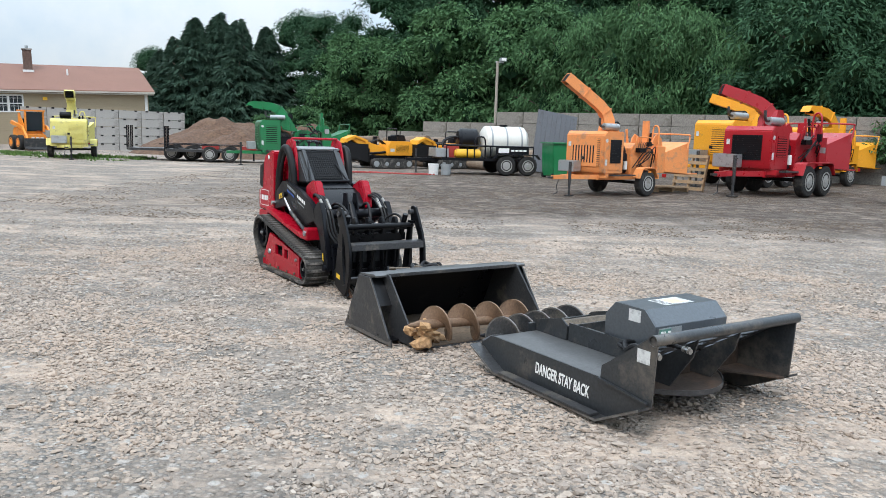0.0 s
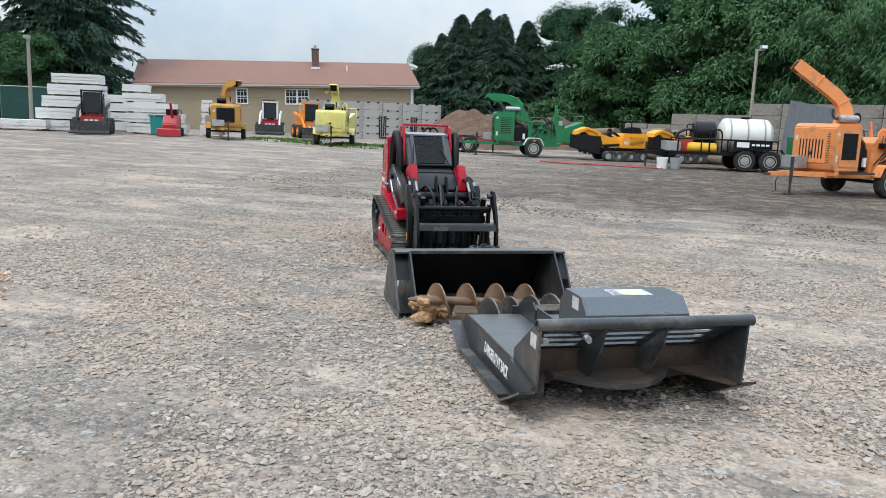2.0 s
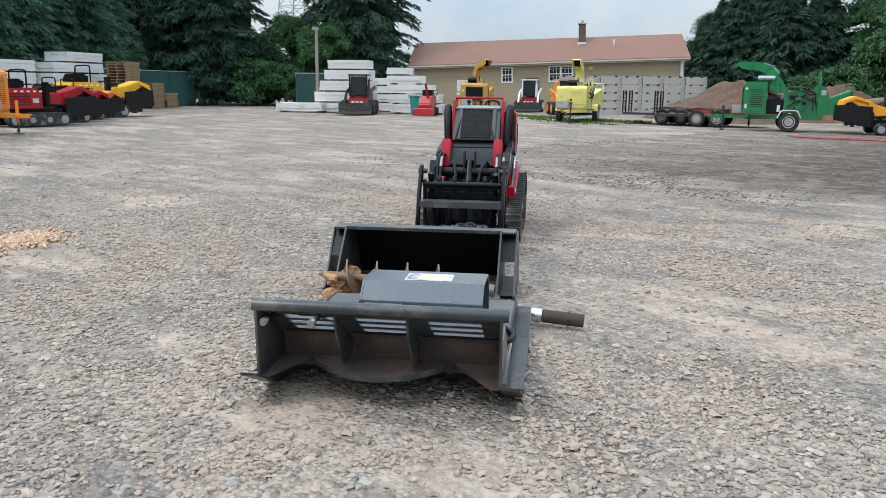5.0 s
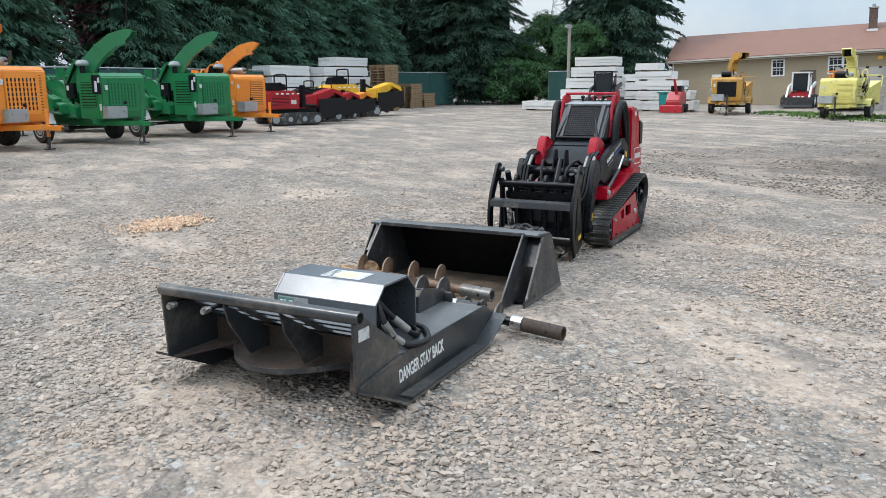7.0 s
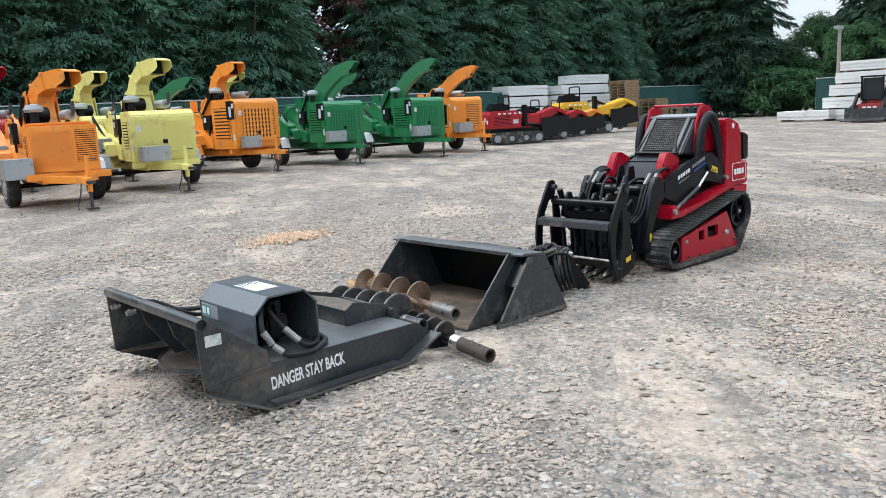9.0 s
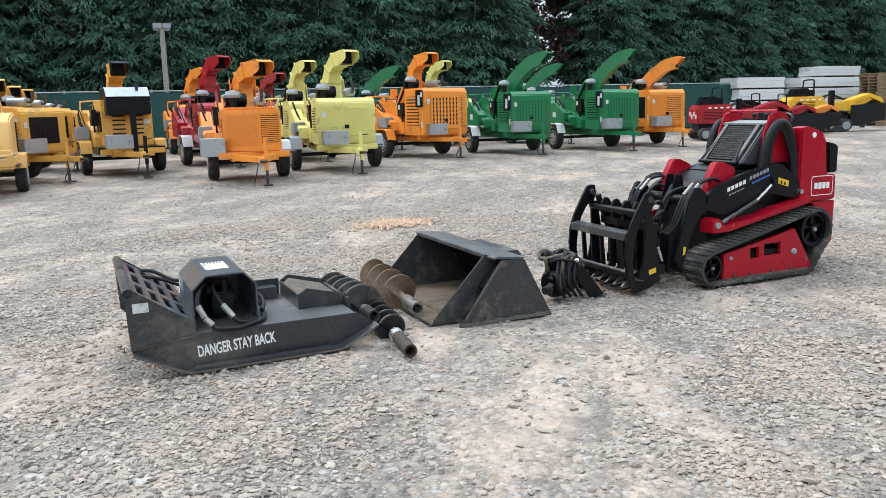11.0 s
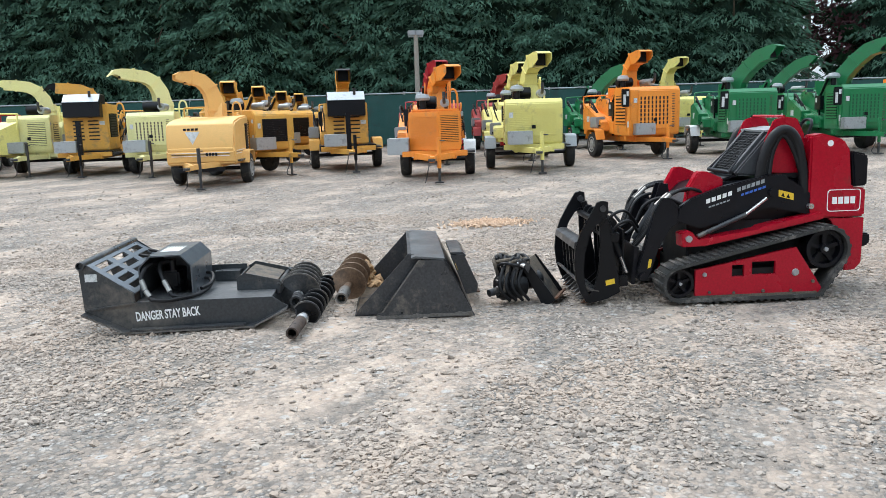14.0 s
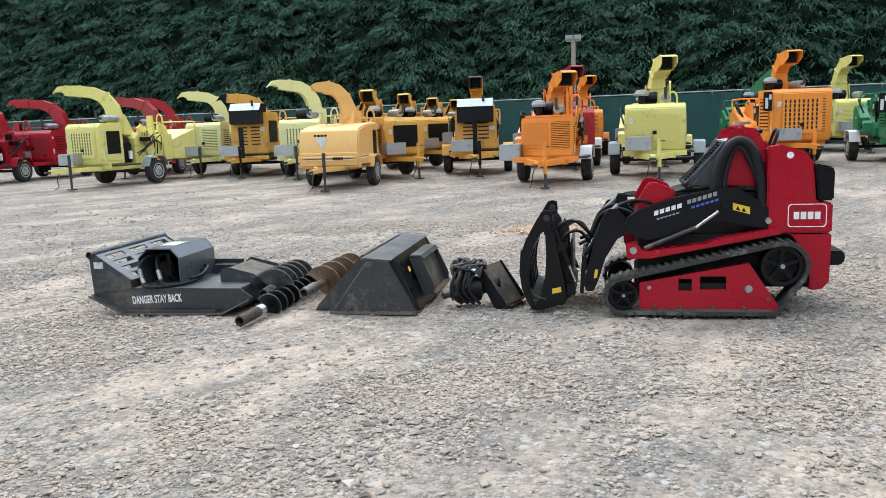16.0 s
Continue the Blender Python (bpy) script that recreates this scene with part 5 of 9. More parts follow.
def clay_lumps():
    """Torn clods of clay round the auger's tip, stuck together in two heaps."""
    rng = random.Random(3)
    SHIFT[0] = Vector()
    for x, y, clods in ((3.05, 4.39, 13), (3.13, 4.46, 7)):
        bm = bm_new()
        for i in range(clods):
            r = rng.uniform(0.028, 0.062)
            c = Vector((rng.uniform(-0.07, 0.07), rng.uniform(-0.09, 0.06), rng.uniform(0.03, 0.21 if clods > 9 else 0.07)))
            start = len(bm.verts)
            bmesh.ops.create_icosphere(bm, subdivisions=2, radius=r)
            bm.verts.ensure_lookup_table()
            for v in bm.verts[start:]:
                k = 1 + 0.8 * noise.noise(v.co * 22 + c * 60) + 0.4 * noise.noise(v.co * 60 + c * 30)
                v.co = c + Vector((v.co.x * k * 1.2, v.co.y * k, v.co.z * k * 0.8))
        ob = part("clay_lump", bm, CLAY, None, smooth=25)
        ob.matrix_world = yard(x, y, -0.005)
        tagged(ob, "lump of orange brown clay stuck by an auger", "clay", kind="stuff")


clay_lumps()


# ---- the loader bucket ----
def bucket():
    t = row_thing("loader_bucket", "worn black steel loader bucket tipped open on gravel", "bucket", 3.57, 4.85)
    L, R = 2.985, 4.135
    part("floor", strip(bm_new(), [(4.36, 0.016), (4.44, 0.028), (5.22, 0.028)], L, R, 0.014), CAKED, t, "steel floor covered in dry clay", bevel=0.002)
    part("back", prism(bm_new(), [(5.22, 0.014), (5.240, 0.014), (5.038, 0.438), (5.024, 0.432)], "x", L, R), STEEL_BLACK, t, bevel=0.002)
    part("top", prism(bm_new(), [(5.038, 0.440), (5.024, 0.426), (4.82, 0.446), (4.79, 0.440), (4.787, 0.454), (4.82, 0.462)], "x", L - 0.11, R + 0.11), DUSTY_SHEEN, t, "scuffed top plate paled by sky sheen", bevel=0.002)
    part("top_edge", box(bm_new(), L - 0.01, R + 0.01, 4.764, 4.789, 0.442, 0.466), STEEL_WORN, t, bevel=0.004)
    for x in (L - 0.014, R):
        part("side_plate", prism(bm_new(), [(4.362, 0.016), (4.375, 0.05), (4.765, 0.460), (4.82, 0.460), (5.034, 0.436), (5.236, 0.014), (4.60, 0.010)], "x", x, x + 0.014), STEEL_WORN, t, "worn steel side", bevel=0.002)
    for s, x in ((-1, L - 0.125), (1, R + 0.113)):
        part("wing_plate", prism(bm_new(), [(4.515, 0.0), (4.518, 0.045), (4.553, 0.05), (4.84, 0.436), (5.022, 0.430), (5.25, 0.0)], "x", x, x + 0.012), STEEL_WORN, t, "scratched flat side wing", bevel=0.002)
        c, d = (x - 0.002, x - 0.0002) if s < 0 else (x + 0.0122, x + 0.014)
        rim = [(5.236, 0.004)] + [(5.226 - 0.0172 * i, 0.030 + 0.012 * noise.noise((i * 0.37, s, 0.5))) for i in range(40)] + [(4.522, 0.042), (4.518, 0.004)]
        part("scuffed_foot", prism(bm_new(), rim, "x", c, d), BARE, t, "bare scuffed lower edge")
        part("rubbed_edge", prism(bm_new(), [(4.555, 0.051), (4.841, 0.435), (4.851, 0.434), (4.566, 0.051)], "x", c, d), BARE, t)
        a, b = (x + 0.0125, L - 0.0145) if s < 0 else (R + 0.0145, x - 0.0005)
        part("wing_web", prism(bm_new(), [(4.71, 0.25), (4.725, 0.25), (4.875, 0.428), (4.86, 0.428)], "x", a, b), STEEL_BLACK, t)
        part("wing_web", box(bm_new(), a, b, 4.60, 5.22, 0.012, 0.024), STEEL_BLACK, t)
        part("bolt_hole", rod(bm_new(), (x - 0.0012, 4.705, 0.045), (x + 0.0132, 4.705, 0.045), 0.009, n=12), DARK, t)
    part("cutting_edge", prism(bm_new(), [(4.348, 0.004), (4.46, 0.004), (4.46, 0.0135), (4.358, 0.0135)], "x", L - 0.005, R + 0.005), STEEL_WORN, t, "bare steel cutting edge")
    mount = part("mount_plate", prism(bm_new(), [(5.252, 0.10), (5.272, 0.10), (5.175, 0.37), (5.155, 0.37)], "x", 3.27, 3.87), STEEL_WORN, t, "quick-attach plate", bevel=0.003)
    for x in (3.255, 3.872):
        part("cheek", prism(bm_new(), [(5.215, 0.08), (5.30, 0.09), (5.31, 0.16), (5.20, 0.40), (5.10, 0.39)], "x", x, x + 0.014), STEEL_WORN, mount, bevel=0.002)
    part("hook_lip", prism(bm_new(), [(5.10, 0.40), (5.19, 0.40), (5.215, 0.375), (5.225, 0.385), (5.195, 0.415), (5.10, 0.415)], "x", 3.27, 3.87), STEEL_WORN, mount)
    part("foot_lip", prism(bm_new(), [(5.23, 0.085), (5.325, 0.085), (5.325, 0.098), (5.23, 0.098)], "x", 3.27, 3.87), RUST, mount)
    part("label", prism(bm_new(), [(5.125, 0.3505), (5.14, 0.311), (5.142, 0.3115), (5.127, 0.351)], "x", 4.0, 4.05), YELLOW_DECAL, t)
    bm = bm_new()
    bmesh.ops.create_grid(bm, x_segments=24, y_segments=12, size=0.5)
    for v in bm.verts:
        v.co = Vector((3.56 + v.co.x * 1.10, 4.86 + v.co.y * 0.66, 0.032 + 0.035 * max(0, noise.noise((v.co.x * 7, v.co.y * 7, 2)) + 0.25) * (0.25 - v.co.y ** 2) * 4 * (0.3 - v.co.x ** 2) * 3))
    dirt = part("dirt", bm, CAKED, t, "caked brown dirt", smooth=80)
    SHIFT[0] = Vector()


bucket()


# ---- the auger drive head ----
def drive_head():
    t = row_thing("auger_drive", "black hydraulic auger drive head with coiled hoses on gravel", "attachment", 3.75, 5.72)
    tilt = Matrix.Translation((3.80, 5.95, 0.0)) @ Matrix.Rotation(radians(-22), 4, "Z") @ Matrix.Rotation(radians(34), 4, "X")
    bm = box(bm_new(), -0.17, 0.15, -0.02, 0.0, 0.0, 0.38)
    bmesh.ops.transform(bm, matrix=tilt, verts=bm.verts)
    plate = part("mount_plate", bm, MUD_STEEL, t, "grimy leaning mounting plate", bevel=0.003)
    for x0 in (-0.186, 0.152):
        bm = prism(bm_new(), [(-0.085, 0.0), (0.03, 0.0), (0.03, 0.07), (0.012, 0.38), (-0.05, 0.38)], "x", x0, x0 + 0.014)
        bmesh.ops.transform(bm, matrix=tilt, verts=bm.verts)
        part("cheek", bm, STEEL_BLACK, plate, bevel=0.002)
    bm = box(bm_new(), -0.17, 0.15, 0.002, 0.06, 0.0, 0.014)
    bmesh.ops.transform(bm, matrix=tilt, verts=bm.verts)
    part("foot_lip", bm, RUST, plate)
    part("gearbox", lathe(bm_new(), [(0.02, -0.13), (0.085, -0.13), (0.11, -0.10), (0.115, 0.0), (0.10, 0.09), (0.07, 0.11), (0.02, 0.11)], "y", 26, Matrix.Translation((3.84, 5.59, 0.125)) @ Matrix.Rotation(radians(20), 4, "Z")), STEEL_BLACK, t, "round black planetary gearbox")
    part("motor", lathe(bm_new(), [(0.02, 0.0), (0.072, 0.0), (0.072, 0.12), (0.055, 0.14), (0.02, 0.14)], "y", 20, Matrix.Translation((3.80, 5.70, 0.15)) @ Matrix.Rotation(radians(20), 4, "Z")), STEEL_BLACK, t)
    for a in range(8):
        q = 2 * math.pi * a / 8
        part("flange_bolt", rod(bm_new(), (3.89 + 0.02, 5.47 + 0.0, 0.125 + 0.075 * math.sin(q)), (3.89 + 0.025 + 0.075 * math.cos(q) * 0.4, 5.455, 0.125 + 0.075 * math.sin(q)), 0.009, n=6), STEEL_WORN, t)
    for x in (3.70, 3.94):
        part("yoke_arm", prism(bm_new(), [(5.52, 0.10), (5.60, 0.34), (5.66, 0.355), (5.72, 0.30), (5.70, 0.24), (5.66, 0.30), (5.63, 0.29), (5.57, 0.09)], "x", x, x + 0.016), STEEL_WORN, t, bevel=0.003)
    part("yoke_pin", rod(bm_new(), (3.69, 5.64, 0.325), (3.97, 5.64, 0.325), 0.02, n=12), STEEL_WORN, t)
    part("output_shaft", rod(bm_new(), (3.90, 5.46, 0.10), (3.94, 5.39, 0.09), 0.03, n=12), STEEL_WORN, t)
    rng = random.Random(12)
    for i in range(9):
        a0, r0, h = rng.uniform(0, 6.28), rng.uniform(0.07, 0.13), rng.uniform(0.27, 0.355)
        cx, cy = 3.82 + rng.uniform(-0.05, 0.06), 5.61 + rng.uniform(-0.05, 0.05)
        pts = [(cx + r0 * 1.0 * math.cos(a0 + 0.85 * k), cy + r0 * math.sin(a0 + 0.85 * k), h + 0.02 * math.sin(2.1 * k + i)) for k in range(7)]
        pts = [(pts[0][0] + 0.03, pts[0][1] - 0.04, 0.10)] + pts + [(pts[-1][0] - 0.02, pts[-1][1] + 0.05, 0.12)]
        part("hose", hose(bm_new(), pts, rng.choice((0.012, 0.015)), 8, 5), HOSE if i % 3 else MUD_STEEL, t)
    for i in range(4):
        y = 5.47 + 0.05 * i
        part("hose", hose(bm_new(), [(3.97, y + 0.08, 0.03), (4.0, y, 0.14), (3.96, y + 0.02, 0.25), (3.88, y + 0.08, 0.33), (3.80, y + 0.10, 0.30)], 0.013, 8, 5), HOSE, t)
    part("hose_fitting", rod(bm_new(), (3.93, 5.60, 0.33), (3.97, 5.67, 0.30), 0.018, n=10), CHROME, t)
    SHIFT[0] = Vector()


drive_head()


# ---- the tracked compact loader ----
def loader():
    t = row_thing("compact_loader", "red and black stand-on tracked compact utility loader, arms lowered", "loader", 3.68, 7.45)
    CX = 3.68
    red, black = PAINT["machine_red"], PAINT["black"]

    def ring(cy, cz, r, n=20):
        return [(cy + r * math.cos(2 * math.pi * i / n), cz + r * math.sin(2 * math.pi * i / n)) for i in range(n)]
    inner = hull(ring(6.832, 0.152, 0.118) + ring(7.960, 0.376, 0.156) + ring(7.89, 0.085, 0.05) + ring(7.1, 0.085, 0.05))
    # walk the loop evenly
    def evenly(poly, step):
        out, carry = [], 0.0
        for a, b in zip(poly, poly[1:] + poly[:1]):
            d = math.dist(a, b)
            while carry < d:
                f = carry / d
                out.append((a[0] + (b[0] - a[0]) * f, a[1] + (b[1] - a[1]) * f))
                carry += step
            carry -= d
        return out
    total = sum(math.dist(a, b) for a, b in zip(inner, inner[1:] + inner[:1]))
    loop = evenly(inner, total / 168)[:168]
    for s in (-1, 1):
        x0, x1 = sorted((CX + s * 0.285, CX + s * 0.52))
        bm = bm_new()
        n = len(loop)
        rows = []
        for i, (y, z) in enumerate(loop):
            ty, tz = loop[(i + 1) % n][0] - loop[i - 1][0], loop[(i + 1) % n][1] - loop[i - 1][1]
            k = math.hypot(ty, tz)
            ny, nz = tz / k, -ty / k
            h = 0.022 if i % 3 else 0.022
            lug = 0.024
            rows.append([bm.verts.new(p) for p in ((x0, y, z), (x1, y, z), (x1, y + ny * lug, z + nz * lug), (x0, y + ny * lug, z + nz * lug))])
        for i in range(n):
            a, b = rows[i], rows[(i + 1) % n]
            for k in range(4):
                bm.faces.new((a[k], b[k], b[(k + 1) % 4], a[(k + 1) % 4]))
        bmesh.ops.recalc_face_normals(bm, faces=bm.faces)
        track = part("track", bm, TRACK, t, "dusty black rubber track with lugs", smooth=20)
        # raised lugs across the belt
        lug = None
        for i in range(0, n, 3):
            y, z = loop[i]
            ty, tz = loop[(i + 1) % n][0] - loop[i - 1][0], loop[(i + 1) % n][1] - loop[i - 1][1]
            a = math.atan2(tz, ty)
            m = Matrix.Translation(Vector(((x0 + x1) / 2, y, z)) - SHIFT[0]) @ Matrix.Rotation(a, 4, "X")
            if lug is None:
                keep, SHIFT[0] = SHIFT[0], Vector()
                lug = part("lug", prism(bm_new(), [(-0.017, -0.020), (0.017, -0.020), (0.011, -0.036), (-0.011, -0.036)], "x", -(x1 - x0) / 2 + 0.004, (x1 - x0) / 2 - 0.004), TRACK, track)
                SHIFT[0] = keep
                lug.matrix_local = m
            else:
                share("lug", lug, track, m)
        # side frame panel with two openings
        xo = CX + s * 0.485
        xa, xb = sorted((xo, xo - s * 0.03))
        ztop = lambda y: 0.252 + (y - 6.95) * 0.19 if y <= 7.73 else 0.40 - (y - 7.73) * 1.52
        cols = [6.95, 7.233, 7.329, 7.388, 7.573, 7.73, 7.85, 7.955]
        bm = bm_new()
        for a, b in zip(cols, cols[1:]):
            ta, tb = ztop(a), ztop(b)
            if (a, b) in ((7.233, 7.329), (7.388, 7.573)):
                lo, hi = (0.19, 0.28) if a < 7.3 else (0.20, 0.30)
                prism(bm, [(a, 0.035), (b, 0.035), (b, lo), (a, lo)], "x", xa, xb)
                prism(bm, [(a, hi), (b, hi), (b, tb), (a, ta)], "x", xa, xb)
            else:
                prism(bm, [(a, 0.035), (b, 0.035), (b, tb), (a, ta)], "x", xa, xb)
        bmesh.ops.remove_doubles(bm, verts=bm.verts, dist=0.0005)
        panel = part("track_frame", bm, red, t, "red track frame with two openings")
        part("backing", box(bm_new(), *sorted((xo - s * 0.05, xo - s * 0.19)), 6.98, 7.72, 0.06, 0.24), DARK, panel)
        for y, z, r in ((7.02, 0.215, 0.018), (7.73, 0.205, 0.03), (7.06, 0.075, 0.012), (7.25, 0.065, 0.012), (7.48, 0.07, 0.014), (7.70, 0.065, 0.012), (7.87, 0.13, 0.014)):
            part("bolt", rod(bm_new(), (xo + s * 0.001, y, z), (xo + s * 0.014, y, z), r, r * 0.8, 10), GALV if r > 0.015 else MUD_STEEL, panel)
        part("guide_rail", box(bm_new(), *sorted((xo + s * 0.002, xo + s * 0.012)), 6.92, 7.90, 0.034, 0.052), MUD_STEEL, panel)
        for cy, cz, r, nm in ((6.832, 0.152, 0.108, "idler_wheel"), (7.960, 0.376, 0.147, "drive_wheel")):
            xw = CX + s * 0.46
            bm = bm_new()
            prof = [(r * 0.80, -0.10), (r, -0.10), (r, 0.02), (r * 0.80, 0.02)]
            lathe_rings = []
            for rr, h in prof:
                lathe_rings.append([bm.verts.new((xw + s * h, cy + rr * math.cos(2 * math.pi * i / 28), cz + rr * math.sin(2 * math.pi * i / 28))) for i in range(28)])
            for q in range(4):
                a, b = lathe_rings[q], lathe_rings[(q + 1) % 4]
                for i in range(28):
                    bm.faces.new((a[i], a[(i + 1) % 28], b[(i + 1) % 28], b[i]))
            bmesh.ops.recalc_face_normals(bm, faces=bm.faces)
            wheel = part(nm, bm, black, t, "black spoked track wheel")
            for i in range(5):
                a = 2 * math.pi * i / 5 + 0.3
                m = Matrix.Translation((xw - s * 0.02, cy, cz)) @ Matrix.Rotation(a, 4, "X")
                part("spoke", box(bm_new(), -0.02, 0.02, 0.0, r * 0.82, -r * 0.11, r * 0.11, m), black, wheel, bevel=0.004)
            part("hub", rod(bm_new(), (xw - s * 0.03, cy, cz), (xw + s * 0.025, cy, cz), r * 0.26, n=14), black, wheel, bevel=0.003)
            part("axle_nut", rod(bm_new(), (xw + s * 0.025, cy, cz), (xw + s * 0.04, cy, cz), r * 0.12, n=6), GALV, wheel)
            part("shroud", rod(bm_new(), (xw - s * 0.055, cy, cz), (xw - s * 0.05, cy, cz), r * 0.82, n=24), DARK, wheel)
        # red beam over the track
        ba, bb = sorted((CX + s * 0.30, CX + s * 0.445))
        part("side_beam", prism(bm_new(), [(6.86, 0.425), (6.85, 0.53), (6.93, 0.545), (6.98, 0.478), (7.45, 0.54), (7.48, 0.56), (7.95, 0.655), (7.96, 0.605), (7.04, 0.428)], "x", ba, bb), red, t, "red chassis beam", bevel=0.006)
        part("pivot_boss", rod(bm_new(), (CX + s * 0.43, 6.905, 0.49), (CX + s * 0.458, 6.905, 0.49), 0.026, n=14), GALV, t)
        # loader arm
        aa, ab = sorted((CX + s * 0.325, CX + s * 0.378))
        arm = part("loader_arm", prism(bm_new(), [(6.83, 0.62), (6.86, 0.73), (6.95, 0.79), (7.19, 0.875), (7.56, 0.952), (7.66, 0.945), (7.90, 0.79), (7.95, 0.72), (7.93, 0.66), (7.86, 0.635), (7.55, 0.70), (7.30, 0.62), (7.02, 0.555)], "x", aa, ab), black, t, "black steel loader arm", bevel=0.006)
        part("arm_leg", prism(bm_new(), [(6.845, 0.74), (6.78, 0.80), (6.72, 0.80), (6.66, 0.70), (6.585, 0.42), (6.53, 0.23), (6.55, 0.16), (6.61, 0.16), (6.65, 0.26), (6.70, 0.42), (6.79, 0.57), (6.845, 0.60)], "x", aa - s * 0.001, ab + s * 0.001), black, arm, "bent forward leg", bevel=0.006)
        xs = CX + s * 0.3795
        for y0, y1, z, h, mt in ((7.06, 7.27, 0.745, 0.034, WHITE), (7.08, 7.25, 0.712, 0.012, PAINT["grey"]), (7.30, 7.52, 0.828, 0.030, PAINT["grey"]), (7.33, 7.53, 0.794, 0.018, BLUE_DECAL)):
            cuts = 5 if mt is WHITE else 6
            for i in range(cuts):
                a, b = y0 + (y1 - y0) * i / cuts, y0 + (y1 - y0) * (i + 0.74) / cuts
                sl = 0.30
                part("name_bar", prism(bm_new(), [(a, z + (a - y0) * sl), (b, z + (b - y0) * sl), (b, z + h + (b - y0) * sl), (a, z + h + (a - y0) * sl)], "x", *sorted((xs, xs + s * 0.001))), mt, arm)
        part("caution_label", prism(bm_new(), [(7.625, 0.782), (7.745, 0.748), (7.745, 0.80), (7.625, 0.834)], "x", *sorted((xs, xs + s * 0.001))), YELLOW_DECAL, arm, "orange caution label")
        for k in (0, 1):
            y0 = 7.645 + 0.042 * k
            part("mark", prism(bm_new(), [(y0, 0.783 - 0.012 * k), (y0 + 0.03, 0.775 - 0.012 * k), (y0 + 0.015, 0.812 - 0.012 * k)], "x", *sorted((xs + s * 0.0012, xs + s * 0.0018))), PAINT["black"], arm)
        part("leg_label", prism(bm_new(), [(6.61, 0.26), (6.635, 0.27), (6.645, 0.33), (6.62, 0.335)], "x", *sorted((xs + s * 0.001, xs + s * 0.002))), YELLOW_DECAL, arm)
        part("arm_pin", rod(bm_new(), (CX + s * 0.375, 7.87, 0.70), (CX + s * 0.415, 7.87, 0.70), 0.022, n=14), CHROME, arm)
        part("arm_pin", rod(bm_new(), (CX + s * 0.375, 7.57, 0.815), (CX + s * 0.405, 7.57, 0.815), 0.028, n=14), black, arm)
        part("lift_cylinder", rod(bm_new(), (CX + s * 0.404, 6.99, 0.50), (CX + s * 0.404, 7.36, 0.655), 0.018, n=14), STEEL_WORN, t)
        part("lift_rod", rod(bm_new(), (CX + s * 0.404, 7.36, 0.655), (CX + s * 0.404, 7.52, 0.775), 0.013, n=10), CHROME, t)
        # tall red cowl beside the operator
        ca, cb = sorted((CX + s * 0.25, CX + s * 0.39))
        cowl = part("side_cowl", prism(bm_new(), [(7.86, 0.60), (7.86, 1.235), (7.95, 1.25), (8.12, 1.20), (8.17, 1.12), (8.20, 0.83), (8.312, 0.825), (8.312, 0.605)], "x", ca, cb), red, t, "glossy red rear side cowl", bevel=0.014)
        part("lower_cowl", prism(bm_new(), [(8.02, 0.595), (8.310, 0.595), (8.305, 0.24), (8.255, 0.185), (8.175, 0.18), (8.165, 0.30), (8.14, 0.44), (8.04, 0.585)], "x", ca, cb - s * 0.004 if s > 0 else cb), red, t, bevel=0.01)
        xo2 = CX + s * 0.3905
        # maker's badge: a thin rounded frame round a row of plain bars
        rim = []
        for cy, cz, a0 in ((8.245, 0.795, 0), (8.03, 0.795, 90), (8.03, 0.675, 180), (8.245, 0.675, 270)):
            rim += [(cy + 0.025 * math.cos(radians(a0 + q)), cz + 0.025 * math.sin(radians(a0 + q))) for q in (0, 30, 60, 90)]
        my, mz = 8.1375, 0.735
        bm = bm_new()
        for (y0, z0), (y1, z1) in zip(rim, rim[1:] + rim[:1]):
            inside = [(my + (y - my) * 0.955, mz + (z - mz) * 0.93) for y, z in ((y1, z1), (y0, z0))]
            prism(bm, [(y0, z0), (y1, z1)] + inside, "x", *sorted((xo2, xo2 + s * 0.001)))
        part("badge_line", bm, WHITE, cowl)
        for i in range(4):
            part("badge_bar", box(bm_new(), *sorted((xo2, xo2 + s * 0.001)), 8.045 + i * 0.048, 8.083 + i * 0.048, 0.708, 0.762), WHITE, cowl)
        part("oval_label", rod(bm_new(), (xo2, 8.01, 1.175), (xo2 + s * 0.001, 8.01, 1.175), 0.024, n=18), WHITE, cowl)
        part("rear_tank", prism(bm_new(), [(8.182, 1.11), (8.30, 1.085), (8.316, 1.06), (8.316, 0.842), (8.212, 0.84)], "x", ca - s * 0.01, cb + s * 0.003), black, t, "black plastic tank", bevel=0.012)
        # red guard plate and hose loop
        ga, gb = sorted((CX + s * 0.245, CX + s * 0.275))
        part("guard_plate", prism(bm_new(), [(7.52, 0.95), (7.56, 1.22), (7.62, 1.36), (7.70, 1.385), (7.80, 1.37), (7.86, 1.25), (7.90, 0.95)], "x", ga, gb), red, t, "red guard plate", bevel=0.008)
        for k in range(3):
            o = 0.03 * k
            part("hose", hose(bm_new(), [(CX + s * (0.31 + 0.012 * k), 7.50 + o, 0.90), (CX + s * 0.32, 7.53 + o, 1.10), (CX + s * 0.33, 7.60 + o * 0.7, 1.25 - o * 0.3), (CX + s * 0.335, 7.69, 1.285 - o), (CX + s * 0.34, 7.77 - o * 0.5, 1.20 - o), (CX + s * 0.345, 7.82 - o * 0.4, 1.0), (CX + s * 0.345, 7.84, 0.80)], 0.037 if k == 0 else 0.018, 12), HOSE, t, "black sleeved hose loop" if k == 0 else "")
        # red hood towers and hoses down the arm
        ta, tb = sorted((CX + s * 0.215, CX + s * 0.30))
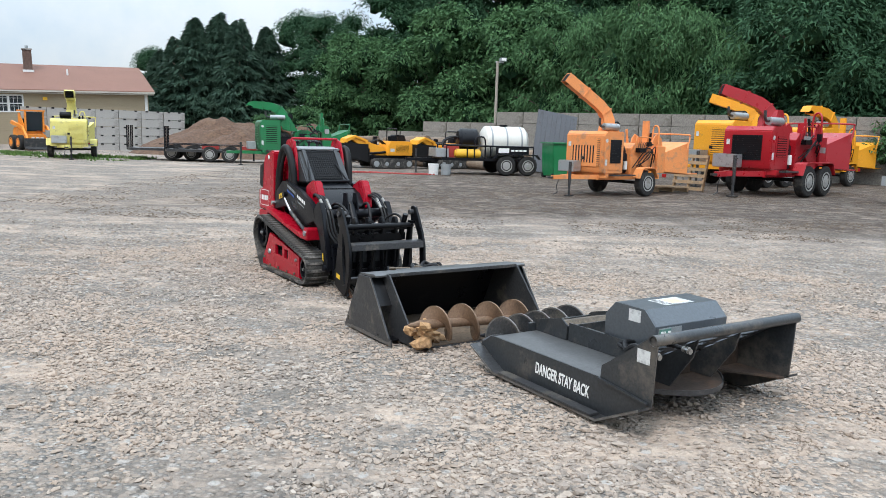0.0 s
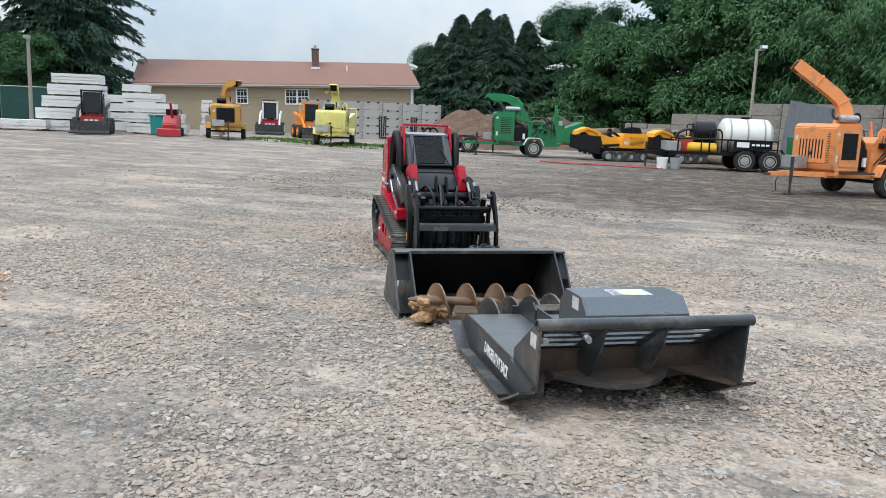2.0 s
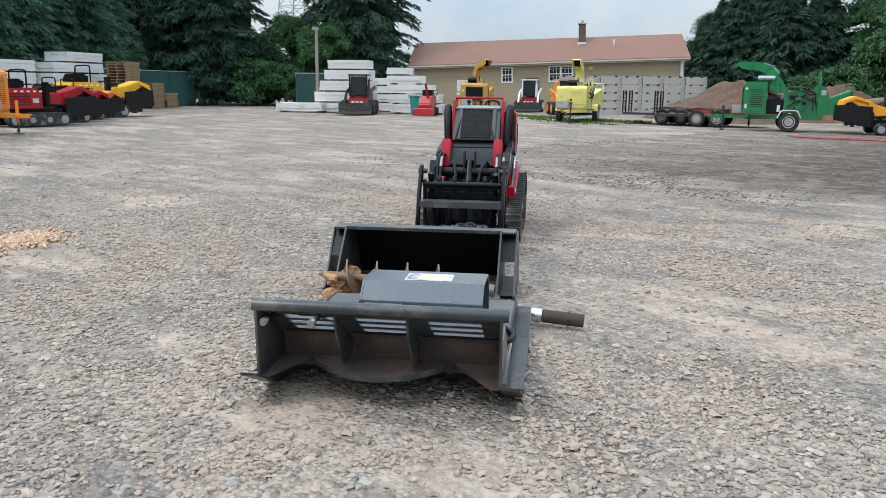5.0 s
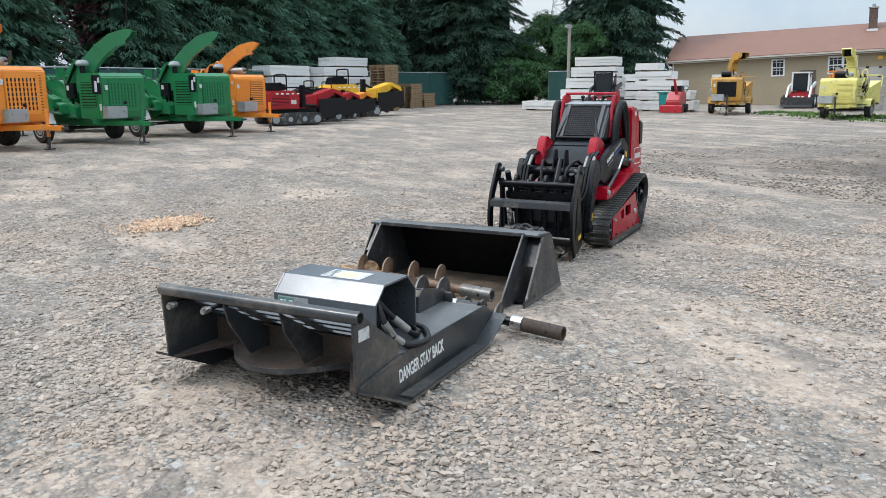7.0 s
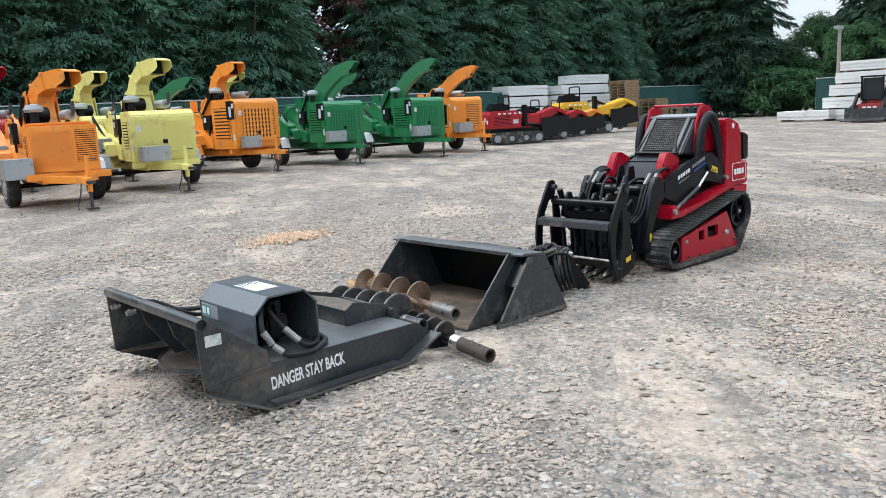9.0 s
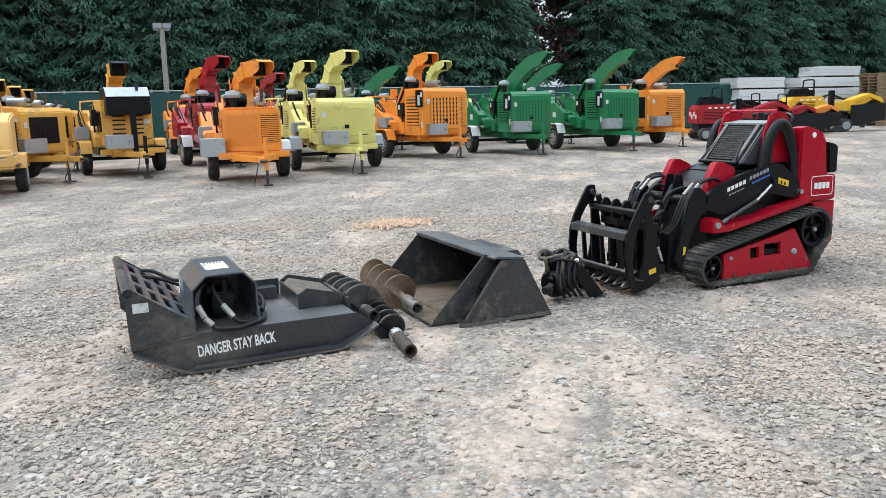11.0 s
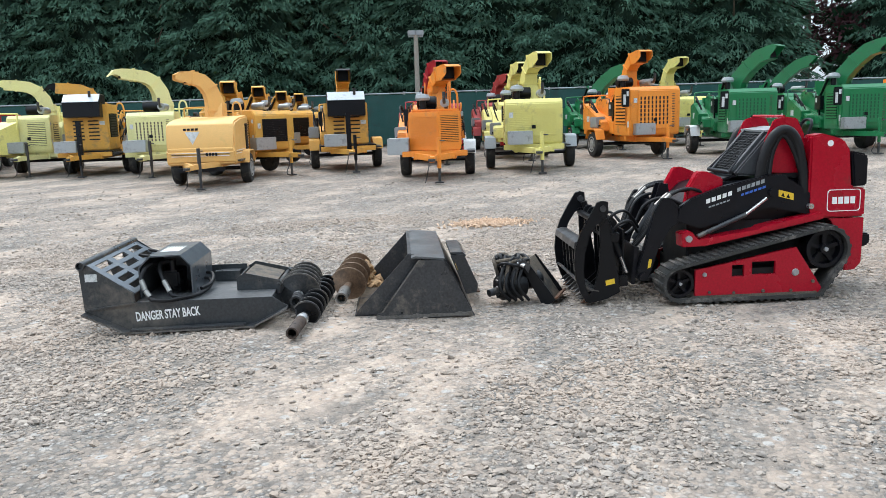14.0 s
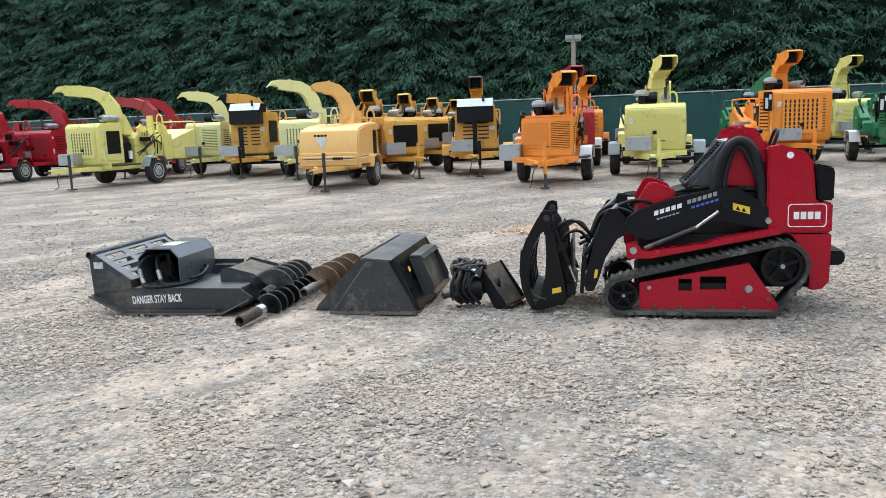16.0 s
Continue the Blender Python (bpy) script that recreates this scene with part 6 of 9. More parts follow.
        part("hood_tower", prism(bm_new(), [(6.93, 0.72), (6.95, 0.86), (7.02, 0.985), (7.09, 0.985), (7.22, 0.93), (7.22, 0.72)], "x", ta, tb), red, t, "red hood bracket", bevel=0.01)
        for k in range(3):
            o = 0.032 * k
            x = CX + s * (0.20 + o)
            part("hose", hose(bm_new(), [(x, 7.12, 0.80), (x + s * 0.06, 6.95, 0.84 + 0.01 * k), (x + s * 0.07, 6.80, 0.82), (x + s * 0.07, 6.68, 0.70), (x + s * 0.06, 6.60, 0.52), (x, 6.53, 0.40)], 0.013, 8), HOSE, t)
            part("hose_sleeve", rod(bm_new(), (x + s * 0.071, 6.795, 0.822), (x + s * 0.072, 6.70, 0.735), 0.0155, n=10), ZINC if k != 1 else black, t)
    # body between the tracks
    part("chassis", box(bm_new(), CX - 0.28, CX + 0.28, 6.95, 8.30, 0.18, 0.60), DARK, t, bevel=0.01)
    part("engine_bay", box(bm_new(), CX - 0.27, CX + 0.27, 7.15, 7.90, 0.58, 0.90), black, t, bevel=0.01)
    part("hood", strip(bm_new(), [(6.93, 0.74), (7.05, 0.86), (7.36, 0.95)], CX - 0.214, CX + 0.214, 0.02), black, t, "black sloped hood", bevel=0.004)
    part("hood_step", box(bm_new(), CX - 0.213, CX + 0.213, 6.98, 7.0, 0.60, 0.77), black, t, bevel=0.004)
    part("hood_bar", rod(bm_new(), (CX - 0.22, 7.31, 0.962), (CX + 0.22, 7.31, 0.962), 0.016, n=12), black, t)
    part("serial_plate", box(bm_new(), CX - 0.15, CX - 0.03, 6.974, 6.979, 0.655, 0.70), YELLOW_DECAL, t)
    # sloped console with a mesh screen
    prof = [(7.33, 0.95), (7.60, 1.265), (7.76, 1.285), (7.90, 1.22), (7.90, 0.90)]
    con = part("console", prism(bm_new(), prof, "x", CX - 0.242, CX + 0.242), CONSOLE, t, "dark grey sloped control console", bevel=0.012)
    part("console_cap", prism(bm_new(), [(7.585, 1.268), (7.76, 1.289), (7.80, 1.272), (7.805, 1.285), (7.765, 1.305), (7.58, 1.284)], "x", CX - 0.235, CX + 0.235), PAINT["grey"], con)
    k = math.hypot(0.27, 0.315)
    m = Matrix.Translation((CX, 7.333, 0.953)) @ Matrix.Rotation(math.atan2(0.315, 0.27), 4, "X")
    part("screen", box(bm_new(), -0.19, 0.19, 0.03, k - 0.03, 0.004, 0.010, m), DARK, con)
    bm = bm_new()
    for i in range(17):
        x = -0.185 + 0.37 * i / 16
        box(bm, x - 0.002, x + 0.002, 0.03, k - 0.03, 0.011, 0.015, m)
    for i in range(15):
        y = 0.035 + (k - 0.07) * i / 14
        box(bm, -0.19, 0.19, y - 0.002, y + 0.002, 0.0155, 0.018, m)
    tagged(part("mesh", bm, black, con, "black wire mesh"), kind="stuff")
    for x in (-0.2, 0.16):
        part("screen_rail", box(bm_new(), x, x + 0.04, 0.0, k, 0.004, 0.024, m), CONSOLE, con, bevel=0.003)
    part("wiper_strut", rod(bm_new(), (CX + 0.20, 7.30, 0.96), (CX + 0.13, 7.46, 1.13), 0.011, n=8), black, con)
    part("wiper_strut", rod(bm_new(), (CX - 0.21, 7.30, 0.96), (CX - 0.17, 7.50, 1.17), 0.011, n=8), black, con)
    part("top_bar", rod(bm_new(), (CX - 0.26, 7.70, 1.385), (CX + 0.26, 7.70, 1.385), 0.013, n=12), red, t, "thin red reference bar")
    for x, r in ((-0.13, 0.012), (0.0, 0.01), (0.09, 0.012)):
        part("control_lever", rod(bm_new(), (CX + x, 7.82, 1.24), (CX + x, 7.85, 1.34), r, n=8), black, t)
        part("lever_knob", lathe(bm_new(), [(0.004, -0.02), (0.02, -0.01), (0.022, 0.01), (0.006, 0.022)], "z", 12, Matrix.Translation((CX + x, 7.852, 1.345))), black, t)
    part("grab_handle", hose(bm_new(), [(CX + 0.04, 7.93, 1.24), (CX + 0.05, 7.96, 1.33), (CX + 0.12, 7.97, 1.355), (CX + 0.19, 7.96, 1.33), (CX + 0.2, 7.93, 1.24)], 0.012, 8), black, t)
    part("foot_platform", prism(bm_new(), [(8.28, 0.34), (8.40, 0.345), (8.435, 0.36), (8.445, 0.385), (8.435, 0.45), (8.28, 0.45)], "x", CX - 0.27, CX + 0.27), black, t, "black folding foot platform", bevel=0.012)
    part("tow_loop", hose(bm_new(), [(CX + 0.34, 8.17, 0.28), (CX + 0.35, 8.22, 0.22), (CX + 0.35, 8.29, 0.24), (CX + 0.34, 8.31, 0.30)], 0.009, 8), red, t)
    part("rear_panel", box(bm_new(), CX - 0.268, CX + 0.268, 8.20, 8.28, 0.45, 1.05), black, t, bevel=0.01)
    # tilt cylinder and coupler
    part("arm_crosstube", rod(bm_new(), (CX - 0.34, 6.80, 0.68), (CX + 0.34, 6.80, 0.68), 0.045, n=16), black, t)
    part("tilt_cylinder", rod(bm_new(), (CX, 6.84, 0.78), (CX, 6.63, 0.42), 0.042, n=16), black, t)
    part("tilt_rod", rod(bm_new(), (CX, 6.63, 0.42), (CX, 6.56, 0.30), 0.02, n=12), CHROME, t)
    for x in (-0.06, 0.045):
        part("tilt_ear", prism(bm_new(), [(6.75, 0.70), (6.80, 0.88), (6.87, 0.88), (6.90, 0.70)], "x", CX + x, CX + x + 0.015), black, t, bevel=0.003)
    part("coupler", prism(bm_new(), [(6.50, 0.13), (6.53, 0.13), (6.56, 0.42), (6.52, 0.43)], "x", CX - 0.33, CX + 0.33), black, t, "black quick-attach coupler", bevel=0.004)
    part("coupler_tube", rod(bm_new(), (CX - 0.40, 6.575, 0.20), (CX + 0.40, 6.575, 0.20), 0.03, n=14), black, t)
    for x in (-0.18, 0.18):
        part("hose", hose(bm_new(), [(CX + x, 6.95, 0.72), (CX + x * 0.9, 6.8, 0.78), (CX + x * 0.7, 6.66, 0.72), (CX + x * 0.6, 6.58, 0.55), (CX + x * 0.9, 6.5, 0.5)], 0.014, 8), HOSE, t)
    SHIFT[0] = Vector()


loader()


# ---- the grapple on the loader's coupler ----
def grapple():
    t = row_thing("grapple", "black steel grapple with curved jaws and tines", "attachment", 3.68, 6.25)
    CX = 3.68
    outer = [(6.255, 0.80), (6.215, 0.79), (6.15, 0.68), (6.085, 0.56), (6.045, 0.44), (6.035, 0.32), (6.05, 0.19), (6.09, 0.08), (6.13, 0.012)]
    innr = [(6.16, 0.05), (6.125, 0.14), (6.11, 0.26), (6.12, 0.40), (6.155, 0.53), (6.21, 0.62), (6.285, 0.66), (6.30, 0.72), (6.295, 0.79)]
    rear = [(6.235, 0.66), (6.30, 0.66), (6.34, 0.45), (6.385, 0.22), (6.40, 0.08), (6.30, 0.03), (6.165, 0.0), (6.13, 0.012), (6.20, 0.12), (6.235, 0.28), (6.245, 0.45)]
    for s in (-1, 1):
        xa, xb = sorted((CX + s * 0.395, CX + s * 0.37))
        part("jaw_plate", prism(bm_new(), outer + innr, "x", xa, xb), STEEL_BLACK, t, "curved black jaw plate", bevel=0.003)
        part("side_plate", prism(bm_new(), rear, "x", *sorted((CX + s * 0.366, CX + s * 0.344))), STEEL_BLACK, t, "black side plate with a rusty toe", bevel=0.003)
        part("pivot_pin", rod(bm_new(), (CX + s * 0.33, 6.255, 0.74), (CX + s * 0.41, 6.255, 0.74), 0.024, n=14), STEEL_WORN, t)
        part("jaw_cylinder", rod(bm_new(), (CX + s * 0.30, 6.27, 0.72), (CX + s * 0.30, 6.42, 0.35), 0.026, n=14), STEEL_BLACK, t)
        part("jaw_rod", rod(bm_new(), (CX + s * 0.30, 6.42, 0.35), (CX + s * 0.30, 6.47, 0.22), 0.014, n=10), CHROME, t)
        part("maker_label", prism(bm_new(), [(6.29, 0.135), (6.36, 0.15), (6.355, 0.19), (6.285, 0.175)], "x", *sorted((CX + s * 0.3662, CX + s * 0.3672))), YELLOW_DECAL, t)
        part("toe", prism(bm_new(), [(6.10, 0.0), (6.22, 0.0), (6.28, 0.07), (6.20, 0.09)], "x", *sorted((CX + s * 0.343, CX + s * 0.322))), RUST, t)
    part("upper_bar", prism(bm_new(), [(6.04, 0.43), (6.045, 0.485), (6.10, 0.50), (6.14, 0.495), (6.14, 0.475), (6.075, 0.47), (6.06, 0.43)], "x", CX - 0.369, CX + 0.369), STEEL_WORN, t, "folded steel cross plate", bevel=0.004)
    part("lower_bar", prism(bm_new(), [(6.05, 0.185), (6.16, 0.10), (6.24, 0.085), (6.24, 0.10), (6.17, 0.118), (6.062, 0.20)], "x", CX - 0.369, CX + 0.369), STEEL_WORN, t, "sloped lower shelf plate", bevel=0.004)
    part("rear_bar", box(bm_new(), CX - 0.343, CX + 0.343, 6.27, 6.33, 0.575, 0.625), STEEL_BLACK, t, bevel=0.008)
    for x in (-0.22, -0.08, 0.06, 0.20):
        part("pivot_lug", prism(bm_new(), [(6.26, 0.54), (6.25, 0.66), (6.275, 0.70), (6.315, 0.70), (6.34, 0.66), (6.345, 0.54)], "x", CX + x - 0.016, CX + x + 0.016), STEEL_BLACK, t, bevel=0.006)
    part("coupling_plate", box(bm_new(), CX - 0.30, CX + 0.30, 6.435, 6.45, 0.20, 0.56), STEEL_BLACK, t, bevel=0.003)
    for x in (-0.16, 0.02):
        part("plate_frame", box(bm_new(), CX + x, CX + x + 0.14, 6.428, 6.434, 0.26, 0.40), STEEL_WORN, t)
    for i in range(7):
        x = CX - 0.30 + 0.10 * i
        part("tooth", prism(bm_new(), [(6.07, 0.055), (6.13, 0.07), (6.20, 0.105), (6.20, 0.12), (6.12, 0.10)], "x", x - 0.012, x + 0.012), STEEL_WORN, t)
    part("jaw_tube", rod(bm_new(), (CX - 0.369, 6.255, 0.62), (CX + 0.369, 6.255, 0.62), 0.026, n=14), STEEL_BLACK, t)
    part("back_beam", box(bm_new(), CX - 0.343, CX + 0.343, 6.40, 6.47, 0.12, 0.20), STEEL_BLACK, t, bevel=0.006)
    part("back_beam", box(bm_new(), CX - 0.343, CX + 0.343, 6.33, 6.40, 0.47, 0.54), STEEL_BLACK, t, bevel=0.006)
    for i in range(5):
        x = CX - 0.25 + 0.125 * i
        part("tine", prism(bm_new(), [(6.095, 0.165), (6.135, 0.14), (6.105, 0.465), (6.072, 0.465)], "x", x - 0.009, x + 0.009), STEEL_BLACK, t)
        part("back_tine", prism(bm_new(), [(6.10, 0.01), (6.36, 0.02), (6.43, 0.10), (6.40, 0.62), (6.36, 0.66), (6.34, 0.60), (6.36, 0.12), (6.28, 0.05)], "x", x - 0.011, x + 0.011), STEEL_BLACK, t, bevel=0.002)
    part("hose", hose(bm_new(), [(CX + 0.28, 6.30, 0.60), (CX + 0.30, 6.36, 0.68), (CX + 0.27, 6.46, 0.70), (CX + 0.2, 6.55, 0.62), (CX + 0.16, 6.6, 0.55)], 0.012, 8), HOSE, t)
    part("hose", hose(bm_new(), [(CX + 0.28, 6.33, 0.50), (CX + 0.31, 6.40, 0.60), (CX + 0.28, 6.5, 0.62), (CX + 0.21, 6.58, 0.52)], 0.012, 8), HOSE, t)
    part("hose", hose(bm_new(), [(CX - 0.28, 6.33, 0.50), (CX - 0.31, 6.40, 0.60), (CX - 0.28, 6.5, 0.62), (CX - 0.21, 6.58, 0.52)], 0.012, 8), HOSE, t)
    SHIFT[0] = Vector()


grapple()


# ---- wood chippers ----
def wheel(parent, x, y, r, w, s, rim=None):
    m = Matrix.Translation((x, y, r))
    ty = part("wheel", lathe(bm_new(), [(r * 0.6, -w / 2), (r * 0.9, -w / 2), (r * 0.985, -w * 0.4), (r, -w * 0.2), (r, w * 0.2), (r * 0.985, w * 0.4), (r * 0.9, w / 2), (r * 0.6, w / 2)], "y", 26, m), RUBBER, parent, "black road tyre")
    o = s * w
    part("rim", lathe(bm_new(), [(r * 0.61, o * 0.45), (r * 0.61, o * 0.53), (r * 0.55, o * 0.54), (r * 0.50, o * 0.47), (r * 0.40, o * 0.505), (r * 0.22, o * 0.51), (r * 0.18, o * 0.58), (r * 0.02, o * 0.58)], "y", 22, m), rim or RIM, ty, "pale steel rim")
    return ty


def loft(bm, rings):
    vs = [[bm.verts.new(p) for p in ring] for ring in rings]
    for a, b in zip(vs, vs[1:]):
        n = len(a)
        for k in range(n):
            bm.faces.new((a[k], a[(k + 1) % n], b[(k + 1) % n], b[k]))
    return vs


def rect(x, y0, y1, z0, z1):
    return [(x, y0, z0), (x, y1, z0), (x, y1, z1), (x, y0, z1)]


def slats(x, y0, y1, z0, z1, n, axis, t=0.02):
    """A louvred panel: slats joined, as they are too fine to tell apart. axis: the side that it faces."""
    bm = bm_new()
    for i in range(n):
        z = z0 + (z1 - z0) * (i + 0.5) / n
        h = (z1 - z0) / n * 0.30
        if axis == "x":
            box(bm, x, x + t, y0, y1, z - h, z + h)
        else:
            box(bm, y0, y1, x, x + t, z - h, z + h)
    return bm


# ways of the chutes in (ahead, up), with the width and height of the duct at its foot, neck and mouth
CHUTES = {
    "hood": ([(0, 1.45), (-0.04, 2.08), (0.06, 2.40), (0.34, 2.60), (0.72, 2.64)], (0.40, 0.30, 0.36), (0.40, 0.27, 0.34)),
    "arch": ([(0, 1.45), (0, 1.80), (0.03, 2.1), (0.14, 2.40), (0.36, 2.62), (0.62, 2.70), (0.80, 2.70)], (0.40, 0.34, 0.34), (0.46, 0.34, 0.30)),
    "flat": ([(0, 1.4), (0, 1.72), (0.09, 2.00), (0.30, 2.20), (0.62, 2.30), (1.05, 2.34), (1.50, 2.36)], (0.46, 0.36, 0.32), (0.46, 0.34, 0.28)),
    "lance": ([(0, 1.45), (0.0, 1.80), (0.03, 2.02), (0.12, 2.22), (0.34, 2.40), (0.80, 2.68), (1.28, 2.96)], (0.36, 0.28, 0.32), (0.38, 0.28, 0.28)),
    "ramp": ([(0, 1.45), (0, 1.70), (0.05, 1.90), (0.18, 2.08), (0.40, 2.22), (0.80, 2.36), (1.30, 2.50)], (0.38, 0.32, 0.36), (0.42, 0.28, 0.25)),
    "slant": ([(0.0, 1.45), (0.02, 1.74), (0.14, 2.00), (0.42, 2.28), (0.76, 2.52), (1.06, 2.60)], (0.42, 0.34, 0.40), (0.46, 0.36, 0.36)),
}


def chipper(x, y, heading, colour, label, style="box", chute="hood", yaw=0.0, top=1.0, scale=1.0, fender=None, tandem=False, extra="", front=0.0, short=False, reach=1.0, group="wood chippers parked in rows", ax=0.0, hw=None, zt=None, nose=None, tw=0.84, peak=None, cx=-0.17):
    t = thing("wood_chipper", label, "wood chipper", pose(x, y, 0, 0, 0, heading), group)
    pt = PAINT[colour]
    fp = PAINT[fender] if fender else pt
    SC = Matrix.Scale(scale, 4) @ Matrix.Translation((-ax, 0, 0))  # the axle stands over the origin

    def p(name, bm, mat, parent=None, lab="", bevel=0.0, smooth=35):
        bmesh.ops.transform(bm, matrix=SC, verts=bm.verts)
        return part(name, bm, mat, parent or t, lab, bevel, smooth)
    row = chute in ("hood", "slant") and style != "round" and not tandem and group.startswith("wood")
    wx = [-0.42, 0.42] if tandem else [ax]
    f0, f1 = tw - 0.13, tw + 0.14
    r, w = 0.36, 0.22
    for s in (-1, 1):
        for k in wx:
            bm = lathe(bm_new(), [(r * 0.6, -w / 2), (r * 0.9, -w / 2), (r * 0.985, -w * 0.4), (r, -w * 0.2), (r, w * 0.2), (r * 0.985, w * 0.4), (r * 0.9, w / 2), (r * 0.6, w / 2)], "y", 26, Matrix.Translation((k, s * tw, r)))
            ty = p("wheel", bm, RUBBER, None, "black road tyre")
            o = s * w
            p("rim", lathe(bm_new(), [(r * 0.61, o * 0.45), (r * 0.61, o * 0.53), (r * 0.55, o * 0.54), (r * 0.50, o * 0.47), (r * 0.40, o * 0.505), (r * 0.22, o * 0.51), (r * 0.18, o * 0.58), (r * 0.02, o * 0.58)], "y", 22, Matrix.Translation((k, s * tw, r))), RIM, ty, "pale steel rim")
        a, b = min(wx) - 0.42, max(wx) + 0.42
        fz = 0.80
        prof = [(a, 0.50), (a + 0.12, fz - 0.04), (a + 0.22, fz), (b - 0.22, fz), (b - 0.12, fz - 0.04), (b, 0.50), (b - 0.03, 0.50), (b - 0.14, fz - 0.07), (b - 0.23, fz - 0.03), (a + 0.23, fz - 0.03), (a + 0.14, fz - 0.07), (a + 0.03, 0.50)]
        p("fender", prism(bm_new(), prof, "y", *sorted((s * f0, s * f1))), fp, None, "", 0.008)
        p("frame_rail", box(bm_new(), -1.15, 1.55, s * 0.42 - 0.04, s * 0.42 + 0.04, 0.44, 0.58), pt, None, "", 0.008)
        p("tongue_arm", box(bm_new(), 0, 1.05, -0.04, 0.04, 0.455, 0.575, Matrix.Translation((1.5, s * 0.40, 0)) @ Matrix.Rotation(-s * 0.38, 4, "Z")), pt, None, "", 0.006)
        lamp = p("tail_lamp", box(bm_new(), -1.17, -1.152, s * 0.62 - 0.07, s * 0.62 + 0.07, 0.50, 0.60), PAINT["red"], None)
    p("axle", rod(bm_new(), (ax, -tw, r), (ax, tw, r), 0.045, n=10), STEEL_BLACK)
    p("crossmember", box(bm_new(), 1.40, 1.52, -0.70, 0.70, 0.50, 0.62), pt, None, "", 0.008)
    p("drawbar", box(bm_new(), 2.35, 2.85, -0.05, 0.05, 0.45, 0.56), pt, None, "", 0.006)
    p("hitch_eye", lathe(bm_new(), [(0.035, -0.025), (0.075, -0.025), (0.075, 0.025), (0.035, 0.025)], "z", 16, Matrix.Translation((2.92, 0, 0.50))), STEEL_WORN)
    jack = p("jack", rod(bm_new(), (2.30, 0.12, 0.30), (2.30, 0.12, 0.92), 0.042, n=12), PAINT["black"] if extra == "black" else pt if row else STEEL_WORN, None, "jockey jack")
    p("jack_leg", rod(bm_new(), (2.30, 0.12, 0.03), (2.30, 0.12, 0.30), 0.03, n=10), STEEL_WORN, jack)
    p("jack_foot", box(bm_new(), 2.21, 2.39, 0.03, 0.21, 0.0, 0.03), STEEL_WORN, jack)
    p("jack_crank", rod(bm_new(), (2.30, 0.12, 0.86), (2.42, 0.24, 0.86), 0.012, n=8), STEEL_WORN, jack)
    # safety chain
    p("safety_chain", hose(bm_new(), [(2.5, -0.06, 0.46), (2.55, -0.10, 0.28), (2.48, -0.14, 0.10), (2.6, -0.16, 0.04)], 0.012, 6), STEEL_WORN)
    f = front
    if style == "box":
        bx0, bx1, hw, z1 = 0.80, nose or 1.62 + f, hw or 0.68, zt or 1.62 * top
        wedge = "ribbed" in label
        if wedge:
            plan = [(bx0, -hw), (bx1 - 0.36, -hw), (bx1, 0.10), (bx1 - 0.20, hw), (bx0, hw)]
            bm = prism(bm_new(), plan, "z", 0.62, z1 - 0.05)
            prism(bm, [(a - (0.07 if a > bx0 else 0), b * 0.9) for a, b in plan], "z", z1 - 0.049, z1)
            body = p("engine_box", bm, pt, None, "wedge-nosed painted engine box", 0.02)
            for a, b, n, mt in ((plan[1], plan[2], 20, pt), (plan[2], plan[3], 15, STEEL_BLACK)):
                wide = math.dist(a, b)
                turn = Matrix.Translation((a[0], a[1], 0)) @ Matrix.Rotation(math.atan2(b[1] - a[1], b[0] - a[0]) - math.pi / 2, 4, "Z")
                y0, y1 = (0.05, wide - 0.04) if mt is pt else (0.05, wide - 0.05)
                if mt is not pt:
                    p("grille_back", box(bm_new(), 0.001, 0.006, y0, y1, 0.80, z1 - 0.14, turn), DARK, body)
                bm = slats(0.007 if mt is not pt else 0.001, y0, y1, 0.74 if mt is pt else 0.80, z1 - 0.14, n, "x", 0.013)
                bmesh.ops.transform(bm, matrix=turn, verts=bm.verts)
                tagged(p("pressed_ribs" if mt is pt else "grille", bm, pt, body), "pressed horizontal ribs" if mt is pt else "louvred front grille", kind="stuff")
        else:
            body = p("engine_box", prism(bm_new(), [(bx0, 0.62), (bx1 - 0.05, 0.62), (bx1, 0.72), (bx1, z1 - 0.10), (bx1 - 0.10, z1), (bx0, z1)], "y", -hw, hw), pt, None, "painted steel engine box", 0.02)
        be = bx1 - 0.36 if wedge else bx1 - 0.16
        p("door_panel", box(bm_new(), bx0 + 0.06, be - 0.02, hw + 0.001, hw + 0.012, 0.72, z1 - 0.12), pt, body, "", 0.005)
        p("door_panel", box(bm_new(), bx0 + 0.06, be - 0.02, -hw - 0.012, -hw - 0.001, 0.72, z1 - 0.12), pt, body, "", 0.005)
        dark_front = extra == "dark_grille"
        gy0, gy1 = (-0.62 * hw, 0.62 * hw) if dark_front else (-0.02, 0.78 * hw)
        if not wedge:
            p("grille_back", box(bm_new(), bx1 + 0.001, bx1 + 0.006, gy0, gy1, 0.82, z1 - 0.20), DARK if dark_front else pt if colour == "lime" else MUD_STEEL, body)
            tagged(p("grille", slats(bx1 + 0.007, gy0, gy1, 0.82, z1 - 0.20, 13, "x", 0.016), PAINT["black"] if dark_front else pt, body), "louvred front grille", kind="stuff")
            p("front_label", box(bm_new(), bx1 + 0.014, bx1 + 0.016, -0.86 * hw, -0.72 * hw, z1 - 0.42, z1 - 0.30), DECAL, body)
            p("latch", box(bm_new(), bx1 + 0.001, bx1 + 0.034, -0.05, 0.04, 0.98, 1.06), PAINT["black"], body)
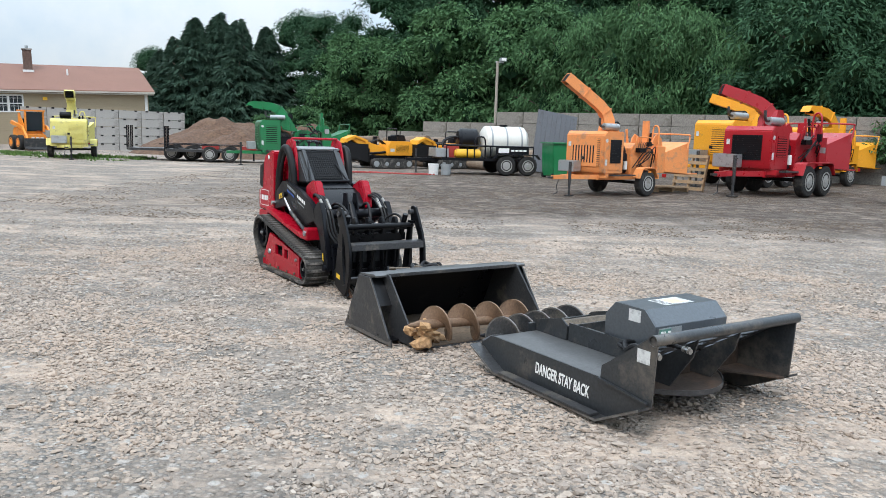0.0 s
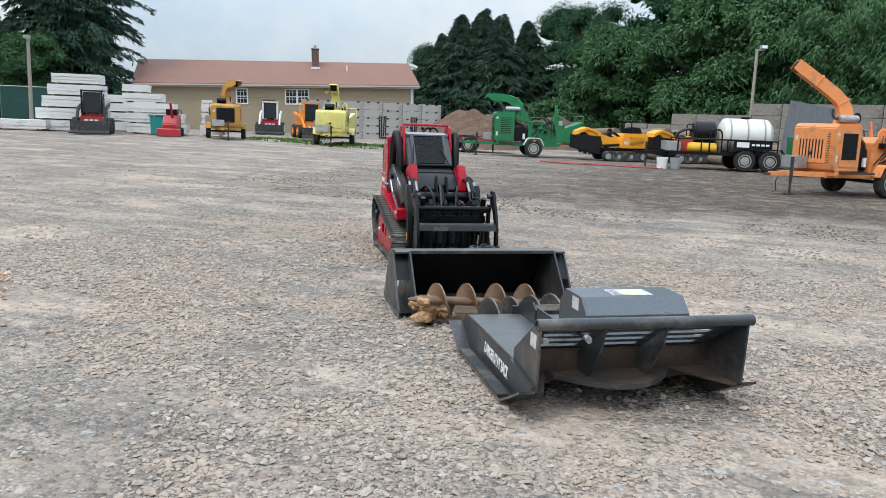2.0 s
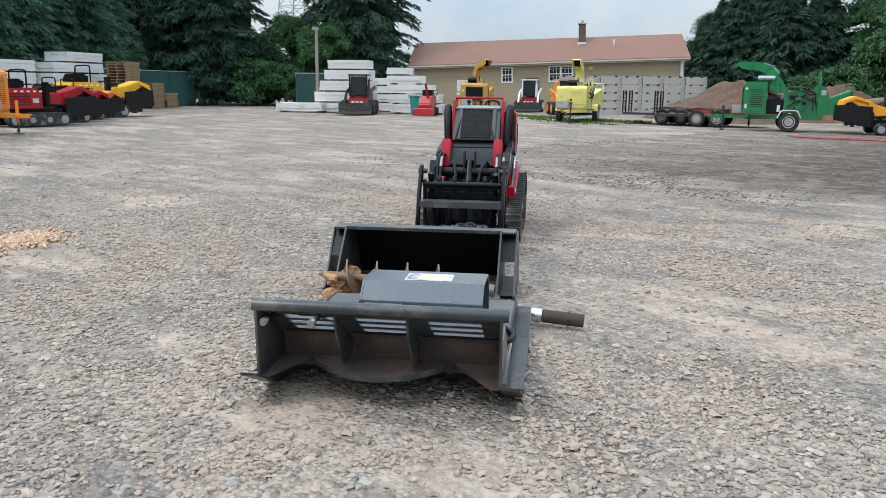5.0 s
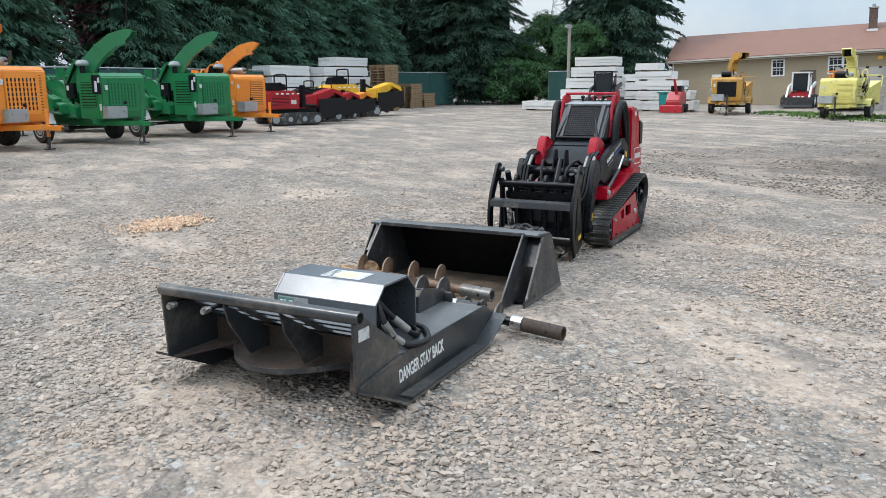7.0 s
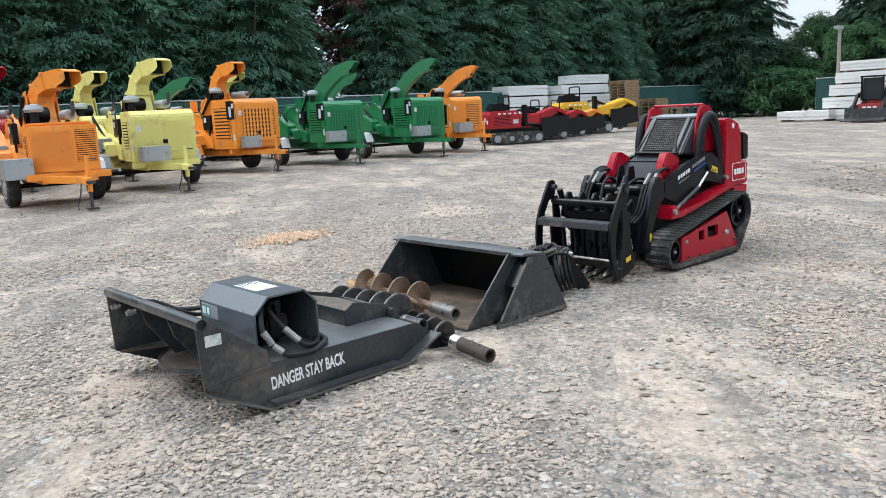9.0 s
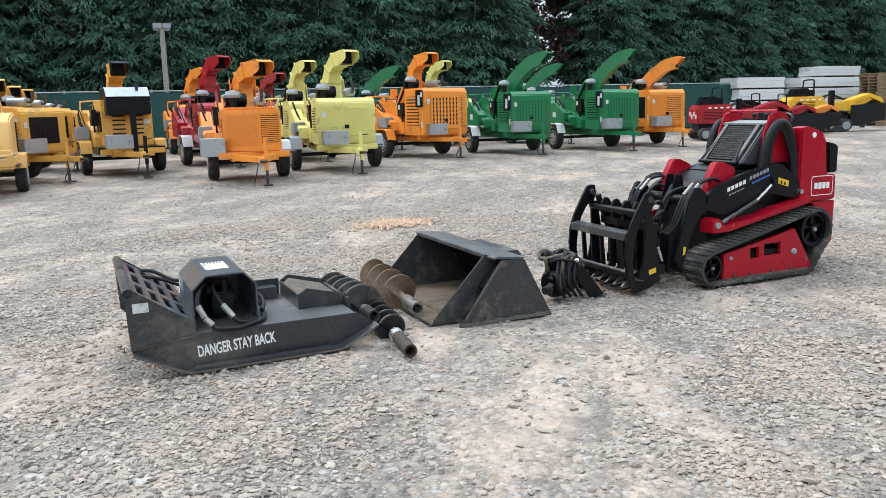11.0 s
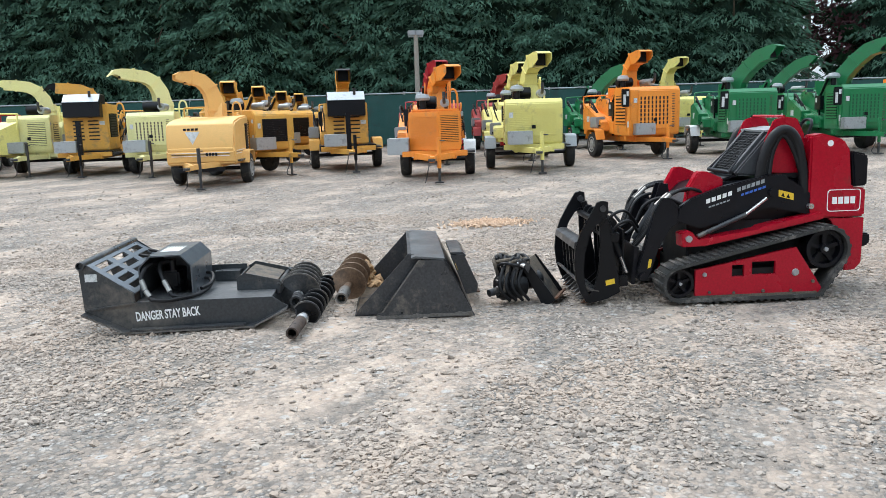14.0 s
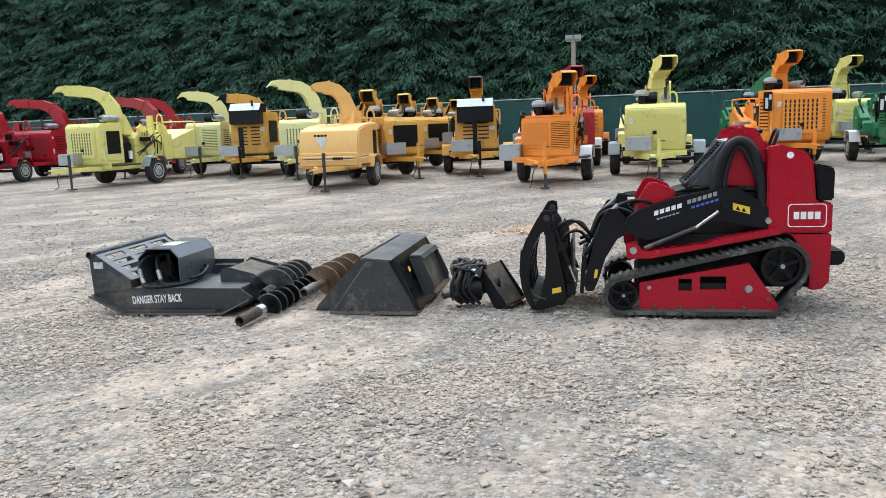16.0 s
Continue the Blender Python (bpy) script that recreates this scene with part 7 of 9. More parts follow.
        if not wedge and row and not dark_front and colour != "green" and "slotted" not in label:
            tagged(p("pressed_ribs", slats(bx1 + 0.001, -0.90 * hw, -0.06, 0.76, z1 - 0.16, 18, "x", 0.012), pt, body), "pressed horizontal ribs", kind="stuff")
        if colour == "green" or "slotted" in label or extra == "side_grille":
            # columns of short slots: thin plates, the slots' shade put into their colour
            bm = bm_new()
            wide, dz = 1.20 * hw / 8, (z1 - 1.14) / 7
            rows_n = 1 if colour == "faded_orange" else 7
            dz = dz * 7 / rows_n
            for c in range(8):
                for q in range(rows_n):
                    y0 = -0.60 * hw + c * wide
                    box(bm, bx1 + 0.024, bx1 + 0.030, y0, y0 + wide * 0.36, 0.90 + q * dz, 0.90 + (q + 0.76) * dz)
            p("cover", box(bm_new(), bx1 + 0.0225, bx1 + 0.0238, -0.68 * hw, 0.66 * hw, 0.80, z1 - 0.16), pt, body)
            tagged(p("slotted_vent", bm, PAINT["slot_shade_green"] if colour == "green" else MUD_STEEL if "lime" in colour else DARK, body), "columns of short vent slots", kind="stuff")
        for s in (-1, 1):
            p("vent_back", box(bm_new(), bx0 + 0.14, be - 0.08, *sorted((s * (hw + 0.0125), s * (hw + 0.016))), 0.90, z1 - 0.22), DARK, body)
            tagged(p("side_louvre", slats(s * (hw + 0.0165) - (0.014 if s < 0 else 0), bx0 + 0.14, be - 0.08, 0.90, z1 - 0.22, 9, "y", 0.014), PAINT["black"] if extra in ("side_grille", "mesh_front") else pt, body), kind="stuff")
            if wedge:
                continue
            p("round_label", rod(bm_new(), (bx1 - 0.10, s * (hw + 0.0005), z1 - 0.25), (bx1 - 0.10, s * (hw + 0.0025), z1 - 0.25), 0.05, n=16), DECAL, body)
            p("label", box(bm_new(), bx1 - 0.14, bx1 - 0.06, *sorted((s * (hw + 0.0005), s * (hw + 0.0025))), 0.84, 1.0), DECAL, body)
        bx_top = z1
    elif style == "round":
        bx0, bx1, hw, z1 = -0.15, 1.62, hw or 0.74, 1.66 * top
        prof = [(bx0, 0.52), (1.55, 0.50), (1.62, 0.55), (1.64, 0.83), (1.585, 0.87), (1.52, 1.38), (1.42, 1.48), (0.9, 1.56), (bx0, 1.62)]
        body = p("engine_hood", prism(bm_new(), prof, "y", -hw, hw), pt, None, "smooth rounded fibreglass hood", 0.035, 40)
        for z, mt in ((0.74, WHITE), (0.775, PAINT["black"]), (0.81, WHITE)):
            p("stripe", box(bm_new(), 0.35, 1.45, hw + 0.001, hw + 0.003, z, z + 0.014), mt, body)
            p("stripe", box(bm_new(), 1.634, 1.645, -0.66, 0.66, z - 0.03, z - 0.018), mt, body)
        p("vent_back", box(bm_new(), 0.02, 0.30, hw + 0.001, hw + 0.006, 0.80, 1.42), DARK, body)
        tagged(p("side_louvre", slats(hw + 0.007, 0.02, 0.30, 0.80, 1.42, 9, "y", 0.02), PAINT["black"], body), kind="stuff")
        tri = prism(bm_new(), [(-0.17, 0.13), (0.17, 0.13), (0.0, -0.16)], "x", -0.001, 0.001)
        bmesh.ops.transform(tri, matrix=Matrix.Translation((1.556, -0.18, 1.14)) @ Matrix.Rotation(radians(-7.2), 4, "Y"), verts=tri.verts)
        p("badge", tri, DECAL, body, "white and grey triangular badge")
        for i in range(4):
            p("name_bar", box(bm_new(), 1.522, 1.535, -0.38 + 0.09 * i, -0.315 + 0.09 * i, 1.30, 1.35), PAINT["black"], body)
            p("model_bar", box(bm_new(), 1.634, 1.648, 0.12 + 0.07 * i, 0.17 + 0.07 * i, 0.715, 0.785), PAINT["black"], body)
        p("bumper", box(bm_new(), 1.55, 1.72, -0.52, 0.52, 0.36, 0.46), PAINT["black"], None, "", 0.01)
        bx_top = z1
    else:  # tall narrow engine tower
        bx0, bx1, hw, z1 = 0.10, 1.15, hw or 0.60, zt or 1.85 * top
        body = p("engine_box", box(bm_new(), bx0, bx1, -hw, hw, 0.66, z1), pt, None, "tall painted engine box", 0.025)
        for i in range(6):
            for s in (-1, 1):
                p("slot", box(bm_new(), bx1 + 0.001, bx1 + 0.006, *sorted((s * 0.06, s * 0.34)), 0.94 + 0.10 * i, 0.975 + 0.10 * i), DARK, body)
        scr = p("radiator_screen", prism(bm_new(), [(bx1 + 0.002, z1 - 0.35), (bx1 + 0.30, z1 - 0.33), (bx1 + 0.30, z1 + 0.06), (bx1 + 0.10, z1 + 0.26), (bx1 - 0.3, z1 + 0.24), (bx1 - 0.3, z1 + 0.003), (bx1 + 0.002, z1 + 0.003)], "y", -0.48, 0.48), PAINT["black"], body, "black radiator screen box", 0.012)
        p("top_plate", prism(bm_new(), [(bx1 + 0.305, z1 + 0.065), (bx1 + 0.10, z1 + 0.268), (bx1 - 0.3, z1 + 0.248), (bx1 - 0.3, z1 + 0.256), (bx1 + 0.105, z1 + 0.278), (bx1 + 0.315, z1 + 0.07)], "y", -0.47, 0.47), GALV, scr)
        for s in (-1, 1):
            p("vent_back", box(bm_new(), bx0 + 0.2, bx1 - 0.15, *sorted((s * (hw + 0.001), s * (hw + 0.006))), 1.0, z1 - 0.25), DARK, body)
            tagged(p("side_louvre", slats(s * (hw + 0.007) - (0.02 if s < 0 else 0), bx0 + 0.2, bx1 - 0.15, 1.0, z1 - 0.25, 9, "y", 0.02), PAINT["black"], body), kind="stuff")
        p("sub_frame", box(bm_new(), 0.0, 1.45, -0.72, 0.72, 0.50, 0.655), PAINT["black"], None, "", 0.01)
        p("label", box(bm_new(), bx1 + 0.001, bx1 + 0.003, 0.36, 0.50, z1 - 0.55, z1 - 0.45), DECAL, body)
        p("post", box(bm_new(), 1.75, 1.85, -0.06, 0.06, 0.45, 1.45), PAINT["black"], None, "", 0.01)
        bx_top = z1
    # drum housing and infeed
    dz = 1.30
    p("drum_housing", prism(bm_new(), [(-0.95, 0.58), (-0.95, 1.10), (-0.70, dz), (-0.35, 1.46), (0.0, 1.46), (0.19, dz), (0.19, 0.58)], "y", -0.44, 0.44), pt, None, "welded steel drum housing", 0.012)
    guard = p("belt_guard", prism(bm_new(), [(-1.02, 0.64), (-1.02, 1.10), (-0.86, 1.24), (-0.40, 1.24), (0.62, 0.98), (0.70, 0.88), (0.70, 0.64)], "y", -0.68, -0.446), pt, None, "sloping belt guard", 0.02)
    p("guard_label", box(bm_new(), -0.62, -0.12, -0.684, -0.681, 0.84, 1.02), DECAL if colour != "green" else PAINT["black"], guard)
    if style == "box":
        engine = p("engine", box(bm_new(), 0.22, 0.795, -0.30, 0.36, 0.62, 1.18), PAINT["black"], None, "black diesel engine", 0.03)
        p("rocker_cover", box(bm_new(), 0.28, 0.74, -0.12, 0.16, 1.182, 1.34), STEEL_WORN, engine, "", 0.02)
        p("fan_belt_cover", rod(bm_new(), (0.50, -0.302, 0.92), (0.50, -0.40, 0.92), 0.16, n=16), STEEL_BLACK, engine)
        p("oil_filter", rod(bm_new(), (0.36, 0.40, 0.72), (0.36, 0.40, 0.95), 0.055, n=12), WHITE, engine)
        p("manifold", hose(bm_new(), [(0.30, 0.30, 1.20), (0.45, 0.34, 1.36), (0.66, 0.26, 1.42), (0.74, 0.24, 1.60)], 0.045, 8), RUST, engine)
    p("chute_gusset", prism(bm_new(), [(cx - 0.48, 1.40), (cx - 0.14, 1.98), (cx + 0.10, 1.98), (cx + 0.30, 1.40)], "y", -0.21, 0.21), pt, None, "", 0.01)
    if row and style == "box":
        # round cutter shroud with its bolted rim, and the swept fin plate that carries the chute
        shroud = p("cutter_shroud", rod(bm_new(), (-0.28, -0.56, 1.06), (-0.28, -0.44, 1.06), 0.56, n=30), pt, None, "round painted cutter shroud", 0.015)
        p("rim", lathe(bm_new(), [(0.50, -0.585), (0.57, -0.585), (0.57, -0.563), (0.50, -0.563)], "y", 30, Matrix.Translation((-0.28, 0, 1.06))), pt, shroud)
        p("bearing", rod(bm_new(), (-0.28, -0.64, 1.06), (-0.28, -0.562, 1.06), 0.10, n=16), STEEL_WORN, shroud)
        for i in range(8):
            q = 2 * math.pi * i / 8 + 0.2
            p("bolt", rod(bm_new(), (-0.28 + 0.535 * math.cos(q), -0.602, 1.06 + 0.535 * math.sin(q)), (-0.28 + 0.535 * math.cos(q), -0.586, 1.06 + 0.535 * math.sin(q)), 0.018, n=6), STEEL_WORN, shroud)
        for s in (-0.27, 0.25):
            fin = [(cx - 0.66, 1.30), (cx - 0.52, 1.66), (cx - 0.30, 1.94), (cx - 0.10, 2.10), (cx + 0.10, 2.12), (cx + 0.16, 1.95), (cx + 0.22, 1.45), (cx + 0.10, 1.30)]
            p("fin_plate", prism(bm_new(), fin, "y", s, s + 0.016), pt, None, "swept chute support plate", 0.004)
        # sloping feed roller cover on the flank, with hoses over it
        cover = p("roller_cover", prism(bm_new(), [(-1.02, 0.74), (-1.02, 1.36), (-0.72, 1.44), (-0.50, 1.36), (0.34, 0.98), (0.40, 0.74)], "y", -0.90, -0.66), pt, None, "sloping feed roller cover", 0.02)
        p("label", box(bm_new(), -0.72, -0.52, -0.9025, -0.9005, 0.98, 1.14), DECAL, cover)
        p("guard_bar", box(bm_new(), -0.40, 0.30, -0.935, -0.903, 0.86, 0.90), STEEL_BLACK, cover)
        for i in range(2):
            p("hose", hose(bm_new(), [(-0.75 + 0.1 * i, -0.78, 1.40), (-0.62 + 0.1 * i, -0.86, 1.60), (-0.40 + 0.08 * i, -0.88, 1.52), (-0.22 + 0.1 * i, -0.80, 1.24)], 0.017, 7, 4), HOSE, cover)
        # bent loop that holds the chute crank, and its struts
        p("crank_loop", hose(bm_new(), [(cx - 0.46, 0.30, 1.42), (cx - 0.50, 0.30, 2.02), (cx - 0.46, 0.30, 2.16), (cx - 0.36, 0.30, 2.18), (cx - 0.30, 0.30, 2.06), (cx - 0.28, 0.30, 1.46)], 0.028, 8, 4), pt)
        p("chute_ram", rod(bm_new(), (cx - 0.40, -0.34, 1.46), (cx + 0.02, -0.30, 2.02), 0.036, n=10), STEEL_BLACK)
        stack = p("intake_pipe", rod(bm_new(), (0.58, -hw * 0.5, 1.30), (0.58, -hw * 0.5, z1 + 0.20), 0.075, n=16), PAINT["black"], None, "black intake pipe with a round cap", 0.01)
        p("cap", lathe(bm_new(), [(0.02, z1 + 0.20), (0.15, z1 + 0.20), (0.17, z1 + 0.25), (0.13, z1 + 0.33), (0.02, z1 + 0.35)], "z", 20, Matrix.Translation((0.58, -hw * 0.5, 0))), PAINT["grey"], stack)
        if colour == "green" or "slotted" in label:
            gauge = p("gauge_panel", box(bm_new(), bx1 - 0.06, bx1 + 0.006, -hw - 0.22, -hw - 0.014, z1 - 0.52, z1 - 0.06), PAINT["black"], None, "black gauge panel", 0.01)
            p("label", box(bm_new(), bx1 + 0.0065, bx1 + 0.008, -hw - 0.19, -hw - 0.12, z1 - 0.46, z1 - 0.20), DECAL, gauge)
            p("label", box(bm_new(), bx1 + 0.0065, bx1 + 0.008, -hw - 0.10, -hw - 0.04, z1 - 0.24, z1 - 0.12), DECAL, gauge)
    p("bearing_cover", rod(bm_new(), (-0.35, 0.445, 0.95), (-0.35, 0.53, 0.95), 0.17, n=18), pt, None, "", 0.01)
    if not short:
        p("feed_box", box(bm_new(), -1.32, -0.952, -0.50, 0.50, 0.62, 1.38), pt, None, "", 0.012)
    hx, hw2 = (-1.72, 0.58) if row else (-2.05, 0.78)
    bm = bm_new()
    vs = loft(bm, [rect(-1.322, -0.50, 0.50, 0.66, 1.22), rect(hx, -hw2, hw2, 0.60, 1.52), rect(hx, -hw2 + 0.03, hw2 - 0.03, 0.63, 1.49), rect(-1.40, -0.47, 0.47, 0.69, 1.19)])
    bm.faces.new(vs[-1])
    bm.faces.new(vs[0][::-1])
    bmesh.ops.recalc_face_normals(bm, faces=bm.faces)
    if short:
        bm.free()
    else:
        p("infeed_hopper", bm, pt, None, "flared infeed hopper")
        p("feed_table", box(bm_new(), -1.752, -1.722, -0.56, 0.56, 0.62, 1.30) if row else box(bm_new(), -2.62, -2.052, -0.74, 0.74, 0.58, 0.61), pt, None, "", 0.006)
    if not short:
        p("control_bar", hose(bm_new(), [(hx + 0.15, -hw2 - 0.04, 1.30), (hx + 0.05, -hw2 - 0.04, 1.66), (hx + 0.07, -hw2 + 0.08, 1.74), (hx + 0.07, hw2 - 0.08, 1.74), (hx + 0.05, hw2 + 0.04, 1.66), (hx + 0.15, hw2 + 0.04, 1.30)], 0.022, 8, 5), pt)
    p("lift_post", box(bm_new(), -1.05, -0.95, -0.10, 0.10, 1.40, 1.95 * top), pt, None, "", 0.01)
    p("lift_loop", hose(bm_new(), [(-1.0, 0.25, 1.4), (-1.0, 0.26, 1.85), (-1.0, 0.36, 1.97), (-1.0, 0.46, 1.85), (-1.0, 0.47, 1.4)], 0.025, 8, 5), pt)
    # discharge chute
    way, cw, chh = CHUTES[chute]
    cz = 1.45
    k = (peak - 0.12 - cz) / (max(b for a, b in way) - cz) if peak else top
    way3 = [(a * reach, 0, cz + (b - cz) * k) for a, b in way]
    n = len(way3)
    turn = Matrix.Translation((cx, 0, 0)) @ Matrix.Rotation(radians(yaw), 4, "Z")
    wide, tall = [], []
    for i in range(n):
        u = 2 * i / (n - 1)
        j, u = (0, u) if u < 1 else (1, u - 1)
        wide.append(cw[j] * (1 - u) + cw[j + 1] * u)
        tall.append(chh[j] * (1 - u) + chh[j + 1] * u)
    cw, chh = cw[2], chh[2]
    bm = sweep(bm_new(), way3, wide, tall, 0.012)
    # ribs where the sections of the duct are welded
    for i in range(1, n - 1, 1 if n < 6 else 2):
        a, b2 = Vector(way3[i]), (Vector(way3[i + 1]) - Vector(way3[i - 1])).normalized()
        sweep(bm, [a - b2 * 0.02, a + b2 * 0.02], [wide[i] + 0.045] * 2, [tall[i] + 0.045] * 2)
    bmesh.ops.transform(bm, matrix=turn, verts=bm.verts)
    ch = p("discharge_chute", bm, pt, None, "curved discharge chute", 0.006, 16)
    p("turntable", lathe(bm_new(), [(0.02, 1.455), (0.27, 1.455), (0.27, 1.52), (0.02, 1.52)], "z", 20, Matrix.Translation((cx, 0, 0))), pt, ch)
    e, e0 = Vector(way3[-1]), Vector(way3[-2])
    d = (e - e0).normalized()
    up = Vector((-d.z, 0, d.x))
    blunt = chute in ("lance", "ramp")
    fl, dip = (0.16, 0.0) if blunt else (0.30, 0.22) if chute == "flat" else (0.28, 0.10) if chute == "slant" else (0.26, 0.06)
    o, i2 = e + up * chh * 0.5 - d * 0.02, e + d * fl + up * (chh * 0.5 - dip)
    k2 = e + d * fl * 0.55 + up * (chh * 0.5 - dip * 0.2)
    down = Vector((0.006, 0, -0.018))
    bm = prism(bm_new(), [(v.x, v.z) for v in (o, k2, i2, i2 + down, k2 + down, o + down)], "y", -cw * 0.5, cw * 0.5)
    for s in (-1, 1):
        prism(bm, [(v.x, v.z) for v in ((o + up * -0.02, k2, i2, e + d * fl * 0.5 - up * chh * 0.1, e - up * chh * 0.3) if chute in ("slant", "flat") else (o, i2, i2 - up * chh * 0.95, e - up * chh * 0.49) if blunt else (o + up * -0.02, i2, i2 - up * chh * 0.45, e + d * fl * 0.6 - up * chh * 0.3, e - up * chh * 0.4))], "y", s * cw * 0.5 - 0.006, s * cw * 0.5 + 0.006)
    bmesh.ops.transform(bm, matrix=turn, verts=bm.verts)
    p("deflector", bm, PAINT["black"] if style == "tall" else pt, ch, "hinged chute deflector")
    # dark plate over the duct's end, its inner shade put into colour
    bm = bm_new()
    mo = [bm.verts.new(e + d * (0.15 if blunt else 0.004) + up * chh * (0.46 if blunt else 0.40) * b2 + Vector((0, cw * (0.47 if blunt else 0.36) * a2, 0))) for a2, b2 in ((-1, -1), (1, -1), (1, 1), (-1, 1))]
    bm.faces.new(mo)
    bmesh.ops.solidify(bm, geom=bm.faces[:], thickness=0.004)
    bmesh.ops.transform(bm, matrix=turn, verts=bm.verts)
    p("mouth", bm, DARK, ch, "dark plate drawn as shaded chute mouth")
    # pivot cylinder, crank and bracket of the chute
    p("chute_strut", rod(bm_new(), (cx - 0.33, 0.05, 1.46), (cx - 0.05, 0.02, 1.46 + 0.62 * k), 0.03, n=8), STEEL_BLACK, ch)
    p("chute_collar", lathe(bm_new(), [(0.02, 1.60), (0.21, 1.60), (0.21, 1.66), (0.02, 1.66)], "z", 16, Matrix.Translation((cx, 0, 0))), STEEL_WORN, ch)
    p("chute_rib", box(bm_new(), -0.012, 0.012, -cw * 0.6, cw * 0.6, 1.56, 1.62, turn), pt, ch)
    # engine fittings on top
    if extra != "plain" and style != "round":
        p("air_cleaner", rod(bm_new(), (0.32, -0.42, bx_top + 0.16), (0.32, 0.02, bx_top + 0.16), 0.135, n=18), PAINT["black"], None, "black air cleaner", 0.02)
        p("muffler", rod(bm_new(), (0.55, 0.22, bx_top + 0.13), (1.15, 0.22, bx_top + 0.13), 0.095, n=16), GALV, None, "", 0.015)
        p("exhaust_pipe", hose(bm_new(), [(1.15, 0.22, bx_top + 0.13), (1.26, 0.22, bx_top + 0.14), (1.32, 0.22, bx_top + 0.22), (1.33, 0.22, bx_top + 0.36)], 0.035, 10), STEEL_WORN)
        p("bracket", box(bm_new(), 0.28, 0.36, -0.40, 0.0, bx_top - 0.02, bx_top + 0.05), STEEL_BLACK)
    if style != "round":
        p("toolbox", box(bm_new(), 1.66 + f, 1.98 + f, -0.62, -0.06, 0.64, 0.94) if "ribbed" not in label else box(bm_new(), 0.95, 1.50, -1.02, -0.56, 0.55, 0.90), GALV, None, "diamond plate steel toolbox", 0.012)
    p("hydraulic_tank", box(bm_new(), -0.30, 0.18, -0.98, -0.70, 0.82, 1.12) if style != "round" else box(bm_new(), -0.9, -0.5, -0.98, -0.62, 0.82, 1.12), PAINT["grey"] if colour not in ("green", "red") else pt, None, "", 0.02)
    p("control_panel", box(bm_new(), 0.36, 0.72, -0.70, -0.60, 1.14, 1.52), PAINT["black"], None, "black control panel", 0.012)
    p("panel_post", box(bm_new(), 0.52, 0.57, -0.66, -0.62, 0.60, 1.14), STEEL_BLACK)
    p("panel_label", box(bm_new(), 0.42, 0.52, -0.704, -0.701, 1.34, 1.46), DECAL, None)
    rr = random.Random(int(abs(x * 13 + y * 7)))
    for i in range(5):
        a, b, c = rr.uniform(-1.25, 0.1), rr.choice((-1, 1)) * rr.uniform(0.46, 0.66), rr.uniform(0.75, 1.45)
        p("fitting", box(bm_new(), a, a + rr.uniform(0.08, 0.22), b - 0.05, b + 0.05, c, c + rr.uniform(0.08, 0.2)), rr.choice((pt, pt, PAINT["black"], GALV, DECAL)), None, "", 0.01)
    for i in range(3):
        a, b = rr.uniform(-1.2, -0.3), rr.uniform(-0.4, 0.4)
        p("ram", rod(bm_new(), (a, b, 1.40), (a + rr.uniform(-0.1, 0.35), b, 1.40 + rr.uniform(0.2, 0.5)), 0.035, n=8), rr.choice((pt, STEEL_BLACK)))
    # hydraulic lines looped along both flanks, with their valve bank
    for s in (-1, 1):
        w2 = 0.69 if s < 0 else 0.47
        for i in range(3):
            a, b = rr.uniform(-0.95, -0.55), rr.uniform(-0.15, 0.16)
            p("hose", hose(bm_new(), [(a, s * w2, rr.uniform(0.75, 1.05)), (a + 0.08, s * (w2 + 0.10), rr.uniform(1.15, 1.45)), ((a + b) / 2, s * (w2 + 0.13), rr.uniform(1.0, 1.55)), (b, s * w2, rr.uniform(0.70, 0.95))], 0.015, 6, 4), HOSE)
    bank = p("valve_bank", box(bm_new(), -0.30, 0.02, 0.46, 0.60, 1.20, 1.32), STEEL_BLACK, None, "black hydraulic valve bank", 0.008)
    for i in range(4):
        p("lever", rod(bm_new(), (-0.26 + 0.08 * i, 0.53, 1.32), (-0.27 + 0.08 * i + rr.uniform(-0.04, 0.04), 0.56, 1.50), 0.009, n=6), STEEL_WORN, bank)
    # feed roller yoke, springs and rams over the infeed
    p("roller_yoke", prism(bm_new(), [(-1.30, 1.385), (-1.22, 1.62), (-0.98, 1.72), (-0.86, 1.60), (-0.80, 1.385)], "y", -0.40, -0.36), pt, None, "", 0.006)
    p("roller_yoke", prism(bm_new(), [(-1.30, 1.385), (-1.22, 1.62), (-0.98, 1.72), (-0.86, 1.60), (-0.80, 1.385)], "y", 0.36, 0.40), pt, None, "", 0.006)
    p("roller_motor", rod(bm_new(), (-1.12, -0.41, 1.02), (-1.12, -0.64, 1.02), 0.085, n=14), STEEL_BLACK, None, "", 0.008)
    p("spring", hose(bm_new(), [(-0.90 + 0.035 * math.cos(k * 1.57), -0.46 + 0.035 * math.sin(k * 1.57), 1.20 + 0.012 * k) for k in range(28)], 0.009, 5, 2), STEEL_WORN)
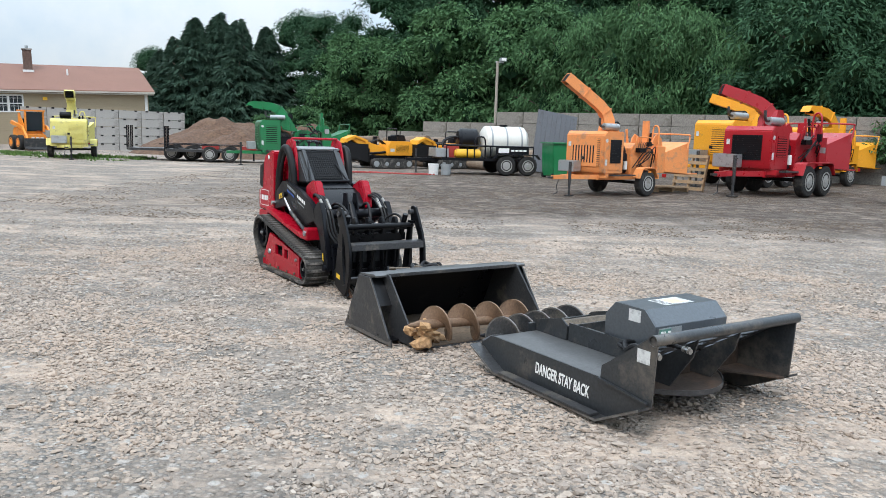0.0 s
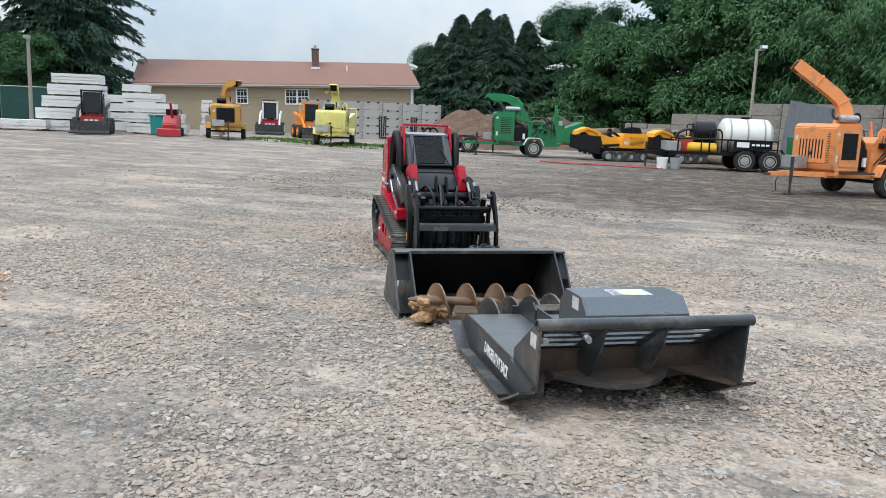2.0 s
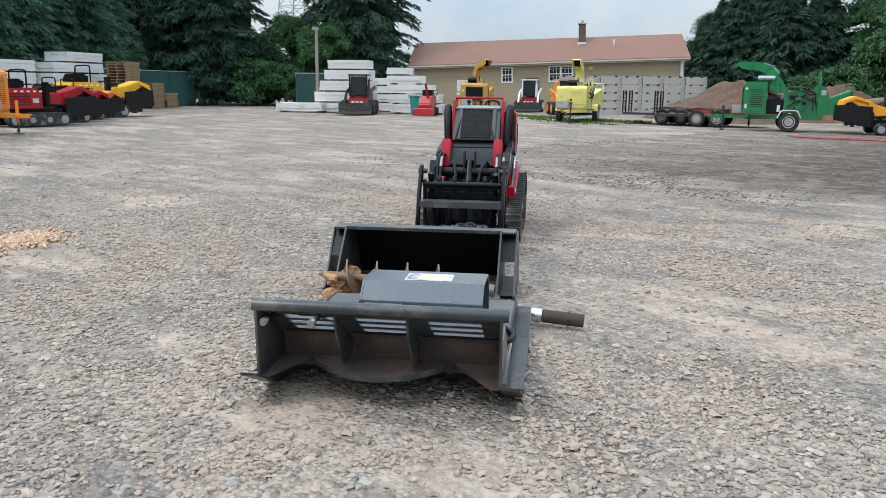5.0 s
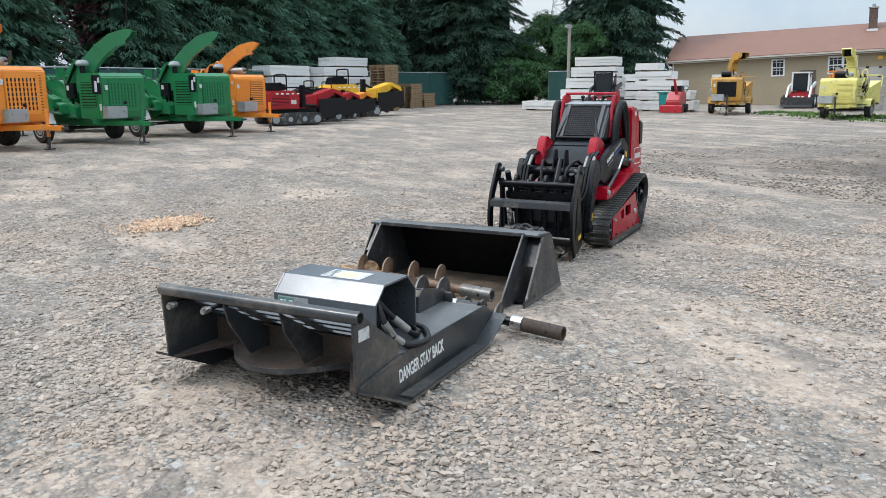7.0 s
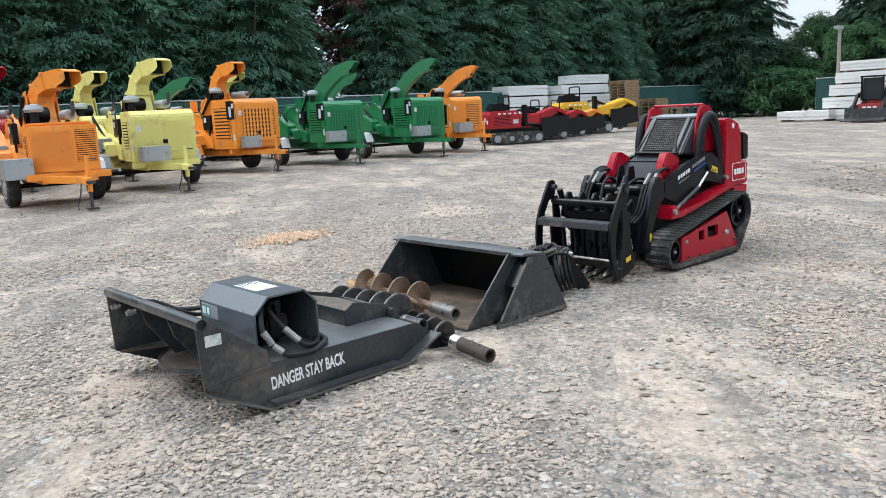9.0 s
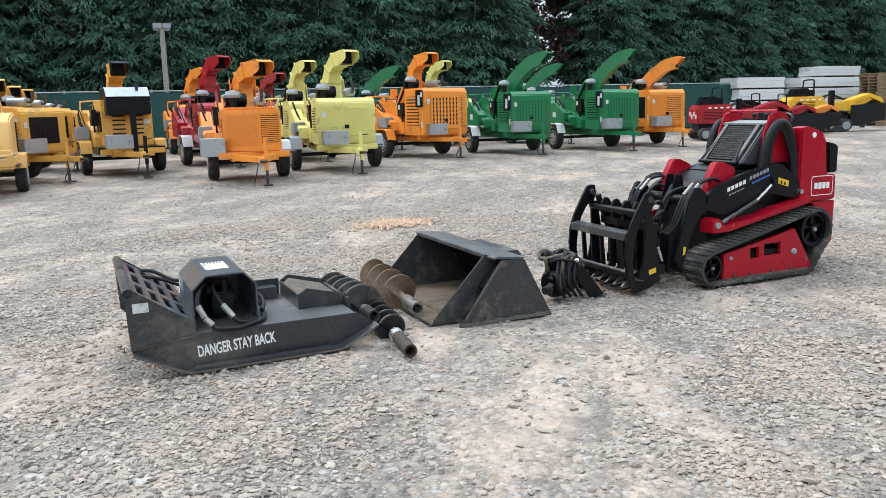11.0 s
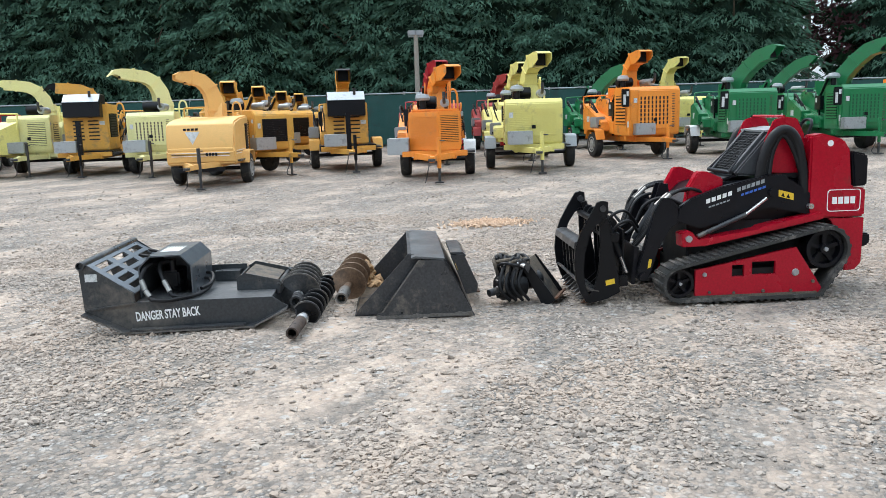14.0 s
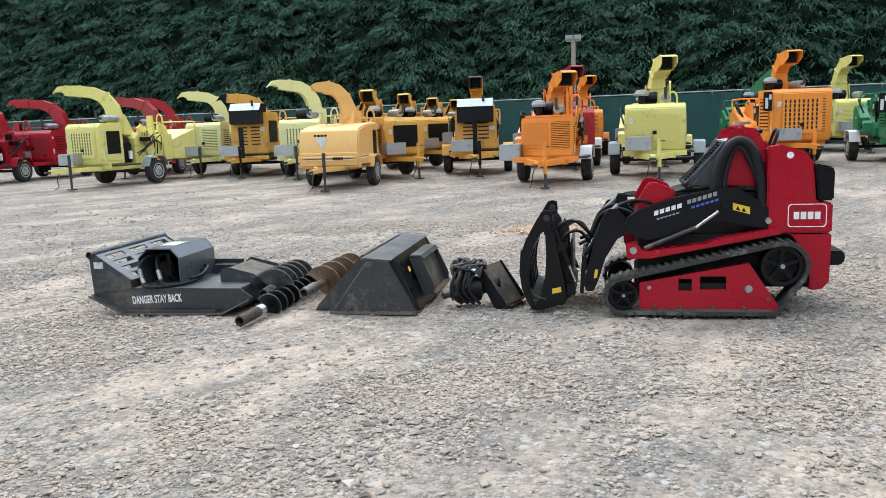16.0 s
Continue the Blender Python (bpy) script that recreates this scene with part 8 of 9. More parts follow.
    for s in (-1, 1):
        p("reflector", box(bm_new(), ax - 0.06, ax + 0.06, s * (f1 + 0.002) - 0.003, s * (f1 + 0.002) + 0.003, 0.66, 0.70) if style != "round" else box(bm_new(), -0.05, 0.05, s * (f1 + 0.002) - 0.003, s * (f1 + 0.002) + 0.003, 0.66, 0.70), PAINT["orange"], None)
        p("handrail", hose(bm_new(), [(-0.55, s * 0.50, 1.20), (-0.55, s * 0.56, 1.56), (-0.45, s * 0.56, 1.62), (0.05, s * 0.56, 1.62), (0.12, s * 0.56, 1.54), (0.12, s * 0.50, 1.18)], 0.016, 7, 4), pt if s > 0 else STEEL_WORN)
    p("step_plate", box(bm_new(), 0.45, 1.4, 0.69, 0.86, 0.56, 0.60), STEEL_WORN, None, "", 0.006)
    for k2, (a, b) in enumerate((((-0.9, 0.46, 1.1), (0.1, 0.64, 0.9)), ((-1.1, 0.30, 1.42), (-0.2, 0.5, 1.2)), ((-1.0, -0.3, 1.42), (0.0, -0.5, 1.1)))):
        a, b = Vector(a), Vector(b)
        mid = (a + b) / 2 + Vector((0, 0.05, 0.22 - 0.12 * k2))
        p("hose", hose(bm_new(), [a, mid, b], 0.018, 7, 5), HOSE)
    return t


# the front row, axle by axle
chipper(-10.14, -0.46, 31, "orange", "bright orange wood chipper with ribbed front and white fenders", chute="hood", yaw=26, short=True, fender="white", ax=0.10, hw=0.56, zt=1.50, nose=1.60, tw=0.74, peak=2.42)
chipper(-12.60, 0.67, 31, "lime", "lime yellow wood chipper with steel toolbox and raised chute", chute="hood", yaw=18, short=True, fender="grey", ax=0.10, hw=0.66, zt=1.66, nose=1.52, tw=0.98, peak=2.70, cx=0.10)
chipper(-16.90, 1.62, 45, "orange", "large orange wood chipper with wide slotted engine box", chute="hood", yaw=2, ax=0.10, hw=0.72, zt=1.90, nose=1.80, tw=0.98, peak=2.84, cx=0.20)
chipper(-18.60, 4.02, 30, "green", "dark green wood chipper with white fender and steel toolbox", chute="slant", yaw=42, ax=-0.30, hw=0.62, zt=1.76, nose=1.80, tw=1.02, peak=2.82, cx=0.25, fender="white", extra="plain")
chipper(-20.0, 6.45, 32, "green", "dark green wood chipper with open chute and green frame", chute="slant", yaw=42, ax=-0.30, hw=0.62, zt=1.78, nose=1.80, tw=1.02, peak=2.90, cx=0.25, fender="white", extra="plain")
chipper(-21.7, 8.10, 30, "orange", "orange wood chipper with a long curved chute", chute="slant", yaw=40, ax=-0.20, hw=0.64, zt=1.76, tw=0.86, peak=2.72, cx=0.20, extra="mesh_front")
chipper(-7.02, -4.52, 36, "pale_mustard", "mustard yellow wood chipper with rounded hood and tall curved chute", style="round", chute="arch", yaw=-62, top=1.0, scale=0.93, ax=0.50, hw=0.78, tw=0.82, peak=2.68, reach=0.85)
chipper(-9.42, -6.14, 77, "mustard", "mustard yellow wood chipper with black louvred radiator", chute="hood", yaw=-36, ax=0.20, hw=0.56, zt=1.58, nose=1.84, tw=0.80, peak=2.32, extra="dark_grille", reach=0.62)
chipper(-12.30, -8.04, 77, "mustard", "mustard yellow wood chipper parked behind others", chute="hood", yaw=-36, ax=0.20, hw=0.56, zt=1.56, nose=1.84, tw=0.80, peak=2.28, extra="dark_grille", reach=0.62)
chipper(-15.20, -9.95, 77, "mustard", "mustard wood chipper by the fence in the back row", chute="hood", yaw=-36, ax=0.20, hw=0.56, zt=1.50, nose=1.84, tw=0.80, peak=2.20, extra="dark_grille", reach=0.62)
chipper(-18.10, -11.85, 77, "mustard", "mustard wood chipper at the end of a row by the fence", chute="hood", yaw=-36, ax=0.20, hw=0.56, zt=1.48, nose=1.84, tw=0.80, peak=2.18, extra="dark_grille", reach=0.62)
chipper(-11.55, -4.40, 43, "mustard", "tall mustard chipper with black radiator screen and black frame", style="tall", chute="hood", yaw=0, ax=0.10, hw=0.55, zt=1.72, tw=0.84, peak=2.56, extra="black")
# machines in the rows behind
chipper(-14.20, -3.30, 40, "red", "red wood chipper standing behind an orange one", chute="hood", yaw=15, ax=0.2, tw=0.80, peak=2.80, fender="white")
chipper(-18.90, -6.40, 38, "orange", "orange wood chipper half hidden near the fence", chute="hood", yaw=20, ax=0.2, zt=1.60, tw=0.80, peak=2.75)
chipper(-19.70, -4.10, 36, "dull_red", "dark red wood chipper standing in the second row", chute="hood", yaw=20, ax=0.2, peak=2.55)
chipper(-15.90, -1.45, 36, "lime", "pale lime wood chipper in the second row", chute="hood", yaw=10, ax=0.2, peak=2.70)
chipper(-20.80, -0.90, 40, "green", "green wood chipper half hidden in the second row", chute="slant", yaw=45, ax=0.0, peak=2.70)
chipper(-22.70, 1.10, 40, "lime", "lime wood chipper behind a large orange one", chute="hood", yaw=10, ax=0.2, peak=2.92)
chipper(-23.60, 4.40, 40, "green", "green wood chipper in the row behind", chute="slant", yaw=45, ax=0.0, peak=2.75)
# the left-hand rows
chipper(-8.95, -8.70, 40, "pale_lime", "pale lime wood chipper with long curved chute", chute="flat", yaw=-62, ax=0.20, hw=0.60, zt=1.64, nose=1.52, tw=0.78, peak=2.80, extra="side_grille", reach=0.72)
chipper(-8.50, -11.0, 40, "mustard", "mustard chipper with black screen beside lime ones", style="tall", chute="flat", yaw=-75, ax=0.20, hw=0.58, zt=1.90, tw=0.80, peak=2.52, extra="black", reach=0.72)
chipper(-8.10, -12.9, 42, "pale_lime", "small pale lime wood chipper with arched chute", chute="flat", yaw=-72, ax=0.20, hw=0.56, zt=1.66, tw=0.78, peak=2.68, reach=0.72)
chipper(-4.66, -11.9, 26, "lime", "pale lime chipper with dark louvres and steel fender", chute="flat", yaw=-55, ax=0.0, hw=0.60, zt=1.74, nose=1.66, tw=0.94, peak=2.80, fender="grey", extra="side_grille", cx=0.36, reach=0.84)
chipper(-8.8, -18.2, 45, "red", "red wood chipper with long low chute", chute="flat", yaw=-70, ax=0.0, peak=2.70)
chipper(-4.9, -18.6, 40, "red", "red wood chipper with curved chute in the far row", chute="flat", yaw=-80, ax=0.0, peak=2.72)
chipper(-2.6, -17.6, 35, "red", "red wood chipper at the end of the row", chute="flat", yaw=-80, ax=0.0, peak=2.70)
chipper(-6.9, -15.4, 40, "dull_red", "dark red chipper behind lime ones", chute="flat", yaw=-85, ax=0.0, peak=2.62)
G2 = "machines along the wooded side"
chipper(3.90, 22.05, 222, "faded_orange", "faded orange wood chipper with a long slanted chute", chute="lance", yaw=-26, top=1.08, scale=0.96, extra="side_grille", group=G2, cx=0.72, reach=0.92)
chipper(9.0, 24.5, 224, "red", "large red tandem-axle wood chipper with big black radiator", chute="ramp", yaw=-48, top=0.88, scale=1.25, tandem=True, extra="dark_grille", group=G2, hw=0.58, zt=1.58, reach=0.78, cx=0.62)
chipper(9.45, 28.9, 218, "yellow_orange", "yellow orange wood chipper with folded chute", chute="ramp", yaw=-50, scale=1.3, tandem=True, group=G2, zt=1.72, hw=0.58, peak=2.42, reach=0.8)
chipper(13.2, 31.5, 220, "yellow_orange", "yellow wood chipper behind a red one", chute="flat", yaw=0, top=1.2, scale=1.1, group=G2)
chipper(-7.7, 32.6, 205, "green", "green wood chipper with white fender and long chute", chute="flat", yaw=-20, top=1.12, scale=1.0, cx=0.5, reach=0.85, peak=2.55, fender="white", extra="dark_grille", group=G2)
chipper(-17.5, 33.0, -66, "lime", "lime yellow wood chipper with rusty rigging by the house", chute="hood", yaw=0, top=1.0, group=G2)
chipper(-23.6, 32.7, -52, "old_mustard", "old mustard wood chipper with rusty fittings by the house", chute="hood", yaw=40, top=1.05, extra="dark_grille", group=G2)


# ---- tracked stump grinders ----
def grinder(x, y, heading, colour, label, scale=1.0, up=0.0):
    t = thing("stump_grinder", label, "stump grinder", pose(x, y, 0, 0, 0, heading), "stump grinders in the yard")
    pt = PAINT[colour]
    SC = Matrix.Scale(scale, 4)

    def p(name, bm, mat, parent=None, lab="", bevel=0.0, smooth=35):
        bmesh.ops.transform(bm, matrix=SC, verts=bm.verts)
        return part(name, bm, mat, parent or t, lab, bevel, smooth)
    for s in (-1, 1):
        pts = []
        for cx, cz, r in ((-0.85, 0.22, 0.20), (0.75, 0.22, 0.20), (0.0, 0.24, 0.19)):
            pts += [(cx + r * math.cos(a * 0.35), cz + r * math.sin(a * 0.35)) for a in range(18)]
        loop = hull(pts)
        p("track", prism(bm_new(), loop, "y", *sorted((s * 0.38, s * 0.66))), TRACK, None, "black rubber track", 0.012)
        for cx in (-0.85, -0.3, 0.25, 0.75):
            p("roller", rod(bm_new(), (cx, s * 0.60, 0.20), (cx, s * 0.675, 0.20), 0.13 if abs(cx) > 0.5 else 0.09, n=14), PAINT["grey"])
    p("chassis", box(bm_new(), -1.0, 0.9, -0.37, 0.37, 0.25, 0.55), PAINT["black"], None, "", 0.02)
    p("engine_hood", prism(bm_new(), [(-1.1, 0.55), (-1.1, 1.05), (-0.95, 1.18), (0.0, 1.18), (0.12, 0.95), (0.15, 0.55)], "y", -0.52, 0.52), pt, None, "painted engine hood", 0.03)
    for s in (-1, 1):
        p("vent_back", box(bm_new(), -0.9, -0.25, *sorted((s * 0.521, s * 0.526)), 0.68, 1.02), DARK)
        tagged(p("side_louvre", slats(s * 0.527 - (0.014 if s < 0 else 0), -0.9, -0.25, 0.68, 1.02, 7, "y", 0.014), pt), kind="stuff")
        p("label", box(bm_new(), -0.18, 0.02, *sorted((s * 0.521, s * 0.524)), 0.72, 0.86), DECAL)
        p("cylinder", rod(bm_new(), (0.1, s * 0.3, 0.7), (1.0, s * 0.26, 0.62), 0.05, n=12), STEEL_BLACK)
    p("boom", prism(bm_new(), [(0.0, 0.55), (0.05, 0.85), (0.9, 0.98 + up * 0.6), (1.6, 1.16 + up), (1.75, 0.98 + up), (1.0, 0.62 + up * 0.5), (0.3, 0.45)], "y", -0.26, 0.26), pt, None, "painted cutter boom", 0.02)
    p("cutter_wheel", rod(bm_new(), (1.55, -0.09, 0.52 + up), (1.55, 0.09, 0.52 + up), 0.42, n=26), STEEL_WORN, None, "toothed cutter wheel", 0.015)
    for i in range(12):
        a = 2 * math.pi * i / 12
        p("tooth", box(bm_new(), -0.035, 0.035, -0.13, 0.13, 0.40, 0.48, Matrix.Translation((1.55, 0, 0.52 + up)) @ Matrix.Rotation(a, 4, "Y")), STEEL_WORN)
    p("guard", prism(bm_new(), [(a, b + up) for a, b in ((0.95, 0.5), (1.0, 0.98), (1.62, 1.18), (2.02, 1.02), (2.1, 0.75), (1.95, 0.9), (1.6, 1.06), (1.15, 0.92), (1.05, 0.5))], "y", -0.32, 0.32), pt, None, "", 0.012)
    p("rubber_curtain", box(bm_new(), 0.98, 1.0, -0.42, 0.42, 0.06 + up, 0.62 + up), HOSE)
    for s in (-1, 1) if up else ():
        p("rubber_curtain", prism(bm_new(), [(1.0, 0.12 + up * 0.6), (2.15, 0.30 + up), (2.12, 0.86 + up), (1.0, 0.80 + up)], "y", *sorted((s * 0.33, s * 0.348))), HOSE)
    p("rubber_curtain", box(bm_new(), 2.12, 2.14, -0.32, 0.32, 0.30 + up, 0.84 + up), HOSE)

    for i in range(5):
        p("label", box(bm_new(), -0.75 + 0.2 * i, -0.65 + 0.2 * i, -0.5245, -0.5215, 1.05, 1.10), WHITE)
    for i in range(4):
        p("label", box(bm_new(), -1.1025, -1.1005, -0.40 + 0.21 * i, -0.28 + 0.21 * i, 0.72 + 0.09 * (i % 2), 0.86 + 0.09 * (i % 2)), WHITE)
    p("control_stand", box(bm_new(), 0.20, 0.34, -0.62, -0.40, 0.60, 1.36), PAINT["black"], None, "", 0.02)
    p("roll_hoop", hose(bm_new(), [(-0.30, -0.46, 1.18), (-0.30, -0.46, 1.62), (-0.30, -0.36, 1.72), (-0.30, 0.36, 1.72), (-0.30, 0.46, 1.62), (-0.30, 0.46, 1.18)], 0.025, 8, 4), STEEL_BLACK)
    p("engine_cover", prism(bm_new(), [(-1.0, 1.185), (-0.9, 1.44), (-0.45, 1.46), (-0.36, 1.185)], "y", -0.42, 0.10), PAINT["black"], None, "black engine cover", 0.03)
    p("console", box(bm_new(), -0.35, 0.0, 0.18, 0.46, 1.19, 1.40), PAINT["black"], None, "", 0.02)
    p("muffler", rod(bm_new(), (-0.8, -0.2, 1.24), (-0.4, -0.2, 1.24), 0.08, n=14), STEEL_WORN)
    for k in range(4):
        p("hose", hose(bm_new(), [(0.0, -0.15 + 0.1 * k, 1.0), (0.4, -0.15 + 0.1 * k, 1.22), (0.9, -0.1 + 0.07 * k, 1.05)], 0.02, 7, 5), HOSE)
    return t


grinder(-4.1, 33.2, 215, "yellow_orange", "yellow tracked stump grinder with raised black curtain", 0.95, 0.22)
grinder(-1.6, 34.8, 225, "yellow_orange", "yellow tracked stump grinder in front of logs", 0.92, 0.26)
grinder(-24.2, 11.3, 102, "red", "red tracked stump grinder with white labels", 1.05, 0.06)
grinder(-26.1, 12.9, 100, "red", "red tracked stump grinder parked beside another", 0.92, 0.06)
grinder(-27.9, 14.2, 100, "orange", "orange stump grinder with black curtain", 0.9, 0.06)
grinder(-29.9, 15.7, 98, "yellow", "large yellow stump grinder near stacked pallets", 1.22, 0.06)


# ---- skid-steer loaders ----
def skid_steer(x, y, heading, colour, cab, label):
    t = thing("skid_steer", label, "skid-steer loader", pose(x, y, 0, 0, 0, heading))
    pt, cb = PAINT[colour], PAINT[cab]
    for s in (-1, 1):
        for k in (-0.5, 0.5):
            wheel(t, k, s * 0.72, 0.38, 0.28, s, cb)
        part("lift_arm", prism(bm_new(), [(-1.15, 1.35), (-1.0, 1.5), (0.5, 1.25), (1.25, 0.55), (1.3, 0.3), (1.15, 0.3), (0.45, 1.05), (-1.0, 1.3)], "y", *sorted((s * 0.66, s * 0.56))), cb, t, "", 0.015)
        part("cab_post", box(bm_new(), 0.40, 0.48, *sorted((s * 0.40, s * 0.48)), 0.95, 1.98), cb, t, "", 0.01)
        part("cab_side", prism(bm_new(), [(-0.55, 0.95), (0.39, 0.95), (0.39, 1.15), (-0.40, 1.9), (-0.55, 1.9)], "y", *sorted((s * 0.42, s * 0.46))), cb, t, "", 0.006)
    part("body", prism(bm_new(), [(-1.15, 0.35), (-1.15, 1.0), (-0.95, 1.15), (-0.5, 1.15), (0.5, 0.75), (0.75, 0.4), (0.7, 0.25), (-1.0, 0.25)], "y", -0.53, 0.53), pt, t, "painted body", 0.03)
    part("roof", box(bm_new(), -0.58, 0.52, -0.50, 0.50, 1.98, 2.05), cb, t, "", 0.02)
    part("windscreen", box(bm_new(), 0.42, 0.43, -0.39, 0.39, 1.0, 1.95), GLASS_DARK, t, "dark cab glass")
    part("seat", box(bm_new(), -0.45, 0.0, -0.25, 0.25, 0.96, 1.10), PAINT["black"], t, "", 0.03)
    part("seat_back", box(bm_new(), -0.50, -0.38, -0.25, 0.25, 1.10, 1.6), PAINT["black"], t, "", 0.03)
    part("coupler", box(bm_new(), 1.25, 1.36, -0.58, 0.58, 0.10, 0.62), PAINT["black"], t, "", 0.015)
    part("front_panel", box(bm_new(), 0.76, 0.80, -0.50, 0.50, 0.35, 0.80), pt, t, "", 0.02)
    part("bucket", prism(bm_new(), [(1.37, 0.12), (2.0, 0.06), (2.02, 0.09), (1.42, 0.2), (1.42, 0.62), (1.37, 0.62)], "y", -0.85, 0.85), STEEL_WORN, t, "worn steel bucket", 0.006)
    for i in range(3):
        part("name_bar", box(bm_new(), 0.801, 0.804, -0.3 + 0.22 * i, -0.14 + 0.22 * i, 0.58, 0.68), WHITE, t)
    return t


skid_steer(-28.1, 42.8, -58, "red", "white", "red and white skid-steer loader with a dark cab")
skid_steer(-28.5, 29.0, -50, "dull_red", "black", "black and maroon skid-steer loader before stacked slabs")
skid_steer(-23.6, 40.3, -40, "orange", "orange", "small orange loader by the house")


def compact_mixer(x, y, heading):
    t = thing("trencher", "small red walk-behind machine with black tyres", "trencher", pose(x, y, 0, 0, 0, heading))
    for s in (-1, 1):
        for k in (-0.3, 0.35):
            wheel(t, k, s * 0.42, 0.22, 0.16, s, PAINT["black"])
    part("body", prism(bm_new(), [(-0.6, 0.3), (-0.6, 0.9), (-0.4, 1.08), (0.2, 1.0), (0.5, 0.6), (0.5, 0.3)], "y", -0.34, 0.34), PAINT["red"], t, "", 0.04)
    part("engine", box(bm_new(), -0.45, 0.0, -0.26, 0.26, 1.06, 1.32), PAINT["black"], t, "", 0.03)
    part("handlebar", hose(bm_new(), [(-0.5, -0.3, 0.9), (-0.95, -0.3, 1.25), (-1.0, 0.0, 1.3), (-0.95, 0.3, 1.25), (-0.5, 0.3, 0.9)], 0.02, 8), PAINT["black"], t)
    part("blade", prism(bm_new(), [(0.55, 0.04), (0.75, 0.02), (0.72, 0.34), (0.62, 0.40)], "y", -0.55, 0.55), PAINT["red"], t, "", 0.01)
    part("boom", box(bm_new(), -0.05, 0.05, -0.05, 0.05, 0, 0.9, Matrix.Translation((0.2, 0.1, 0.85)) @ Matrix.Rotation(0.5, 4, "Y")), PAINT["red"], t)


compact_mixer(-25.8, 31.3, -60)


# ---- trailers ----
def tank_trailer(x, y, heading):
    t = thing("spray_trailer", "black tandem trailer carrying white and black tanks", "trailer", pose(x, y, 0, 0, 0, heading))
    for s in (-1, 1):
        for k in (-1.43, -0.58):
            wheel(t, k, s * 0.92, 0.37, 0.22, s)
        part("fender", prism(bm_new(), [(-1.93, 0.62), (-1.78, 0.80), (-0.23, 0.80), (-0.08, 0.62), (-0.11, 0.62), (-0.25, 0.77), (-1.76, 0.77), (-1.90, 0.62)], "y", *sorted((s * 0.80, s * 1.06))), PAINT["black"], t)
        part("rail", rod(bm_new(), (-1.7, s * 0.80, 1.08), (1.7, s * 0.80, 1.08), 0.03, n=8), PAINT["black"], t)
        for k in (-1.7, -0.9, 0.0, 0.9, 1.7):
            part("stake", rod(bm_new(), (k, s * 0.80, 0.62), (k, s * 0.80, 1.08), 0.025, n=8), PAINT["black"], t)
        sign = part("sign_board", box(bm_new(), -1.5, -0.2, *sorted((s * 0.835, s * 0.85)), 0.80, 1.06), PAINT["black"], t, "black board with white marks")
        part("mark", box(bm_new(), -0.72, -0.30, *sorted((s * 0.851, s * 0.853)), 0.84, 1.02), WHITE, sign)
        for i in range(4):
            part("bar", box(bm_new(), -1.40 + 0.16 * i, -1.28 + 0.16 * i, *sorted((s * 0.851, s * 0.853)), 0.90, 0.97), WHITE, sign)
    part("deck", box(bm_new(), -1.8, 1.9, -0.82, 0.82, 0.52, 0.62), PAINT["black"], t, "", 0.01)
    part("tongue", box(bm_new(), 1.9, 3.1, -0.06, 0.06, 0.46, 0.57), PAINT["black"], t, "", 0.008)
    part("jack", rod(bm_new(), (2.7, 0, 0.0), (2.7, 0, 0.9), 0.04, n=10), STEEL_WORN, t)
    tank = part("water_tank", lathe(bm_new(), [(0.12, -1.66), (0.42, -1.62), (0.58, -1.48), (0.60, -1.35), (0.60, -0.05), (0.58, 0.06), (0.42, 0.16), (0.12, 0.20)], "x", 28, Matrix.Translation((0, 0, 1.24))), TANK_WHITE, t, "white ribbed plastic water tank")
    for k in (-1.3, -0.72, -0.14):
        part("strap", lathe(bm_new(), [(0.59, k - 0.03), (0.612, k - 0.03), (0.612, k + 0.03), (0.59, k + 0.03)], "x", 28, Matrix.Translation((0, 0, 1.24))), PAINT["grey"], tank)
    part("filler_cap", rod(bm_new(), (-0.7, 0, 1.83), (-0.7, 0, 1.90), 0.16, n=16), PAINT["black"], tank)
    part("chemical_tank", lathe(bm_new(), [(0.05, 0.28), (0.32, 0.30), (0.42, 0.40), (0.42, 1.0), (0.32, 1.10), (0.05, 1.12)], "x", 24, Matrix.Translation((0, 0, 1.30))), PAINT["black"], t, "black plastic tank")
    part("air_tank", rod(bm_new(), (0.35, 0.62, 0.78), (1.35, 0.62, 0.78), 0.17, n=20), PAINT["yellow"], t, "yellow cylinder", 0.05)
    part("air_tank", rod(bm_new(), (0.35, -0.62, 0.78), (1.35, -0.62, 0.78), 0.17, n=20), PAINT["yellow"], t, "yellow cylinder", 0.05)
    part("pump", box(bm_new(), 1.1, 1.6, -0.3, 0.3, 0.62, 1.05), PAINT["dull_red"], t, "", 0.04)
    part("toolbox", box(bm_new(), 1.6, 2.1, -0.55, 0.75, 0.64, 0.95), GALV, t, "galvanised toolbox", 0.015)
    for k in range(3):
        part("hose", hose(bm_new(), [(1.0, -0.4 + 0.3 * k, 1.1), (1.2, -0.3 + 0.3 * k, 1.4), (1.6, -0.2 + 0.2 * k, 1.25), (1.7, 0.1, 1.0)], 0.03, 8), HOSE, t)
    part("roll_hoop", hose(bm_new(), [(0.2, 0.78, 0.62), (0.22, 0.78, 1.3), (0.4, 0.78, 1.42), (0.6, 0.78, 1.3), (0.62, 0.78, 0.62)], 0.03, 8), PAINT["black"], t)


tank_trailer(0.08, 30.8, 196)


